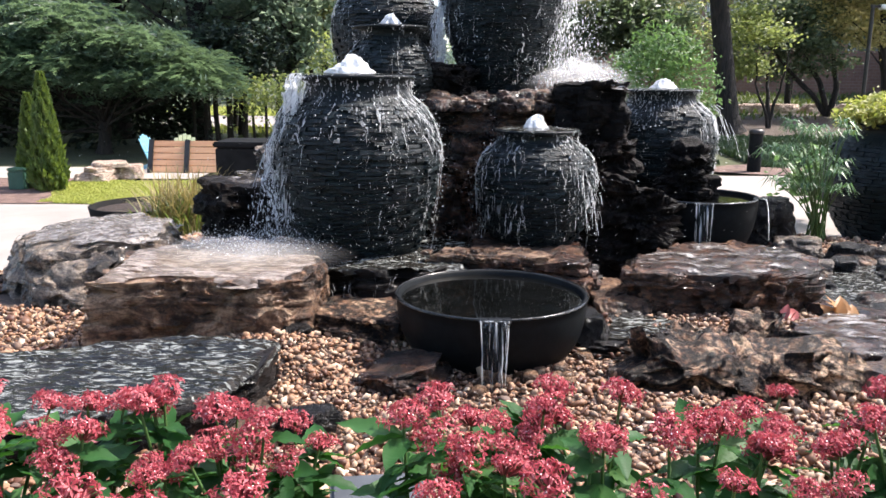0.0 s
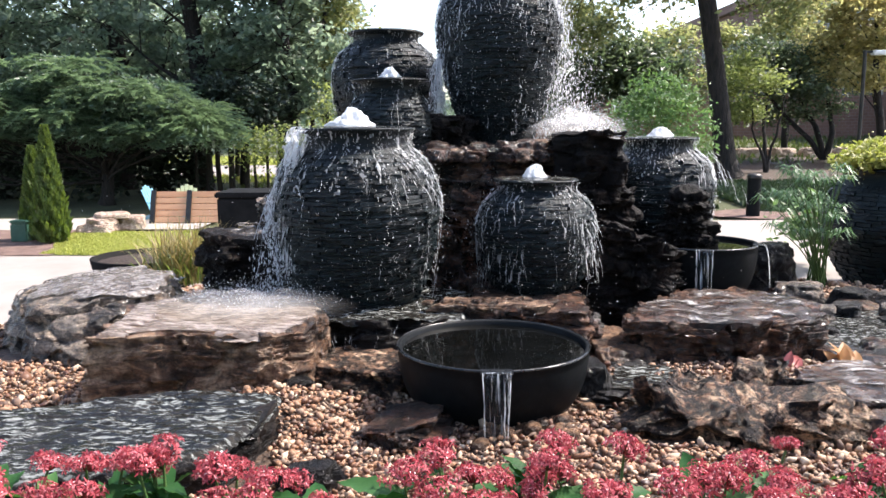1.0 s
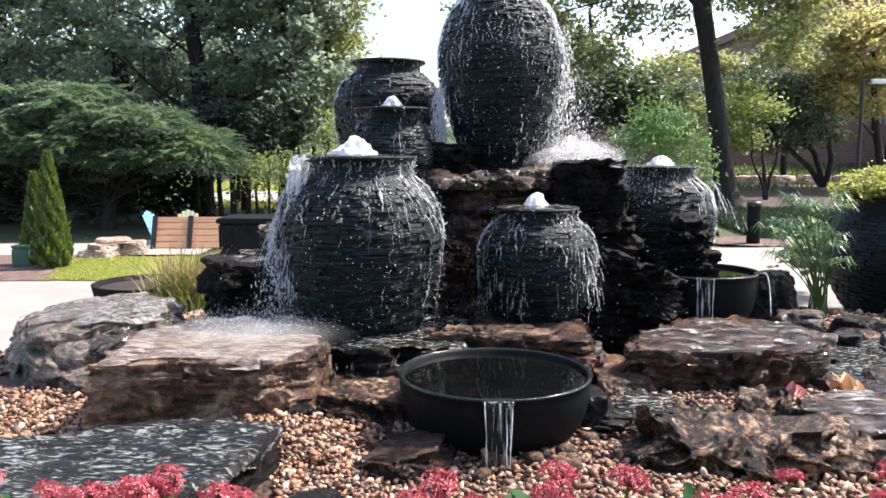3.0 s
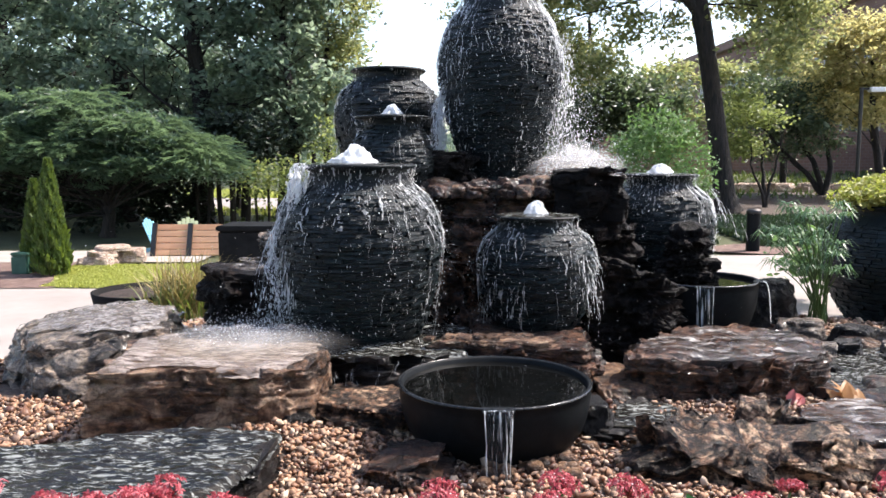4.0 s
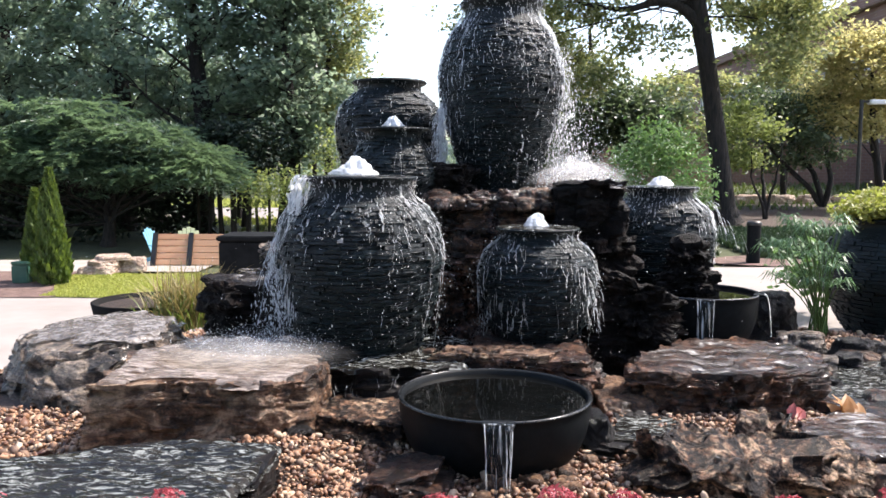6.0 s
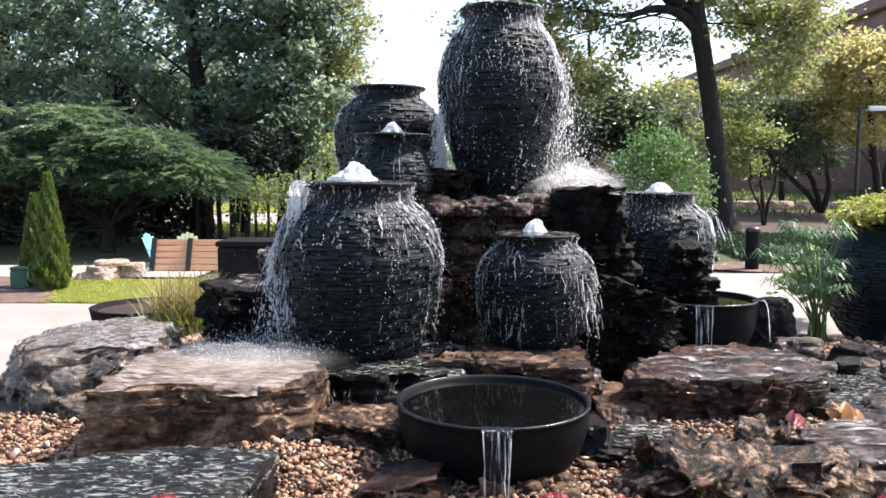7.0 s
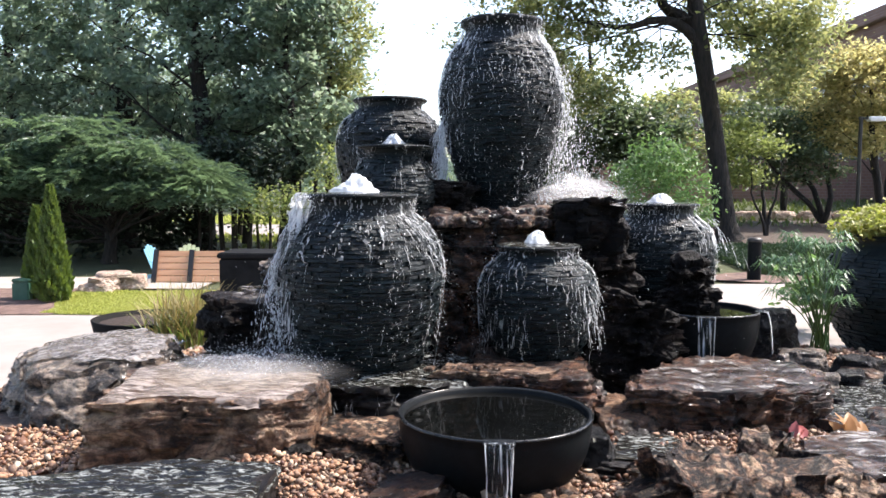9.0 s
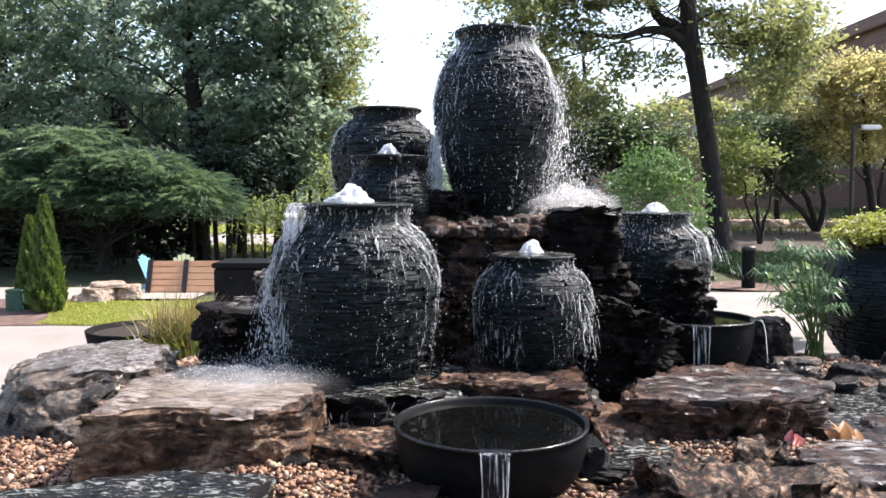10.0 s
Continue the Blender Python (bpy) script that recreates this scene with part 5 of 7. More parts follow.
fall("falling_water", "white falling drops beside the tall urn", (0.80, 5.5, 2.45), (0.82, 5.4, 1.5), 0.075, 1000, 41, (0.0014, 0.0042))
fall("falling_water", "white falling drops between the back urns", (-0.03, 5.5, 2.1), (-0.02, 5.4, 1.6), 0.026, 1500, 42, (0.0014, 0.004))
spray("spray", "fine bright spray where water hits the rock", (0.90, 5.25, 1.60), (0.17, 0.12, 0.09), 3200, 43, (0.0008, 0.0026))
spray("spray", "loose drops thrown out from the tall urn", (0.90, 5.4, 1.85), (0.085, 0.1, 0.28), 1300, 44, (0.001, 0.003))
fall("falling_water", "white drops falling from the large urn", (-0.93, 4.3, 1.25), (-0.9, 4.15, 0.8), 0.045, 650, 45, (0.0012, 0.004))
spray("spray", "white splash on the sandstone slab", (-0.95, 4.0, 0.79), (0.2, 0.14, 0.035), 1600, 46, (0.0008, 0.003))
spray("spray", "drops thrown over the front of the fountain", (0.1, 4.0, 1.0), (0.75, 0.25, 0.3), 700, 47, (0.0008, 0.0022))




def ropes(name, label, lines, seed, each=9, spread=0.03, thick=(0.0007, 0.0027)):
    """Torn ropes of falling water along lines of (start, end); gravity bends them down."""
    g = np.random.default_rng(seed)
    out = []
    for a, b in lines:
        a, b = np.array(a), np.array(b)
        for q in range(each):
            s0 = g.uniform(0, 0.75)
            s1 = min(1.0, s0 + g.gamma(2.0, 0.10) + 0.05)
            m = max(8, int((s1 - s0) * np.linalg.norm(b - a) / 0.012))
            s = np.linspace(s0, s1, m)[:, None]
            off = g.normal(0, spread, 3) * np.array([1, 1, 0])
            p = a + (b - a) * s + off * (0.4 + s)
            p[:, 2] = a[2] + (b[2] - a[2]) * s[:, 0] ** 1.5
            p = p + np.cumsum(g.normal(0, 0.0018, (m, 3)), 0)
            w = g.uniform(*thick) * (0.3 + np.abs(np.sin(np.linspace(0, g.uniform(3, 12), m) + g.uniform(0, 3)))) * np.sin(np.linspace(0.2, 2.95, m))
            out.append(tube_arrays(p, np.maximum(w, 0.0004), 4))
    v, f = join(out)
    thing(name, label, "water", kind="stuff", me=mesh_of(name, v, f, M_STREAK))


ropes("falling_water", "torn white ropes of water pouring off the large urn", [((-0.86, 4.3, 1.42), (-0.97, 4.2, 0.78)), ((-0.80, 4.2, 1.45), (-0.92, 4.05, 0.78)), ((-0.93, 4.4, 1.3), (-1.0, 4.35, 0.8))], 71, 7, 0.03)
ropes("falling_water", "white ropes of water falling from the tall urn", [((0.79, 5.45, 2.5), (0.84, 5.35, 1.56)), ((0.82, 5.6, 2.4), (0.90, 5.5, 1.56)), ((0.0, 5.45, 2.3), (-0.03, 5.4, 1.6))], 72, 10, 0.04)


ropes("falling_water", "torn white water sliding off the large urn's shoulders", [((-0.27, 4.2, 1.52), (0.0, 4.14, 1.15)), ((-0.74, 4.26, 1.52), (-0.98, 4.3, 1.0)), ((-0.72, 4.2, 1.5), (-0.84, 4.1, 0.95)), ((-0.70, 4.16, 1.56), (-0.86, 4.1, 1.2))], 75, 30, 0.03, (0.001, 0.0038))


ropes("falling_water", "curtain of drops falling from the small urn", [((0.80, 4.42, 1.12), (0.89, 4.36, 0.74)), ((0.76, 4.36, 1.1), (0.80, 4.28, 0.74)), ((0.28, 4.4, 1.08), (0.22, 4.32, 0.74)), ((0.4, 4.3, 1.0), (0.38, 4.24, 0.74))], 78, 14, 0.03, (0.0006, 0.002))
ropes("falling_water", "white water pouring between the back urns", [((0.02, 5.45, 2.2), (-0.06, 5.35, 1.62)), ((-0.02, 5.5, 2.1), (-0.1, 5.4, 1.66))], 80, 22, 0.025, (0.001, 0.0036))
ropes("falling_water", "thin falls of water over the black ledge", [((-0.7 + 0.12 * q, 3.82, 0.66), (-0.7 + 0.12 * q, 3.78, 0.45)) for q in range(7)], 79, 7, 0.025, (0.0005, 0.0018))


def curtain(name, label, centre, r0, z0, z1, reach, a0, a1, seed, dense=0.55, material=None):
    """A torn, lacy sheet of water that leaves a rim and arches out and down, breaking up as it falls."""
    nu, nv = 150, 150
    A, S = np.meshgrid(np.radians(np.linspace(a0, a1, nu)), np.linspace(0, 1, nv), indexing="ij")
    a, t = A.ravel(), S.ravel()
    warp = vnoise(np.stack([a * 9, t * 5, 0 * a + seed], -1), seed)
    p = np.stack([a * 16 + 0.6 * warp, t * 4.2, 0 * a + seed], -1)
    lace = np.abs(fbm(p * np.array([1.6, 1.4, 1]), seed + 3, 3))
    big = fbm(p * np.array([0.45, 0.5, 1]), seed + 7, 2)
    r = r0 + reach * np.sqrt(t) * (1 + 0.18 * big) + 0.012 * fbm(p * 1.2, seed + 5, 2)
    z = z0 - (z0 - z1) * t ** 1.35
    v = np.stack([centre[0] + r * np.cos(a), centre[1] + r * np.sin(a), z], -1)
    i, j = np.meshgrid(np.arange(nu - 1), np.arange(nv - 1), indexing="ij")
    f = np.stack([i * nv + j, (i + 1) * nv + j, (i + 1) * nv + j + 1, i * nv + j + 1], -1).reshape(-1, 4)
    edge = np.minimum(np.abs(A - A[0, 0]), np.abs(A[-1, 0] - A)).ravel() / abs(A[-1, 0] - A[0, 0])
    fade = step(0.02, 0.32, edge + 0.10 * big)
    keep = lace < (0.40 * dense + 0.10 * big - 0.16 * dense * t) * fade
    f = f[keep[f].all(1)]
    thing(name, label, "water", kind="stuff", me=mesh_of(name, v, f, material or M_STREAK))


def mist(name, label, at, rx, ry, h, layers, seed, thin=0.55):
    """Mist over splashing water: several thin drifting sheets, one above another, each torn differently."""
    m = mist_material("white_mist", rx, ry, thin)
    out = []
    n = 40
    for q in range(layers):
        X, Y = np.meshgrid(np.linspace(-1, 1, n), np.linspace(-1, 1, n), indexing="ij")
        d = np.hypot(X, Y)
        p = np.stack([X.ravel() * 2.5 + q * 3.1, Y.ravel() * 2.5, 0 * X.ravel() + seed], -1)
        up = (q + 0.3) / layers
        z = up * h * np.clip(1.05 - d, 0, 1) ** 0.7 * (1 + 0.6 * fbm(p, seed + q, 3).reshape(X.shape)) + 0.006 * q
        v = np.stack([X * rx * (1 - 0.25 * up), Y * ry * (1 - 0.25 * up), z], -1).reshape(-1, 3)
        i, j = np.meshgrid(np.arange(n - 1), np.arange(n - 1), indexing="ij")
        f = np.stack([i * n + j, (i + 1) * n + j, (i + 1) * n + j + 1, i * n + j + 1], -1).reshape(-1, 4)
        f = f[(d.reshape(-1) < 1)[f].all(1)]
        out.append((v, f))
    v, f = join(out)
    ob = thing(name, label, "water", pose(*at), kind="stuff", me=mesh_of(name, v, f, m))
    ob.visible_shadow = False
    return ob


for k, reach in enumerate((0.07, 0.10, 0.135)):
    curtain("falling_water", "lacy white overflow arching off the large urn's rim", (-0.475, 4.4), 0.315, 1.612, 0.86, reach, 160 + 4 * k, 238, 74 + 13 * k, 1.0, M_POUR)
curtain("falling_water", "white lip of water spilling over the large urn's rim", (-0.475, 4.4), 0.325, 1.628, 1.30, 0.085, 158, 236, 121, 1.5, M_POUR)
curtain("falling_water", "thin torn water leaving the tall urn's rim", (0.385, 5.6), 0.40, 2.45, 1.55, 0.075, 300, 352, 76, 0.34)
curtain("falling_water", "torn veil of water off the small urn", (0.535, 4.6), 0.22, 1.30, 0.74, 0.14, 285, 345, 81, 0.36)
curtain("falling_water", "thin torn water sliding off the small urn", (0.535, 4.6), 0.215, 1.30, 0.72, 0.125, 186, 256, 97, 0.42)
mist("splash_mist", "soft white mist over the splashed sandstone slab", (-0.96, 3.80, 0.748), 0.58, 0.44, 0.07, 7, 61, 0.865)
mist("splash_mist", "bright mist drifting off the dark block", (0.86, 5.20, 1.55), 0.42, 0.28, 0.15, 8, 62, 0.80)
ropes("falling_water", "white water bursting off the wide urn", [((1.88, 5.55, 1.42), (2.02, 5.5, 1.1)), ((1.84, 5.6, 1.45), (1.98, 5.55, 1.2))], 77, 14, 0.035, (0.0005, 0.0018))

# ---- trees ----
def leaf_cards(centres, normals_up, size, aspect, seed, droop=0.3):
    """Small folded leaves, one at each centre, turned at random and drooping."""
    g = np.random.default_rng(seed)
    n = len(centres)
    d = g.normal(0, 1, (n, 3))
    d[:, 2] = d[:, 2] * 0.55 - droop
    d /= np.linalg.norm(d, axis=1)[:, None]
    u = np.cross(d, g.normal(0, 1, (n, 3)) * np.array([0.5, 0.5, 1]) + np.array([0, 0, 0.6]))
    u /= np.linalg.norm(u, axis=1)[:, None] + 1e-9
    w = np.cross(d, u)
    L = size * g.uniform(0.6, 1.35, n)[:, None]
    W = L * aspect
    base = centres - d * L * 0.5
    tip = centres + d * L * 0.5
    fold = w * W * 0.18
    v = np.stack([base, centres + u * W * 0.5 + fold, tip, centres - u * W * 0.5 + fold], 1).reshape(-1, 3)
    f = np.arange(n * 4).reshape(-1, 4)
    return v, f


def crown_points(blobs, n, clump, per, seed, shell=0.5, thin=0.6):
    """Leaf places in clumps spread over blobs (x, y, z, rx, ry, rz), denser near their skins."""
    g = np.random.default_rng(seed)
    b = np.array(blobs, dtype=float)
    vol = (b[:, 3] * b[:, 4] * b[:, 5]) ** 0.75
    m = max(1, n // per)
    pick = g.choice(len(b), m, p=vol / vol.sum())
    d = g.normal(0, 1, (m, 3))
    d /= np.linalg.norm(d, axis=1)[:, None]
    r = np.where(g.random(m) < shell, g.uniform(0.82, 1.06, m), g.uniform(0.2, 0.95, m))
    c = b[pick, :3] + d * r[:, None] * b[pick, 3:]
    s = clump * g.uniform(0.5, 1.4, m)
    p = np.repeat(c, per, 0) + g.normal(0, 1, (m * per, 3)) * np.repeat(s, per)[:, None] * np.array([1, 1, thin])
    return p, c


def limbs(trunk, radii, blobs, seed, per=3, low=4, bough=1.0):
    """The trunk, and from its upper part limbs that reach into each blob and fork there."""
    g = np.random.default_rng(seed)
    t = smooth_path(trunk, 18)
    r = np.interp(np.linspace(0, 1, 18), np.linspace(0, 1, len(radii)), radii)
    r[0] *= 1.35
    r[1] *= 1.1
    out = [tube_arrays(t, r, 10)]
    for nb, b in enumerate(blobs):
        c = np.array(b[:3])
        k = int(np.clip(np.argmin(np.abs(t[:, 2] - (c[2] - 0.55 * math.hypot(c[0] - t[8][0], c[1] - t[8][1]) - 0.4))), low, 16))
        if k == low:
            k = low + nb % 5
        s = t[k]
        mid = (s + c) / 2 + g.normal(0, 0.12, 3) * np.linalg.norm(c - s) + np.array([0, 0, 0.1])
        line = smooth_path([s, mid, c], 9)
        out.append(tube_arrays(line, np.linspace(r[k] * 0.22, r[k] * 0.06, 9) * bough, 7))
        for q in range(per):
            e = c + g.normal(0, 0.5, 3) * np.array(b[3:])
            a = line[int(g.integers(4, 8))]
            out.append(tube_arrays(smooth_path([a, (a + e) / 2 + g.normal(0, 0.1, 3), e], 6), np.linspace(r[k] * 0.09, r[k] * 0.03, 6) * bough, 5))
    return join(out)


def tree(name, label, trunk, radii, blobs, n, leaf, aspect, material, seed, clump=0.35, per=16, shell=0.5, droop=0.3, group="", category="tree", thin=0.6, low=4, forks=3, bough=1.0):
    base = Vector(trunk[0])
    top = thing(name, label, category, Matrix.Translation(base), group)
    v, f = limbs(trunk, radii, blobs, seed, forks, low, bough)
    part("trunk", mesh_of("trunk", v - np.array(base), f, M_BARK), top, "dark bark")
    p, c = crown_points(blobs, n, clump, per, seed + 1, shell, thin)
    v, f = leaf_cards(p, None, leaf, aspect, seed + 2, droop)
    tagged(part("crown", mesh_of("crown", v - np.array(base), f, material, False), top), kind="stuff")
    return top


def at(x, y):
    return (x, y, float(lie(x, y)))


# the dark wood on the left
LEFT = [
    (-13.2, 22.5, 0.26, 9.6, 3.4), (-9.6, 24.0, 0.3, 10.2, 3.3), (-6.7, 22.0, 0.32, 9.8, 3.0), (-4.9, 24.5, 0.24, 9.6, 2.6), (-4.1, 21.5, 0.16, 8.6, 1.9), (-16.0, 19.0, 0.25, 9.4, 3.4),
]
for k, (x, y, r, h, w) in enumerate(LEFT):
    g = np.random.default_rng(300 + k)
    blobs = []
    for q in range(26):
        z = 2.3 + (h - 2.6) * (q + 0.5) / 26
        s = w * g.uniform(0.24, 0.48)
        ang = q * 2.4 + k
        rad = w * g.uniform(0.35, 0.95) * (1 - 0.25 * abs(q / 13 - 1))
        blobs.append((x + rad * math.cos(ang), y + rad * math.sin(ang) * 0.8, z, s, s, s * g.uniform(0.42, 0.7)))
    b = at(x, y)
    tree("tree", "tall dark leafy tree at the edge of the wood", [b, (x + 0.1, y, h * 0.3), (x - 0.15, y, h * 0.6), (x, y, h * 0.9)], [r, r * 0.75, r * 0.5, r * 0.15], blobs, 15500 if k in (0, 5) else 11000, 0.19, 0.62, M_LEAF, 310 + k, 0.27, 60, 0.8, thin=0.6, group="trees of the wood")

for k, (x, y, h, w) in enumerate([(-19.0, 27.0, 11.5, 3.8), (-12.5, 30.0, 11, 3.4), (-15.4, 28.5, 12, 3.6)]):
    g = np.random.default_rng(330 + k)
    blobs = [(x + w * 0.6 * math.cos(q * 2.4), y + w * 0.5 * math.sin(q * 2.4), h * (0.18 + 0.78 * (q + 0.5) / 12), w * 0.55, w * 0.5, w * 0.4) for q in range(12)]
    tree("tree", "tall dark tree deeper in the wood", [at(x, y), (x, y, h * 0.3), (x, y, h * 0.6), (x, y, h * 0.9)], [0.28, 0.2, 0.14, 0.05], blobs, 8000, 0.24, 0.6, M_LEAF, 340 + k, 0.5, 60, 0.6, group="trees of the wood")

# thin trunks in the wood's shade
for k in range(9):
    x, y = -10.5 + k * 0.82, 25.5 + (k * 37 % 5) * 0.8
    r = 0.07 + 0.03 * (k % 3)
    v, f = tube_arrays(smooth_path([at(x, y), (x + 0.1, y, 2.0), (x - 0.05, y, 5.0)], 10), np.linspace(r, r * 0.6, 10), 8)
    o = np.array(at(x, y))
    sap = thing("young_tree", "slim dark young tree in the wood", "tree", Matrix.Translation(Vector(at(x, y))), "young trees in the wood")
    part("trunk", mesh_of("trunk", v - o, f, M_BARK), sap)
    p, c = crown_points([(x, y, 4.6, 1.1, 1.1, 1.3), (x + 0.3, y, 3.3, 0.9, 0.9, 0.7)], 1500, 0.3, 12, 350 + k)
    v, f = leaf_cards(p, None, 0.2, 0.6, 360 + k)
    tagged(part("crown", mesh_of("crown", v - o, f, M_LEAF, False), sap), kind="stuff")

# a row of slim trunks before the sunlit lawn beyond; low leaves coloured as shade
for k, (x, r) in enumerate([(-6.18, 0.045), (-5.93, 0.05), (-5.59, 0.07), (-5.30, 0.085), (-4.95, 0.07), (-4.68, 0.04), (-4.40, 0.04)]):
    o = np.array(at(x, 20.0))
    lean = 0.06 * math.sin(k * 2.1)
    v, f = tube_arrays(smooth_path([at(x, 20.0), (x + lean, 20.0, 1.1), (x - lean, 20.1, 2.6)], 10), np.linspace(r, r * 0.7, 10), 8)
    sap = thing("young_tree", "slim dark young tree before the sunlit lawn", "tree", Matrix.Translation(Vector(at(x, 20.0))), "young trees in the wood")
    part("trunk", mesh_of("trunk", v - o, f, M_BARK), sap)
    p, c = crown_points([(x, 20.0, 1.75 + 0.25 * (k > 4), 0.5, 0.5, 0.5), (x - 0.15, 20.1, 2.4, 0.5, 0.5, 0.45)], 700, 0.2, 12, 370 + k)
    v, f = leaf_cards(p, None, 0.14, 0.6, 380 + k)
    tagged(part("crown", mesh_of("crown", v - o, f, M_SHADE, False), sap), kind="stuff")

# undergrowth, lit, at the wood's foot, and distant woods
def thicket(name, label, blobs, n, leaf, material, seed, clump=0.4):
    p, c = crown_points(blobs, n, clump, 14, seed)
    v, f = leaf_cards(p, None, leaf, 0.6, seed + 1)
    thing(name, label, "bushes", kind="stuff", me=mesh_of(name, v, f, material, False))


g = np.random.default_rng(77)
far = []
for k in range(60):
    x = -75 + 150 * (k + g.uniform(0, 1)) / 60
    y = 62 + g.uniform(-4, 10)
    h = g.uniform(3.2, 6.0) if -9 < x < 8 else g.uniform(4, 6.5) if 0 < x < 34 else g.uniform(6, 11)
    far.append((x, y, h * 0.5, 2.6, 2.6, h * 0.5))
thicket("far_woods", "distant woods behind the garden", far, 18000, 0.95, M_LEAF, 78, 1.1)
thicket("shaded_thicket", "dark shaded thicket behind the trunks", [(-16 + k * 1.9, 30 + (k % 3), 1.0 + 0.5 * (k % 2), 1.5, 1.2, 1.6) for k in range(3)] + [(-13.5, 26.5, 1.4, 1.8, 1, 1.8)], 12000, 0.3, M_LEAF, 80)
# this undergrowth carries the shade in its leaf colour
thicket("shaded_undergrowth", "undergrowth with the wood's deep shade painted into its leaves", [(-15.5 + k * 1.05, 20.6 + 0.5 * (k % 3), 0.55 + 0.45 * (k % 2), 0.9, 0.6, 0.75) for k in range(9)] + [(-12.5 + k * 1.1, 21.4, 2.0 + 0.1 * max(0, k - 5), 0.9, 0.6, 0.6) for k in range(8)], 10000, 0.22, M_SHADE, 88, 0.25)
thicket("light_bush", "sunlit yellow green bush at the wood's edge", [(-4.2, 18.6, 1.32, 0.42, 0.4, 0.30), (-3.7, 18.6, 1.28, 0.45, 0.4, 0.36), (-3.3, 18.6, 1.08, 0.35, 0.4, 0.34), (-2.75, 19.5, 2.0, 0.3, 0.4, 0.65), (-4.35, 18.4, 0.95, 0.25, 0.3, 0.22)], 1750, 0.11, M_BUSH, 82, 0.22)

# a half ring of trees added behind the viewpoint, never in view
back = []
g = np.random.default_rng(79)
for k in range(26):
    a = math.pi * (1.0 + (k + g.uniform(-0.3, 0.3)) / 25)
    r = g.uniform(13, 17)
    back.append((r * 1.3 * math.cos(a), r * math.sin(a) - 1, 4.2, 2.6, 2.6, 4.2))
thicket("unseen_woods", "unseen trees added behind the viewpoint", back, 13000, 0.7, M_LEAF, 84, 0.8)

# the wide feathery shrub
blobs = []
g = np.random.default_rng(91)
for q in range(24):
    u = q / 23
    x = -11.6 + 6.1 * u
    h = 2.95 - 1.2 * abs(u - 0.55) ** 1.5 * 1.9 + g.normal(0, 0.12)
    blobs.append((x, 18.6 + g.uniform(-0.9, 0.9), h - 0.5, 0.9, 0.9, 0.4))
    blobs.append((x + g.normal(0, 0.2), 18.3 + g.uniform(-0.6, 0.8), max(h - 1.3, 1.45), 0.85, 0.8, 0.36))
blobs += [(-9.6, 18.7, 3.0, 1.1, 0.9, 0.36), (-8.1, 18.6, 2.95, 1.0, 0.8, 0.36)]
shrub = tree("spreading_shrub", "wide spreading feathery grey-green shrub", [at(-8.1, 19.1), (-8.0, 19.0, 0.6), (-8.2, 18.9, 1.3), (-8.3, 18.8, 2.1)], [0.16, 0.13, 0.1, 0.05], blobs, 17000, 0.15, 0.24, M_NEEDLE, 92, 0.26, 110, 0.5, 0.05, category="shrub", thin=0.3)


def sprays(blobs, n, length, seed):
    """Feathery sprays: drooping twigs with rows of fine leaflets on both sides, fanning out of the crown."""
    g = np.random.default_rng(seed)
    b = np.array(blobs)
    pick = g.integers(0, len(b), n)
    a = g.uniform(0, 2 * np.pi, n)
    up = g.uniform(-0.1, 1.0, n)
    flat = np.sqrt(np.clip(1 - up ** 2, 0, 1))
    d0 = np.stack([np.cos(a) * flat, np.sin(a) * flat, up], -1)
    root = b[pick, :3] + d0 * b[pick, 3:] * g.uniform(0.55, 1.0, n)[:, None]
    run = np.stack([np.cos(a), np.sin(a), g.uniform(0.0, 0.55, n)], -1)
    L = length * g.uniform(0.5, 1.3, n)
    out, m = [], 13
    for q in range(m):
        t = (q + 0.5) / m
        c = root + run * (L * t)[:, None]
        c[:, 2] -= L * 0.42 * t ** 2
        side = np.stack([-np.sin(a), np.cos(a), 0 * a], -1)
        for sgn in (-1, 1):
            w = (L * 0.27 * (1 - t * 0.7) * g.uniform(0.5, 1.2, n))[:, None]
            dv = side * sgn + run * 0.75 + g.normal(0, 0.3, (n, 3)) - np.array([0, 0, 0.25])
            th = (run * 0.030 + np.array([0, 0, 0.012])) * L[:, None]
            out.append(np.stack([c - th, c + th, c + dv * w + th * 0.5, c + dv * w - th * 0.5], 1))
    v = np.concatenate(out).reshape(-1, 3)
    return v, np.arange(len(v)).reshape(-1, 4)


v, f = sprays(blobs, 4300, 0.44, 93)
tagged(part("sprays", mesh_of("sprays", v - np.array(at(-8.1, 19.1)), f, M_NEEDLE, False), shrub, "drooping feathery sprays"), kind="stuff")


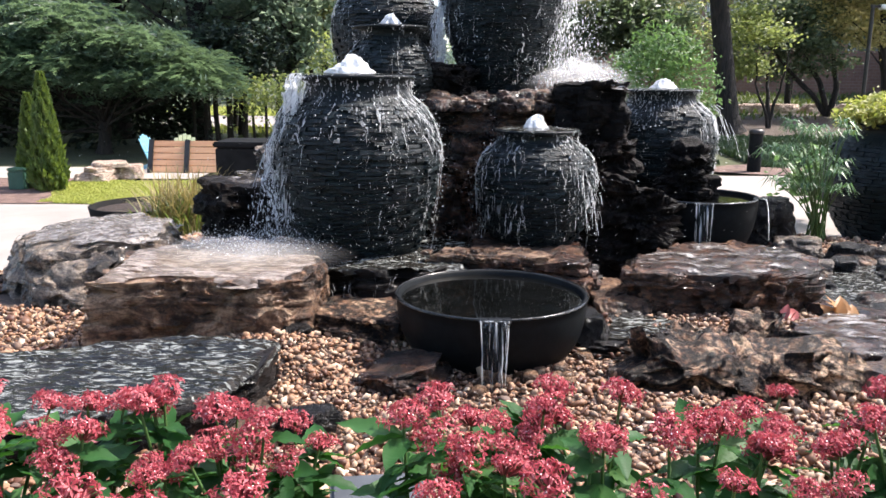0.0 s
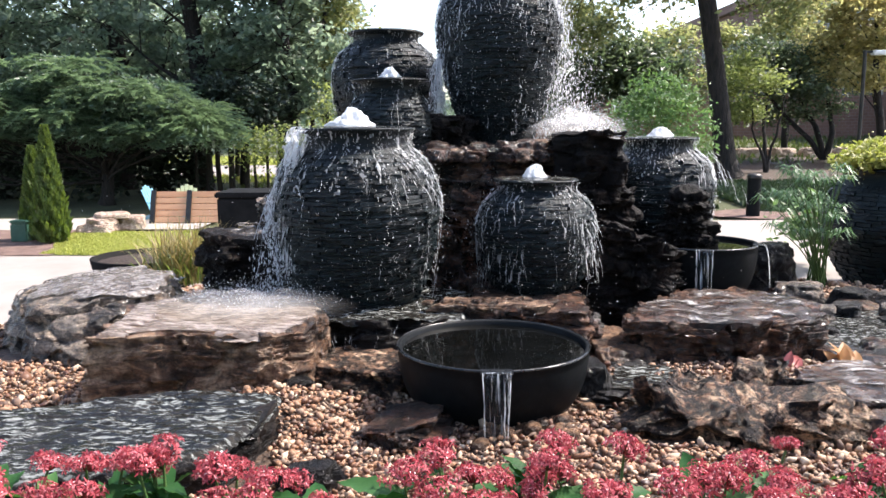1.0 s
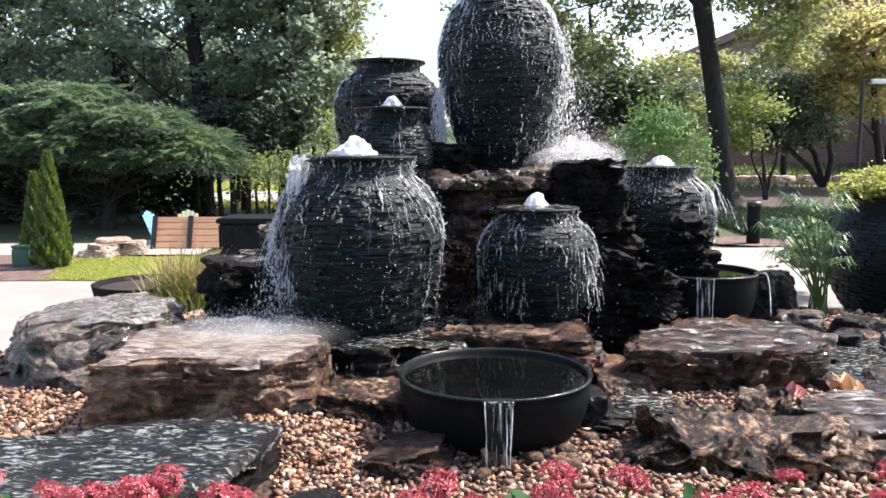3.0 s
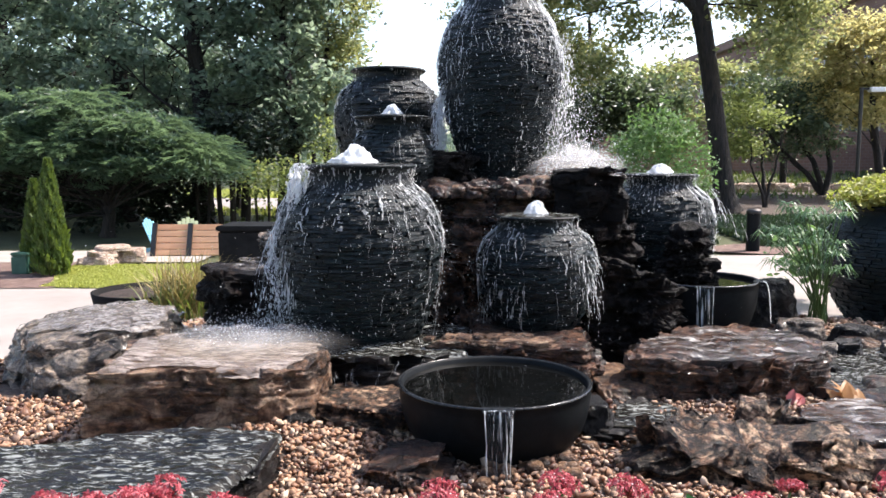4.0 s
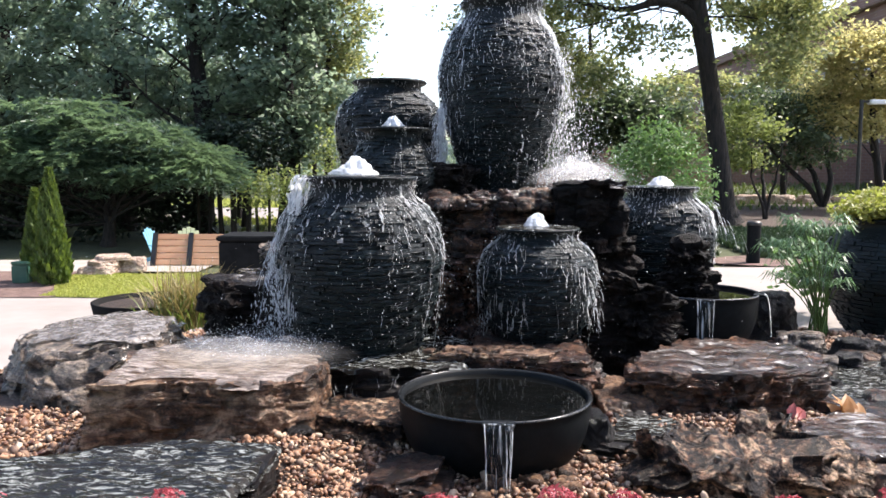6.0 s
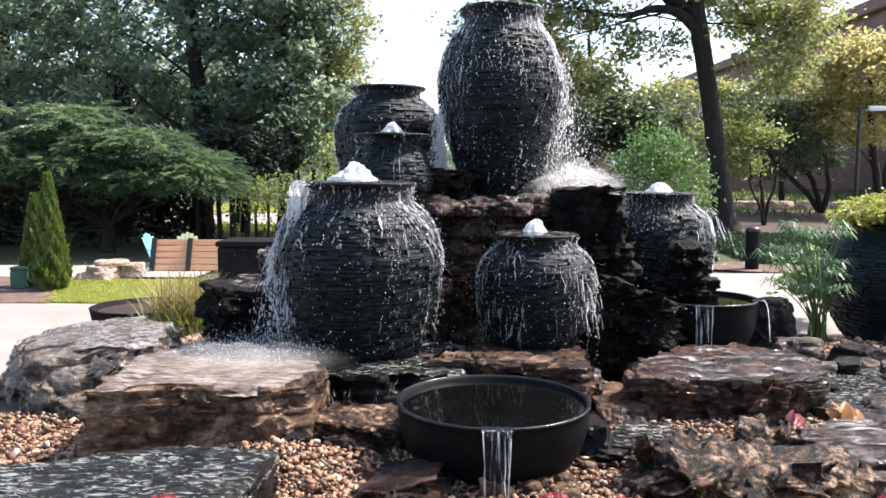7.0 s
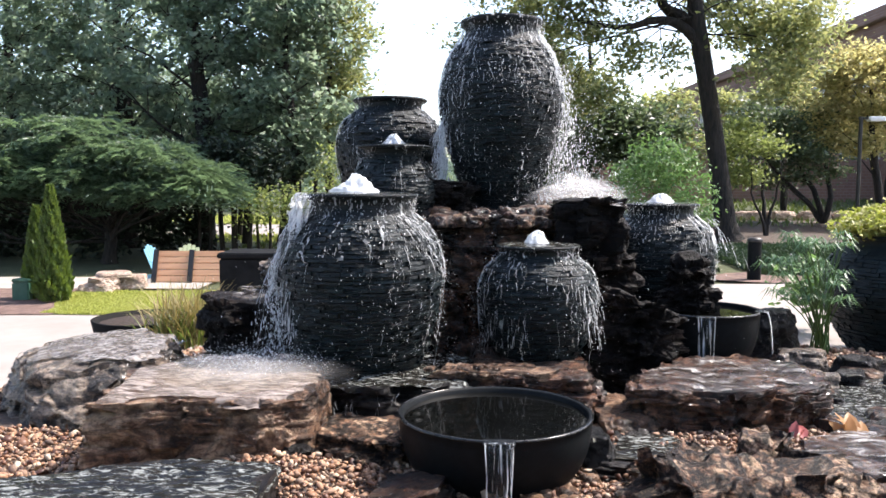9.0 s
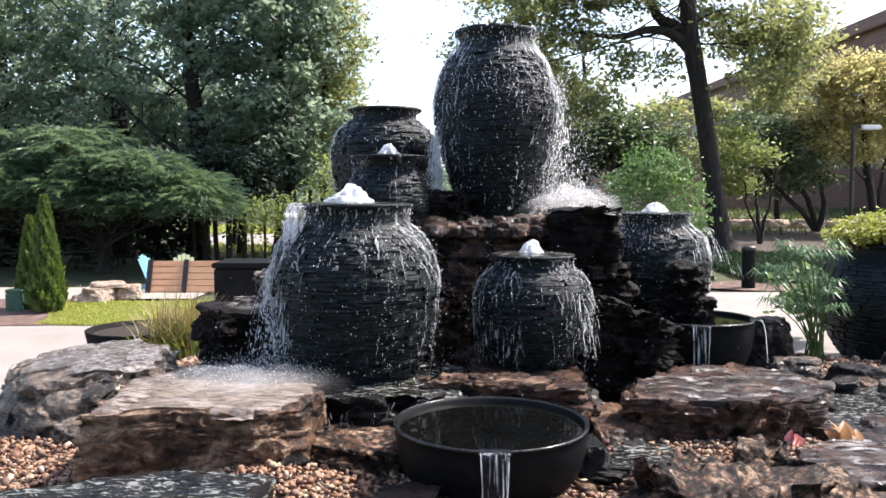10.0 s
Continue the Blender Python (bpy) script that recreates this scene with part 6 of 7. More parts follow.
def conifer(label, x, y, h, r, seed):
    g = np.random.default_rng(seed)
    base = at(x, y)
    top = thing("arborvitae", label, "conifer", Matrix.Translation(Vector(base)), "small conifers")
    v, f = tube_arrays([(0, 0, 0), (0, 0, h * 0.5), (0, 0, h * 0.92)], [0.05, 0.035, 0.01], 8)
    part("trunk", mesh_of("trunk", v, f, M_BARK), top)
    n = 9000
    u = g.random(n) ** 0.75
    a = g.uniform(0, 2 * np.pi, n)
    prof = r * np.clip(1.08 - u, 0, 1) ** 0.75 * np.minimum(1, 0.72 + u * 3)
    rr = prof * (0.86 + 0.12 * np.sin(a * 7 + u * 30) + g.normal(0, 0.07, n)) * np.where(g.random(n) < 0.25, 0.75, 1)
    p = np.stack([rr * np.cos(a), rr * np.sin(a), 0.03 + u * h * 0.97], -1)
    d = np.stack([np.cos(a) * 0.35, np.sin(a) * 0.35, np.ones(n)], -1) + g.normal(0, 0.25, (n, 3))
    d /= np.linalg.norm(d, axis=1)[:, None]
    s = np.cross(d, g.normal(0, 1, (n, 3)))
    s /= np.linalg.norm(s, axis=1)[:, None]
    L = 0.1 * g.uniform(0.6, 1.3, n)[:, None] * (1 - 0.4 * u[:, None])
    v = np.stack([p - d * L * 0.5, p + s * L * 0.22, p + d * L * 0.6, p - s * L * 0.22], 1).reshape(-1, 3)
    tagged(part("crown", mesh_of("crown", v, np.arange(n * 4).reshape(-1, 4), M_CONE, False), top), kind="stuff")


conifer("slim pointed green arborvitae beside the lawn", -6.2, 12.5, 1.86, 0.29, 95)
conifer("smaller pointed arborvitae behind the other", -6.64, 12.9, 1.52, 0.26, 96)

# the oak on the right, with its long limb
oak_trunk = [at(6.06, 17.0), (5.97, 17.0, 0.95), (5.82, 17.0, 1.9), (5.67, 17.0, 2.85), (5.47, 17.0, 4.0), (5.33, 17.0, 4.7), (5.20, 17.0, 5.6), (5.15, 17.0, 7.2), (5.6, 17.0, 9.6)]
g = np.random.default_rng(101)
oak_blobs = []
for k, (x, z, r) in enumerate([(0.9, 4.9, 0.7), (1.6, 5.6, 0.8), (2.3, 6.3, 0.9), (2.9, 5.2, 0.8), (3.3, 6.4, 1.1), (4.2, 7.2, 1.2), (2.4, 4.3, 0.6), (4.4, 6.1, 0.6), (6.4, 5.6, 0.9), (7.0, 5.0, 0.7), (6.6, 7.2, 1.2), (5.4, 8.2, 1.3), (3.1, 3.5, 0.5), (6.7, 4.3, 0.55), (1.0, 6.6, 0.9), (7.4, 4.2, 0.5), (3.8, 4.4, 0.4), (4.6, 3.9, 0.3), (4.9, 4.5, 0.3), (6.2, 4.9, 0.6), (6.9, 4.6, 0.6), (7.5, 4.9, 0.6), (6.1, 3.9, 0.45), (6.8, 3.7, 0.4), (7.6, 5.6, 0.7), (5.9, 5.6, 0.5), (1.4, 4.3, 0.6), (2.2, 3.6, 0.5), (2.9, 4.0, 0.8), (2.0, 4.9, 0.8), (3.7, 5.9, 0.8)]):
    oak_blobs.append((x, 17.0 + g.uniform(-1.4, 1.4), z, r, r, r * 0.7))
oak = tree("oak_tree", "tall oak with a dark trunk and sparse sunlit leaves", oak_trunk, [0.25, 0.22, 0.20, 0.185, 0.18, 0.185, 0.16, 0.12, 0.06], oak_blobs, 42000, 0.115, 0.62, M_OAK, 102, 0.24, 70, 0.65, thin=0.5, low=11, forks=1, bough=0.5)
v, f = join([tube_arrays(smooth_path([(5.36, 17, 4.55), (5.12, 16.95, 4.86), (4.75, 16.9, 5.08), (4.3, 16.8, 5.10), (3.85, 16.7, 4.96), (3.45, 16.7, 4.95), (2.7, 16.6, 5.05)], 18), np.linspace(0.13, 0.03, 18), 8),
             tube_arrays(smooth_path([(5.3, 17, 4.9), (4.95, 17.1, 5.25), (4.6, 17.2, 5.5), (4.3, 17.2, 6.4)], 10), np.linspace(0.15, 0.08, 10), 8)])
ob = part("limb", mesh_of("limb", v, f, M_BARK), oak, "long dark limb")
ob.matrix_basis = Matrix.Translation(-Vector(oak_trunk[0]))

tree("birch_like_tree", "leafy tree behind the tall urn, dark inside", [at(4.0, 22.5), (4.0, 22.5, 2), (4.1, 22.5, 4), (4.0, 22.5, 5.5)], [0.14, 0.12, 0.09, 0.04], [(3.2, 22.5, 2.6, 1.1, 1, 0.9), (4.2, 22.3, 3.4, 1.2, 1, 0.9), (3.2, 22.5, 4.2, 1.1, 1, 0.8), (5.2, 22.3, 2.8, 1.0, 1, 0.9), (6.0, 22.0, 3.2, 0.8, 0.8, 0.7), (2.3, 22.5, 5.3, 0.8, 0.8, 0.7)], 12000, 0.17, 0.6, M_DEEP, 112, 0.28, 30, bough=0.5)
tree("small_tree", "small tree with yellow green leaves behind the oak", [at(6.4, 23.5), (6.4, 23.5, 2), (6.3, 23.5, 3), (6.2, 23.5, 4.2)], [0.1, 0.08, 0.06, 0.03], [(5.6, 23.5, 2.7, 0.7, 0.7, 0.5), (6.3, 23.3, 3.3, 0.8, 0.8, 0.5), (7.0, 23.5, 2.7, 0.7, 0.7, 0.5), (5.7, 23.5, 3.9, 0.7, 0.7, 0.45), (6.8, 23.5, 4.1, 0.7, 0.7, 0.45), (6.2, 23.4, 2.0, 0.7, 0.6, 0.4)], 5000, 0.15, 0.6, M_OAK, 116, 0.25, 25, bough=0.5)
tree("lime_shrub", "bright green feathery shrub behind the wide urn", [at(3.2, 12.0), (3.2, 12, 0.8), (3.2, 12, 1.4)], [0.05, 0.04, 0.02], [(2.9, 12, 1.75, 0.42, 0.4, 0.35), (3.45, 12, 1.75, 0.42, 0.4, 0.4), (3.2, 12, 2.1, 0.38, 0.35, 0.3), (2.75, 12, 1.4, 0.35, 0.35, 0.3), (3.7, 12, 1.4, 0.35, 0.35, 0.35), (2.85, 12, 2.2, 0.1, 0.1, 0.22), (3.3, 12, 2.3, 0.1, 0.1, 0.22), (3.6, 12, 2.05, 0.1, 0.1, 0.24)], 4800, 0.085, 0.34, M_LIME, 115, 0.1, 14, 0.6, category="shrub")
def crabapple(label, x, y, stems, blobs, n, material, seed, leaf=0.115):
    """A small crooked tree of several stems from one foot."""
    b = at(x, y)
    top = thing("crabapple_tree", label, "tree", Matrix.Translation(Vector(b)), "crabapple trees")
    g = np.random.default_rng(seed)
    for dx, dz, r in stems:
        p = smooth_path([(0, 0, 0), (dx * 0.25, g.normal(0, 0.1), dz * 0.3), (dx * 0.7, g.normal(0, 0.15), dz * 0.62), (dx, g.normal(0, 0.2), dz)], 14)
        p[1:] += np.cumsum(g.normal(0, 0.014, (13, 3)), 0)
        v, f = tube_arrays(p, np.linspace(r, r * 0.3, 14), 8)
        part("stem", mesh_of("stem", v, f, M_BARK), top, "crooked dark stem")
    p, c = crown_points(blobs, n, 0.2, 22, seed + 1, 0.55, 0.6)
    v, f = leaf_cards(p, None, leaf, 0.62, seed + 2)
    tagged(part("crown", mesh_of("crown", v - np.array(b), f, material, False), top), kind="stuff")


g = np.random.default_rng(128)
crabapple("dark green crabapple with several crooked stems", 9.95, 21.0, [(-1.9, 2.0, 0.08), (-0.9, 2.5, 0.09), (0.1, 2.6, 0.09), (-1.3, 1.4, 0.05)], [(x, 21.0 + g.uniform(-0.6, 0.6), z, r, r, r * 0.62) for x, z, r in [(7.7, 3.1, 0.5), (8.3, 2.6, 0.6), (8.2, 3.5, 0.55), (8.9, 3.2, 0.65), (9.2, 2.5, 0.6), (9.6, 3.5, 0.5), (9.9, 2.8, 0.6), (8.7, 2.0, 0.5), (9.4, 1.9, 0.45), (10.1, 2.1, 0.4), (8.0, 2.0, 0.4), (7.4, 2.5, 0.35)]], 9500, M_DEEP, 129)
crabapple("slim yellowing crabapple beside the oak", 7.25, 18.0, [(-0.1, 1.9, 0.06), (0.35, 1.7, 0.045), (-0.55, 1.5, 0.04)], [(x, 18.0 + g.uniform(-0.5, 0.5), z, r, r, r * 0.6) for x, z, r in [(6.35, 2.5, 0.32), (6.7, 2.75, 0.34), (7.05, 2.5, 0.32), (6.5, 2.0, 0.32), (6.95, 1.9, 0.28), (6.5, 3.0, 0.3)]], 3000, M_BUSH, 131, 0.1)
crabapple("bright yellow green crabapple behind the dark one", 10.4, 24.5, [(-0.5, 3.2, 0.1), (0.4, 3.4, 0.08)], [(x, 24.5 + g.uniform(-0.6, 0.6), z, r, r, r * 0.6) for x, z, r in [(9.2, 4.0, 0.6), (9.9, 4.5, 0.65), (10.6, 4.8, 0.65), (11.2, 4.2, 0.6), (9.9, 3.5, 0.6), (10.7, 3.7, 0.6), (8.6, 3.4, 0.5), (8.4, 4.2, 0.5)]], 7000, M_OAK, 133, 0.14)
crabapple("yellowing crabapple by the brick wall", 13.2, 24.0, [(-0.7, 2.6, 0.09), (0.4, 2.8, 0.08)], [(x, 24.0 + g.uniform(-0.6, 0.6), z, r, r, r * 0.6) for x, z, r in [(11.9, 3.4, 0.6), (12.5, 3.9, 0.65), (13.3, 4.1, 0.65), (12.3, 2.8, 0.5), (13.2, 3.2, 0.6), (14.0, 3.6, 0.6)]], 6000, M_YELLOW, 135, 0.13)

tree("crabapple_tree", "taller yellow-leaved crabapple before the building", [at(11.2, 20.5), (11.1, 20.5, 1.6), (10.9, 20.5, 2.8), (10.8, 20.5, 4.2)], [0.12, 0.1, 0.08, 0.04], [(9.6, 20.6, 3.6, 0.6, 0.6, 0.4), (10.2, 20.3, 4.3, 0.75, 0.6, 0.45), (11.0, 20.6, 4.8, 0.8, 0.7, 0.45), (11.7, 20.4, 4.3, 0.7, 0.7, 0.45), (10.6, 20.5, 3.6, 0.6, 0.6, 0.35), (11.4, 20.7, 3.5, 0.6, 0.6, 0.35), (9.9, 20.4, 2.9, 0.5, 0.5, 0.3), (11.9, 20.4, 4.9, 0.5, 0.6, 0.3), (10.1, 20.4, 4.9, 0.5, 0.6, 0.35), (9.6, 20.3, 4.4, 0.5, 0.5, 0.35), (10.7, 20.2, 2.8, 0.4, 0.4, 0.28)], 13500, 0.115, 0.62, M_YELLOW, 137, 0.2, 22, 0.55, group="crabapple trees")
tree("slender_tree", "slender tree with sunlit leaves at the wood's edge", [at(-3.35, 23.0), (-3.3, 23, 2.5), (-3.3, 23, 5.0), (-3.2, 23, 8.0)], [0.12, 0.1, 0.07, 0.03], [(-3.0, 23, 5.2, 0.8, 0.8, 0.6), (-2.75, 23, 6.2, 0.75, 0.8, 0.6), (-3.2, 23, 6.9, 0.9, 0.9, 0.6), (-2.9, 23, 4.4, 0.6, 0.7, 0.5), (-3.3, 23, 7.9, 0.9, 0.9, 0.7), (-3.1, 23, 3.4, 0.5, 0.6, 0.5)], 6000, 0.14, 0.6, M_OAK, 141, 0.24, 24, 0.6)

# ---- the building and what stands before it ----
def brick_material(name, turn):
    """Brown brick laid in courses on an upright wall; turn: the wall's direction in plan."""
    k = Mat(name, 0.85)
    br = k.t.nodes.new("ShaderNodeTexBrick")
    mp = k.t.nodes.new("ShaderNodeMapping")
    mp.inputs["Rotation"].default_value = (radians(90), 0, radians(turn))
    k.link(k.co, mp.inputs["Vector"])
    k.link(mp.outputs[0], br.inputs["Vector"])
    br.inputs["Scale"].default_value = 2.2
    br.inputs["Color1"].default_value = (0.20, 0.10, 0.075, 1)
    br.inputs["Color2"].default_value = (0.27, 0.15, 0.11, 1)
    br.inputs["Mortar"].default_value = (0.3, 0.24, 0.2, 1)
    k.color(k.mix(0.45, br.outputs["Color"], k.ramp(k.noise(1.2, 5), [(0.3, (0.14, 0.075, 0.055)), (0.7, (0.3, 0.18, 0.14))])))
    return k.m


M_BRICK = brick_material("brown_brick", 0)
M_BRICK_SIDE = brick_material("brown_brick_side", 90)
k = Mat("window_glass", 0.05)
k.color(k.ramp(k.noise(1.0), [(0.3, (0.06, 0.07, 0.08)), (0.7, (0.12, 0.14, 0.16))]))
M_GLASS = k.m
k = Mat("pale_frame", 0.6)
k.color(k.ramp(k.noise(4), [(0.3, (0.5, 0.48, 0.45)), (0.7, (0.6, 0.58, 0.55))]))
M_FRAME = k.m
k = Mat("painted_metal", 0.4, 0.6)
k.color(k.ramp(k.noise(9), [(0.3, (0.03, 0.028, 0.026)), (0.7, (0.06, 0.055, 0.05))]))
M_METAL = k.m
k = Mat("lamp_lens", 0.3)
k.color(k.ramp(k.noise(9), [(0.3, (0.75, 0.75, 0.73)), (0.7, (0.85, 0.85, 0.83))]))
M_LENS = k.m

bld = thing("building", "long brown brick building behind the trees", "building", pose(17.2, 25, 0.6))
part("wall", box("wall", 14, 55, 7.6, M_BRICK_SIDE, 0.02), bld, at=pose(7, 27.5, 0))
part("roof", box("roof", 14.6, 55.6, 0.5, M_BRICK, 0.03), bld, "brown roof edge", at=pose(7, 27.5, 7.604))
win = None
for row in range(2):
    for col in range(11):
        if win is None:
            win = thing("window", "", "")
            win.parent = bld
            part("pane", box("pane", 0.05, 3.0, 1.3, M_GLASS, 0.005), win)
            for y in (-1.5, 0, 1.5):
                part("frame", box("frame", 0.09, 0.12, 1.36, M_FRAME, 0.01), win, at=pose(-0.01, y, -0.03))
            part("sill", box("sill", 0.16, 3.3, 0.1, M_FRAME, 0.01), win, at=pose(-0.03, 0, -0.12))
            win.matrix_basis = pose(-0.03, 3.5, 1.6 + 3.6 * row)
        else:
            copy_thing(win, pose(-0.03, 3.5 + 4.8 * col, 1.6 + 3.6 * row))
thing("wall_low_brick", "long low brown brick wall beyond the lawn", "wall", pose(14.5, 30, 0.6), kind="structure", me=box("wall_low_brick", 24, 0.4, 2.1, M_BRICK, 0.02))
for k in range(7):
    x = 8.4 + k * 0.95
    rock("edging_stone", "tan block of a low garden wall", (x, 22.2 + 0.1 * (k % 2), float(lie(x, 22.2)) - 0.03), (0.92, 0.4, 0.26), 2 * (k % 3), 400 + k, M_DRY, group="low garden wall", rough=0.05, n=10, square=8)

pole = thing("street_lamp", "thin dark lamp post with a pale flat head", "lamp", pose(*at(9.03, 17.5)))
v, f = tube_arrays([(0, 0, 0), (0, 0, 1.4), (0, 0, 2.66)], [0.045, 0.042, 0.04], 12)
part("pole", mesh_of("pole", v, f, M_METAL), pole)
part("arm", box("arm", 0.5, 0.06, 0.05, M_METAL, 0.01), pole, at=pose(0.2, 0, 2.6))
part("head", box("head", 0.42, 0.2, 0.1, M_LENS, 0.02), pole, "pale lamp head", at=pose(0.36, 0, 2.56))
wl = thing("wall_lamp", "small white lamp fixed to the brick wall", "lamp", pose(17.2, 33.6, 5.4))
part("housing", box("housing", 0.22, 0.3, 0.28, M_LENS, 0.03), wl, at=pose(-0.13, 0, 0))
part("bracket", box("bracket", 0.1, 0.12, 0.12, M_METAL, 0.01), wl, at=pose(-0.02, 0, -0.08))
bol = thing("bollard", "short dark bollard on the path", "bollard", pose(*at(4.67, 12.0)))
v, f = tube_arrays([(0, 0, 0), (0, 0, 0.3), (0, 0, 0.58)], [0.1, 0.1, 0.1], 16)
part("post", mesh_of("post", v, f, M_RESIN), bol)
part("cap", lathe("cap", [(0.11, 0.58), (0.115, 0.61), (0.09, 0.64), (0.001, 0.65)], M_METAL, 20), bol)

# ---- the sitting place on the left ----
def paint(name, a, b, rough=0.5):
    k = Mat(name, rough)
    k.color(k.ramp(k.noise(7, 5), [(0.3, a), (0.7, b)]))
    return k.m


M_BLUE = paint("turquoise_paint", (0.10, 0.30, 0.42), (0.2, 0.42, 0.54))
M_GREEN = paint("lime_paint", (0.42, 0.46, 0.26), (0.52, 0.56, 0.33))
k = Mat("orange_cedar", 0.6)
k.color(k.mix(0.25, k.ramp(k.noise(3, 5, 0.6, k.mapped((0.6, 6, 8))), [(0.3, (0.58, 0.27, 0.13)), (0.7, (0.74, 0.4, 0.21))]), k.ramp(k.chance(), [(0, (0.45, 0.24, 0.14)), (1, (0.68, 0.44, 0.28))])))
M_CEDAR = k.m
M_UTIL = paint("utility_green", (0.03, 0.09, 0.06), (0.05, 0.13, 0.09))
M_PLANTER = paint("charcoal_fibre", (0.006, 0.0065, 0.007), (0.014, 0.0145, 0.015), 0.8)
M_PLANTER.node_tree.nodes["Principled BSDF"].inputs["Specular IOR Level"].default_value = 0.1


def adirondack(label, x, y, turn, material):
    top = thing("adirondack_chair", label, "chair", pose(x, y, float(lie(x, y)) - 0.02, 0, 0, turn), "garden chairs")
    top.scale = (0.74, 0.74, 0.68)
    slat = None
    for q in range(5):
        h = (0.70, 0.78, 0.82, 0.78, 0.70)[q]
        part("back_slat", box("back_slat", 0.1, 0.02, h, material), top, at=pose(-0.22 + 0.11 * q, 0.28, 0.26, -22))
    for q in range(5):
        part("seat_slat", box("seat_slat", 0.54, 0.09, 0.02, material), top, at=pose(0, -0.24 + 0.105 * q, 0.36 - 0.022 * q, -10))
    for s in (-1, 1):
        part("arm", box("arm", 0.13, 0.72, 0.022, material), top, at=pose(0.33 * s, -0.05, 0.54))
        part("front_leg", box("front_leg", 0.09, 0.03, 0.54, material), top, at=pose(0.3 * s, -0.34, 0))
        part("back_leg", box("back_leg", 0.03, 0.95, 0.11, material), top, at=pose(0.27 * s, 0.08, 0.14, -14))


adirondack("turquoise garden chair turned to the side", -5.5, 15.7, 78, M_BLUE)
adirondack("lime green garden chair behind the bench", -5.09, 15.6, 10, M_GREEN)
bench = thing("bench", "orange wooden slatted bench wall", "bench", pose(-4.86, 15.0, float(lie(-4.86, 15.0)), -20))
for q in range(5):
    part("plank", box("plank", 1.36, 0.04, 0.113, M_CEDAR), bench, at=pose(0, 0, 0.02 + 0.124 * q))
for x in (-0.62, 0.0, 0.62):
    part("post", box("post", 0.07, 0.06, 0.6, M_CEDAR), bench, at=pose(x, 0.052, 0))
for x in (-0.66, 0.02):
    part("front_post", box("front_post", 0.09, 0.05, 0.66, M_METAL), bench, "dark post", at=pose(x, -0.05, -0.02))
pl = thing("square_planter", "dark charcoal square planter", "planter", pose(-2.62, 11.0, float(lie(-2.72, 11.0))))
part("body", box("body", 0.82, 0.8, 0.86, M_PLANTER, 0.02), pl)
part("lip", box("lip", 0.87, 0.85, 0.07, M_PLANTER, 0.015), pl, at=pose(0, 0, 0.862))
ub = thing("utility_box", "small green utility box", "box", pose(-6.77, 12.7, float(lie(-6.77, 12.7))))
part("body", box("body", 0.27, 0.27, 0.3, M_UTIL, 0.02), ub)
part("cover", box("cover", 0.29, 0.29, 0.05, M_UTIL, 0.02), ub, at=pose(0, 0, 0.302))
for k, (x, y, z, sx, sz) in enumerate([(-6.02, 13.8, 0.0, 0.62, 0.15), (-5.98, 13.85, 0.13, 0.5, 0.12), (-5.62, 14.2, 0.0, 0.5, 0.26), (-5.85, 14.0, 0.22, 0.6, 0.1)]):
    rock("stacked_stone", "dry pinkish flat stone in a small pile", (x, y, float(lie(x, y)) + z), (sx, 0.5, sz), 10 * k, 420 + k, M_DRY, group="pile of flat stones", rough=0.07, n=20, layers=1, square=9, cuts=10, rugged=0.4)

# ---- plants round the fountain ----
def arching(name, x, y, z, n, h, reach, w, material, seed, spread=0.1):
    """A tuft of arching blades."""
    g = np.random.default_rng(seed)
    vs, fs, k = [], [], 0
    for q in range(n):
        a = g.uniform(0, 6.283)
        hh, rr = h * g.uniform(0.55, 1.1), reach * g.uniform(0.2, 1.0)
        b = np.array([g.normal(0, spread), g.normal(0, spread), 0])
        t = np.linspace(0, 1, 6)
        p = b + np.stack([np.cos(a) * rr * t ** 1.8, np.sin(a) * rr * t ** 1.8, hh * (t - 0.25 * t ** 3 * rr / reach)], -1)
        s = np.array([-math.sin(a), math.cos(a), 0]) * w * g.uniform(0.6, 1.2)
        ww = np.sin(np.linspace(0.5, 3.1, 6))[:, None]
        v = np.concatenate([p - s * ww, p + s * ww])
        vs.append(v)
        i = np.arange(5)
        fs.append(np.stack([i, i + 1, i + 7, i + 6], -1) + k)
        k += 12
    return mesh_of(name, np.concatenate(vs), np.concatenate(fs), material)


gt = thing("ornamental_grass", "pale ornamental grass with seed heads in the planter bowl", "grass plant", pose(-2.08, 6.3, 0.40))
part("blades", arching("blades", 0, 0, 0, 380, 0.56, 0.52, 0.0052, M_REED, 501, 0.11), gt)
part("green_blades", arching("green_blades", 0, 0, 0, 240, 0.36, 0.30, 0.007, M_CONE, 502, 0.13), gt)

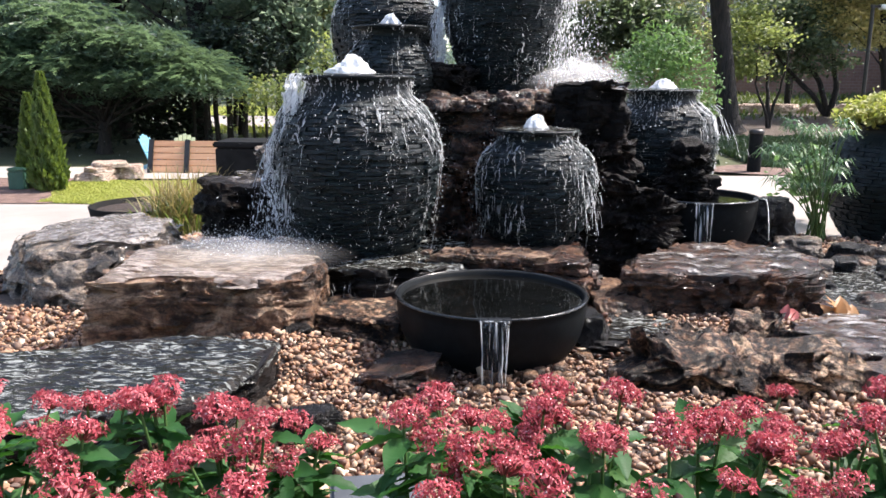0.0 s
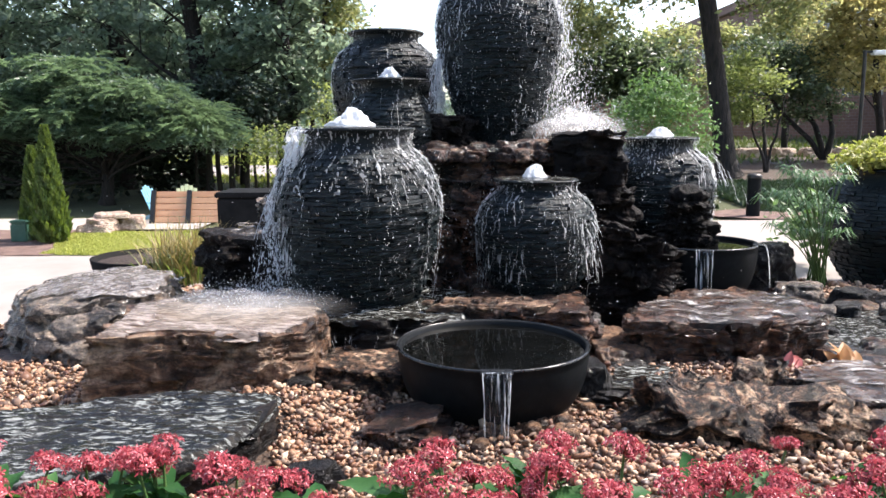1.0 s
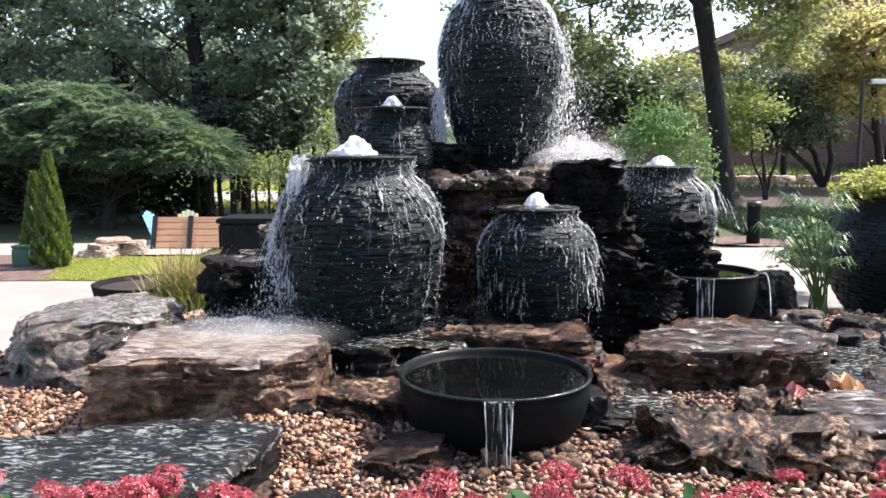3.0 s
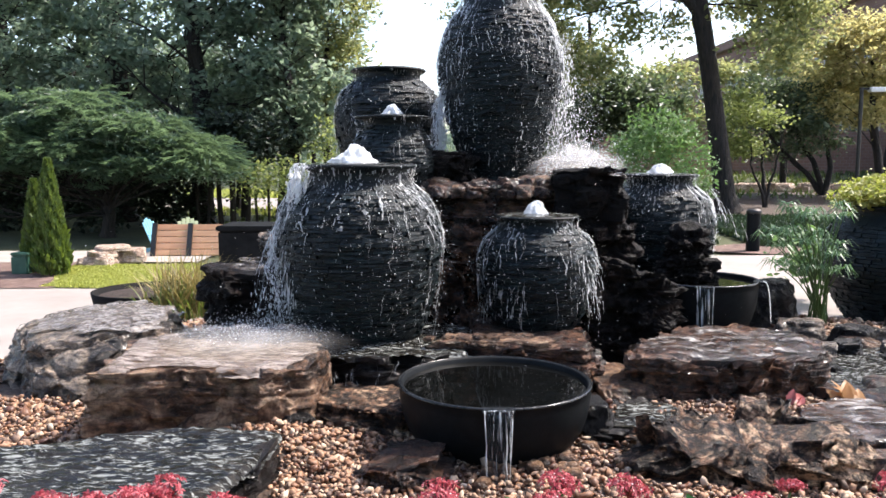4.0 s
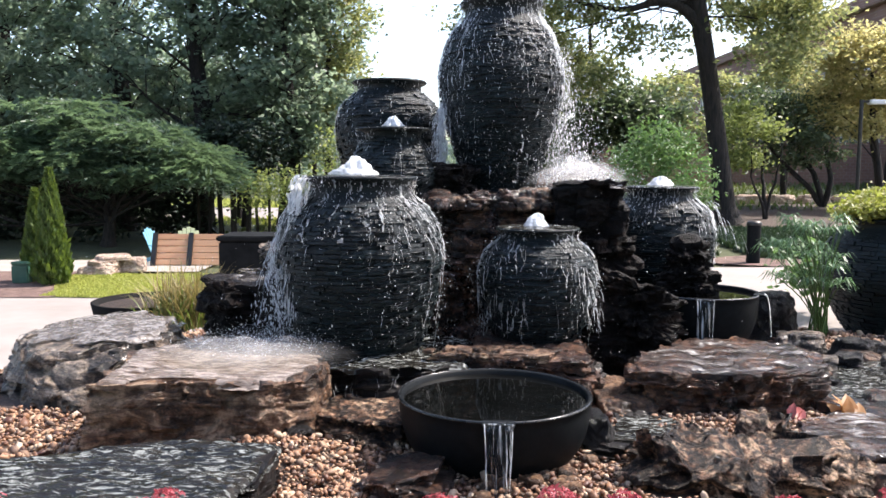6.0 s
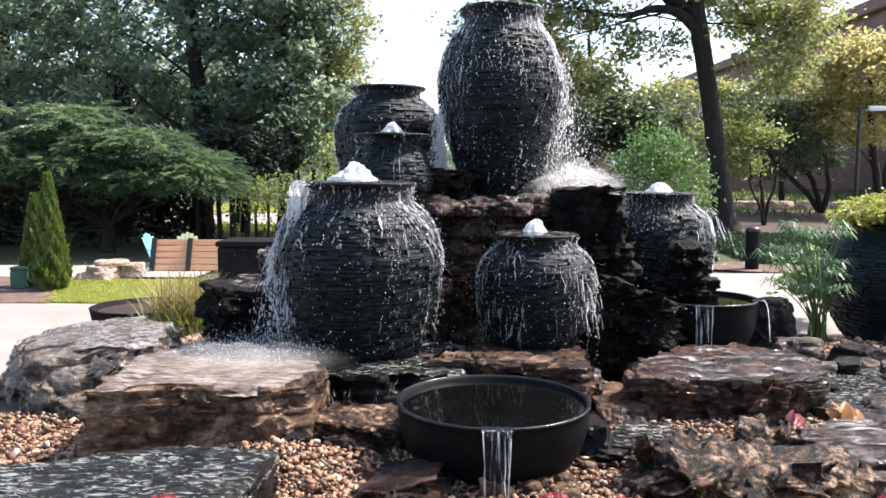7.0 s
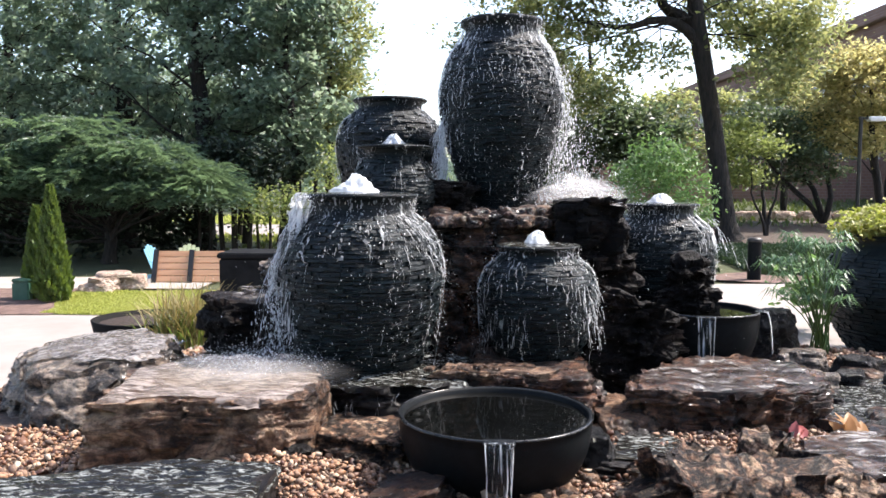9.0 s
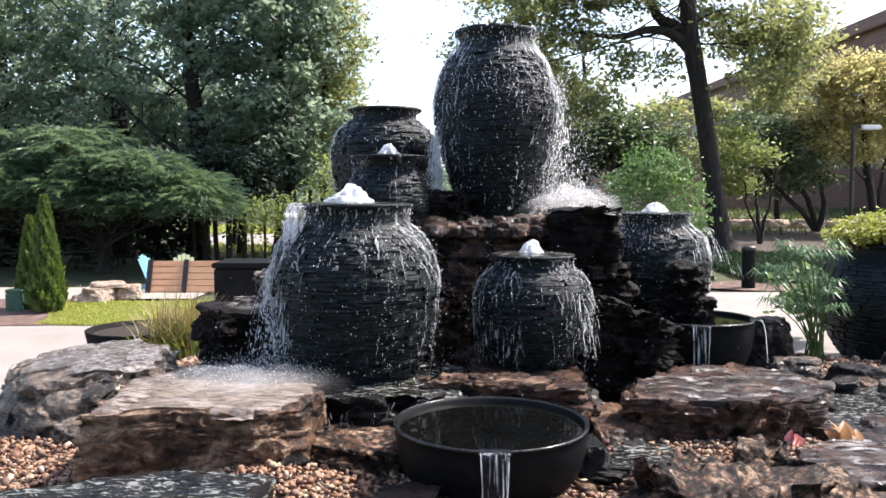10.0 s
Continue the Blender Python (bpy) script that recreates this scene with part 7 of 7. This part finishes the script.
pap = thing("papyrus", "tall green umbrella papyrus beside the planter", "plant", pose(2.80, 5.85, 0.42))
g = np.random.default_rng(511)
stems, heads = [], []
for q in range(34):
    a, rr, hh = g.uniform(0, 6.283), g.uniform(0.08, 0.36), g.uniform(0.4, 0.9)
    e = np.array([math.cos(a) * rr - 0.17, math.sin(a) * rr, hh])
    stems.append(tube_arrays(smooth_path([(g.normal(0, 0.04), g.normal(0, 0.04), 0), e * np.array([0.4, 0.4, 0.6]), e], 8), np.linspace(0.006, 0.003, 8), 5))
    for b in range(22):
        a2 = b * 0.2856 + g.normal(0, 0.1)
        L = g.uniform(0.08, 0.15)
        out = np.array([math.cos(a2), math.sin(a2), 0.0])
        side = np.array([-out[1], out[0], 0.0]) * g.uniform(0.003, 0.006)
        mid = e + out * L * 0.55 + np.array([0, 0, L * g.uniform(0.05, 0.35)])
        tip = e + out * L + np.array([0, 0, -L * g.uniform(0.0, 0.5)])
        heads += [e - side * 0.5, e + side * 0.5, mid + side, mid - side, tip + side * 0.1, tip - side * 0.1]
for v, f in stems:
    part("stem", mesh_of("stem", v, f, M_STEM), pap)
k = np.arange(len(heads) // 6)[:, None] * 6
v, f = np.array(heads), np.concatenate([k + np.array([[0, 1, 2, 3]]), k + np.array([[3, 2, 4, 5]])])
tagged(part("leaves", mesh_of("leaves", v, f, M_PAPYRUS, False), pap), kind="stuff")

gold = thing("golden_foliage", "golden yellow leafy plant in the slate planter", "plant", pose(3.84, 6.5, 1.18))
p, c = crown_points([(0, 0, 0.22, 0.52, 0.46, 0.11), (0.1, -0.28, 0.22, 0.34, 0.2, 0.09), (-0.5, -0.12, 0.15, 0.19, 0.22, 0.07), (-0.3, -0.3, 0.19, 0.24, 0.16, 0.07)], 6500, 0.05, 10, 521)
v, f = leaf_cards(p, None, 0.052, 0.6, 522)
tagged(part("leaves", mesh_of("leaves", v, f, M_GOLD, False), gold), kind="stuff")
p, c = crown_points([(3.55, 7.6, 0.68, 0.25, 0.3, 0.2)], 500, 0.1, 12, 525)
v, f = leaf_cards(p, None, 0.12, 0.4, 526)
thing("green_border", "green leafy border plants by the path", "plants", kind="stuff", me=mesh_of("green_border", v, f, M_LIME, False))


def leaf_mesh(name, L, W, material, seed, curl=0.25):
    """A pointed leaf with a midrib fold and curling tip, growing along +y."""
    g = np.random.default_rng(seed)
    m = 9
    t = np.linspace(0, 1, m)
    w = W * np.sin(np.pi * t ** 0.8) ** 0.9 * 0.5
    z = -curl * L * t ** 2 + 0.1 * L * t
    rows = []
    for u, lift in ((-1, 0.22), (-0.5, 0.08), (0, 0.0), (0.5, 0.08), (1, 0.22)):
        rows.append(np.stack([u * w, t * L, z + lift * w + 0.004 * np.sin(t * 22 + u * 3) * abs(u)], -1))
    v = np.stack(rows, 0).reshape(-1, 3)
    i, j = np.meshgrid(np.arange(4), np.arange(m - 1), indexing="ij")
    f = np.stack([i * m + j, (i + 1) * m + j, (i + 1) * m + j + 1, i * m + j + 1], -1).reshape(-1, 4)
    return mesh_of(name, v, f, material)


def flower_head(name, R, seed):
    """A loose, flattish cluster of narrow five-petalled stars on thin tubes; petals, pale eyes and dark tubes."""
    g = np.random.default_rng(seed)
    vs, fs, mats, k = [], [], [], 0
    n = 38
    for q in range(n):
        u = (q + 0.5) / n
        th = math.acos(1 - 0.92 * u) + g.normal(0, 0.12)
        ph = q * 2.39996 + g.normal(0, 0.25)
        d = np.array([math.sin(th) * math.cos(ph), math.sin(th) * math.sin(ph), math.cos(th)])
        c = d * R * g.uniform(0.72, 1.3) * np.array([1.08, 1.08, 0.62])
        d = d + g.normal(0, 0.28, 3)
        d /= np.linalg.norm(d)
        a = np.cross(d, [0.3, 0.2, 0.93])
        a /= np.linalg.norm(a) + 1e-9
        b = np.cross(d, a)
        r = R * g.uniform(0.27, 0.44)
        spin = g.uniform(0, 6.28)
        for e in range(5):
            t = spin + e * 1.2566 + g.normal(0, 0.1)
            tip = a * math.cos(t) + b * math.sin(t)
            l = a * math.cos(t - 0.36) + b * math.sin(t - 0.36)
            m = a * math.cos(t + 0.36) + b * math.sin(t + 0.36)
            droop = g.uniform(-0.35, 0.3)
            vs += [c - d * r * 0.15, c + l * r * 0.55 + d * r * 0.14, c + tip * r * g.uniform(0.8, 1.15) + d * r * droop, c + m * r * 0.55 + d * r * 0.14]
            fs.append([k, k + 1, k + 2, k + 3])
            mats.append(0)
            k += 4
        w = a * R * 0.045
        low = c * 0.25 - np.array([0, 0, R * 0.35])
        vs += [c - w, c + w, low + w, low - w]
        fs.append([k, k + 1, k + 2, k + 3])
        mats.append(2)
        k += 4
        if g.random() < 0.4:
            s = r * 0.13
            vs += [c + d * r * 0.16 + a * s, c + d * r * 0.16 + b * s, c + d * r * 0.16 - a * s, c + d * r * 0.16 - b * s]
            fs.append([k, k + 1, k + 2, k + 3])
            mats.append(1)
            k += 4
    me = mesh_of(name, np.array(vs), np.array(fs), M_PETAL, False)
    me.materials.append(M_EYE)
    me.materials.append(M_TUBE)
    me.polygons.foreach_set("material_index", np.array(mats, dtype=np.int32))
    return me


HEADS = [flower_head("flower_head", r, 600 + q) for q, r in enumerate((0.037, 0.043, 0.047, 0.040, 0.031))]
LEAVES = [leaf_mesh("leaf", l, w, M_PLEAF, 620 + q, c) for q, (l, w, c) in enumerate(((0.12, 0.05, 0.3), (0.145, 0.062, 0.2), (0.10, 0.042, 0.4), (0.16, 0.06, 0.1)))]


def pentas(x, y, height, heads, seed, label):
    g = np.random.default_rng(seed)
    z = float(bed(x, y))
    top = thing("pentas_plant", label, "flower", pose(x, y, z), "red pentas along the bed's edge")
    stems = []
    for q in range(heads):
        a = g.uniform(0, 6.283)
        r = g.uniform(0.03, 0.15) if q else 0.02
        h = height * g.uniform(0.86, 1.06)
        e = np.array([math.cos(a) * r, math.sin(a) * r, h])
        line = smooth_path([(0, 0, 0), e * np.array([0.45, 0.45, 0.55]), e], 8)
        stems.append(tube_arrays(line, np.linspace(0.006, 0.003, 8), 6))
        part("flower_head", HEADS[int(g.integers(0, 5))], top, at=pose(*e, g.normal(0, 14), g.normal(0, 14), g.uniform(0, 360)))
        for s in range(15 if q == 0 else 12):
            t = g.uniform(0.25, 0.93)
            b = line[int(t * 7)]
            ob = part("leaf", LEAVES[int(g.integers(0, 4))], top, at=pose(*b, g.uniform(-40, 42) * (1.0 if t < 0.7 else 0.6), g.normal(0, 20), g.uniform(0, 360)))
            k = g.uniform(0.62, 1.02)
            ob.scale = (k, k, k)
    v, f = join(stems)
    part("stem", mesh_of("stem", v, f, M_STEM), top)
    return top


g = np.random.default_rng(640)
spots = []
for row, (y0, h0) in enumerate([(1.72, 0.405), (1.56, 0.40), (1.40, 0.38), (1.26, 0.36)]):
    for q in range(18):
        x = -1.6 + 0.18 * q + (0.11 if row % 2 else 0) + g.normal(0, 0.025)
        y = y0 + g.normal(0, 0.03)
        if abs(x) > y * 0.75 + 0.2:
            continue
        gap = -0.30 < x < -0.09 if row < 3 else -0.24 < x < -0.08
        if gap:
            continue
        h = h0 + (0.03 if -0.1 < x < 0.55 else 0.0) + (0.0 if x < -0.4 else 0.03 if x > 0.5 else 0.0) - (0.04 if row == 3 else 0.0) + g.uniform(-0.025, 0.02)
        spots.append((x, y, h))
for q, (x, y, h) in enumerate(spots):
    pentas(x, y, h, 4 if y > 1.6 else 3 if y > 1.47 and x < 0 else 2 if x < -0.1 or y > 1.47 and q % 2 else 1, 650 + q, "red pentas plant in full bloom with green leaves")
M_EDGING = paint("blue_grey_slate", (0.035, 0.04, 0.045), (0.075, 0.082, 0.09), 0.55)
edge = thing("edging_slab", "flat dark grey edging stone among the flowers", "stone", pose(-0.165, 1.93, 0.42, 0, 0, 8), me=box("edging_slab", 0.26, 0.26, 0.1, M_EDGING, 0.012))
M_CORAL = leaf_material("coral_leaf", [(0, (0.4, 0.16, 0.06)), (1, (0.5, 0.3, 0.12))], 0.4, 0.5, (0.6, 0.3, 0.1))
M_ROSE = paint("rose_leaf", (0.3, 0.06, 0.06), (0.45, 0.16, 0.13))
cal = thing("caladium", "orange and pink leaves growing in the gravel", "plant", pose(1.97, 3.72, 0.455))
g = np.random.default_rng(690)
for q in range(9):
    m = M_CORAL if q < 6 else M_ROSE
    x = g.normal(0, 0.035) + (-0.26 if q >= 6 else 0.0)
    sc = g.uniform(0.8, 1.35) * (0.85 if q >= 6 else 1.0)
    part("leaf", leaf_mesh("leaf", 0.12 * sc, 0.06 * sc, m, 700 + q, g.uniform(0.15, 0.5)), cal, at=pose(x, g.normal(0, 0.02), 0.0, g.uniform(40, 85), g.normal(0, 25), g.uniform(-70, 70)))

# ---- river pebbles, last ----
g = np.random.default_rng(800)
gap = 0.0205
X, Y = np.meshgrid(np.arange(-2.9, 2.6, gap), np.arange(1.95, 4.9, gap), indexing="ij")
x = (X + g.normal(0, gap * 0.28, X.shape)).ravel()
y = (Y + g.normal(0, gap * 0.28, X.shape)).ravel()
keep = (np.abs(x - 0.05) < 0.25 + 0.60 * y)
keep &= ~((np.abs(x + 1.12) < 0.48) & (np.abs(y - 3.85) < 0.42))
keep &= ~((np.abs(x + 0.05) < 0.72) & (np.abs(y - 4.45) < 0.42))
keep &= ~((np.abs(x - 1.43) < 0.42) & (np.abs(y - 4.32) < 0.28))
keep &= ~((np.abs(x + 2.0) < 0.42) & (np.abs(y - 4.35) < 0.45))
keep &= ~((np.abs((x + 1.22) * 0.94 + (y - 2.545) * 0.342) < 0.62) & (np.abs((y - 2.545) * 0.94 - (x + 1.22) * 0.342) < 0.24))
keep &= ~((x - 0.212) ** 2 + (y - 3.36) ** 2 < 0.2 ** 2)
keep &= ~((np.abs(x - 1.15) < 0.38) & (np.abs(y - 3.0) < 0.15))
keep &= ~((x > 1.95) & (y > 3.3))
x, y = x[keep], y[keep]
s = g.gamma(11, 1 / 11, len(x))
s = np.where(g.random(len(x)) < 0.04, s * 1.35, s)
sizes = np.stack([0.0131 * s * g.uniform(0.8, 1.65, len(x)), 0.0114 * s * g.uniform(0.7, 1.15, len(x)), 0.0096 * s * g.uniform(0.7, 1.15, len(x))], -1)
places = np.stack([x, y, bed(x, y) + sizes[:, 2] * g.uniform(-0.1, 1.2, len(x)) + np.where(g.random(len(x)) < 0.3, 0.012, 0)], -1)


def broken_pebble(sub, seed):
    """A stone with a few flattened breaks and rounded corners between them."""
    g = np.random.default_rng(seed)
    v, f = ico(sub)
    for c in range(9):
        d = g.normal(size=3)
        d /= np.linalg.norm(d)
        v = v - np.maximum(v @ d - g.uniform(0.36, 0.74), 0)[:, None] * d
    return v * 1.26, f


kind_of = g.integers(0, 8, len(x))
near = y < 2.22
pieces = []
for q in range(8):
    for here, sub in ((near, 2), (~near, 1)):
        m = here & (kind_of == q)
        pieces.append(scatter(broken_pebble(sub, 810 + q), places[m], sizes[m], True, 820 + q * 2 + sub))
v, f = join(pieces)
v = v + (fbm(v * 110, 802, 1) * 0.0022)[:, None] * np.array([1, 0.7, 0.6])
gap = 0.034
X, Y = np.meshgrid(np.arange(-2.9, 3.9, gap), np.arange(1.0, 6.2, gap), indexing="ij")
x = (X + g.normal(0, gap * 0.28, X.shape)).ravel()
y = (Y + g.normal(0, gap * 0.28, X.shape)).ravel()
keep = ((np.abs(x - 0.05) >= 0.25 + 0.60 * y) | (y < 1.95) | (y > 4.9)) & (bed(x, y) > 0.33) & ~((np.abs(x - 0.4) < 1.9) & (y > 4.2)) & ~((x > 1.95) & (y > 3.3) & (x < 3.1) & (y < 5.2))
x, y = x[keep], y[keep]
s = g.gamma(9, 1 / 9, len(x))
sizes = np.stack([0.02 * s, 0.018 * s, 0.013 * s], -1)
places = np.stack([x, y, bed(x, y) + sizes[:, 2] * 0.5], -1)
v, f = join([(v, f), scatter(broken_pebble(1, 830), places, sizes, True, 840)])
thing("river_gravel", "rounded tan and brown river pebbles, wet", "gravel", kind="stuff", me=mesh_of("river_gravel", v, f, M_PEBBLE))
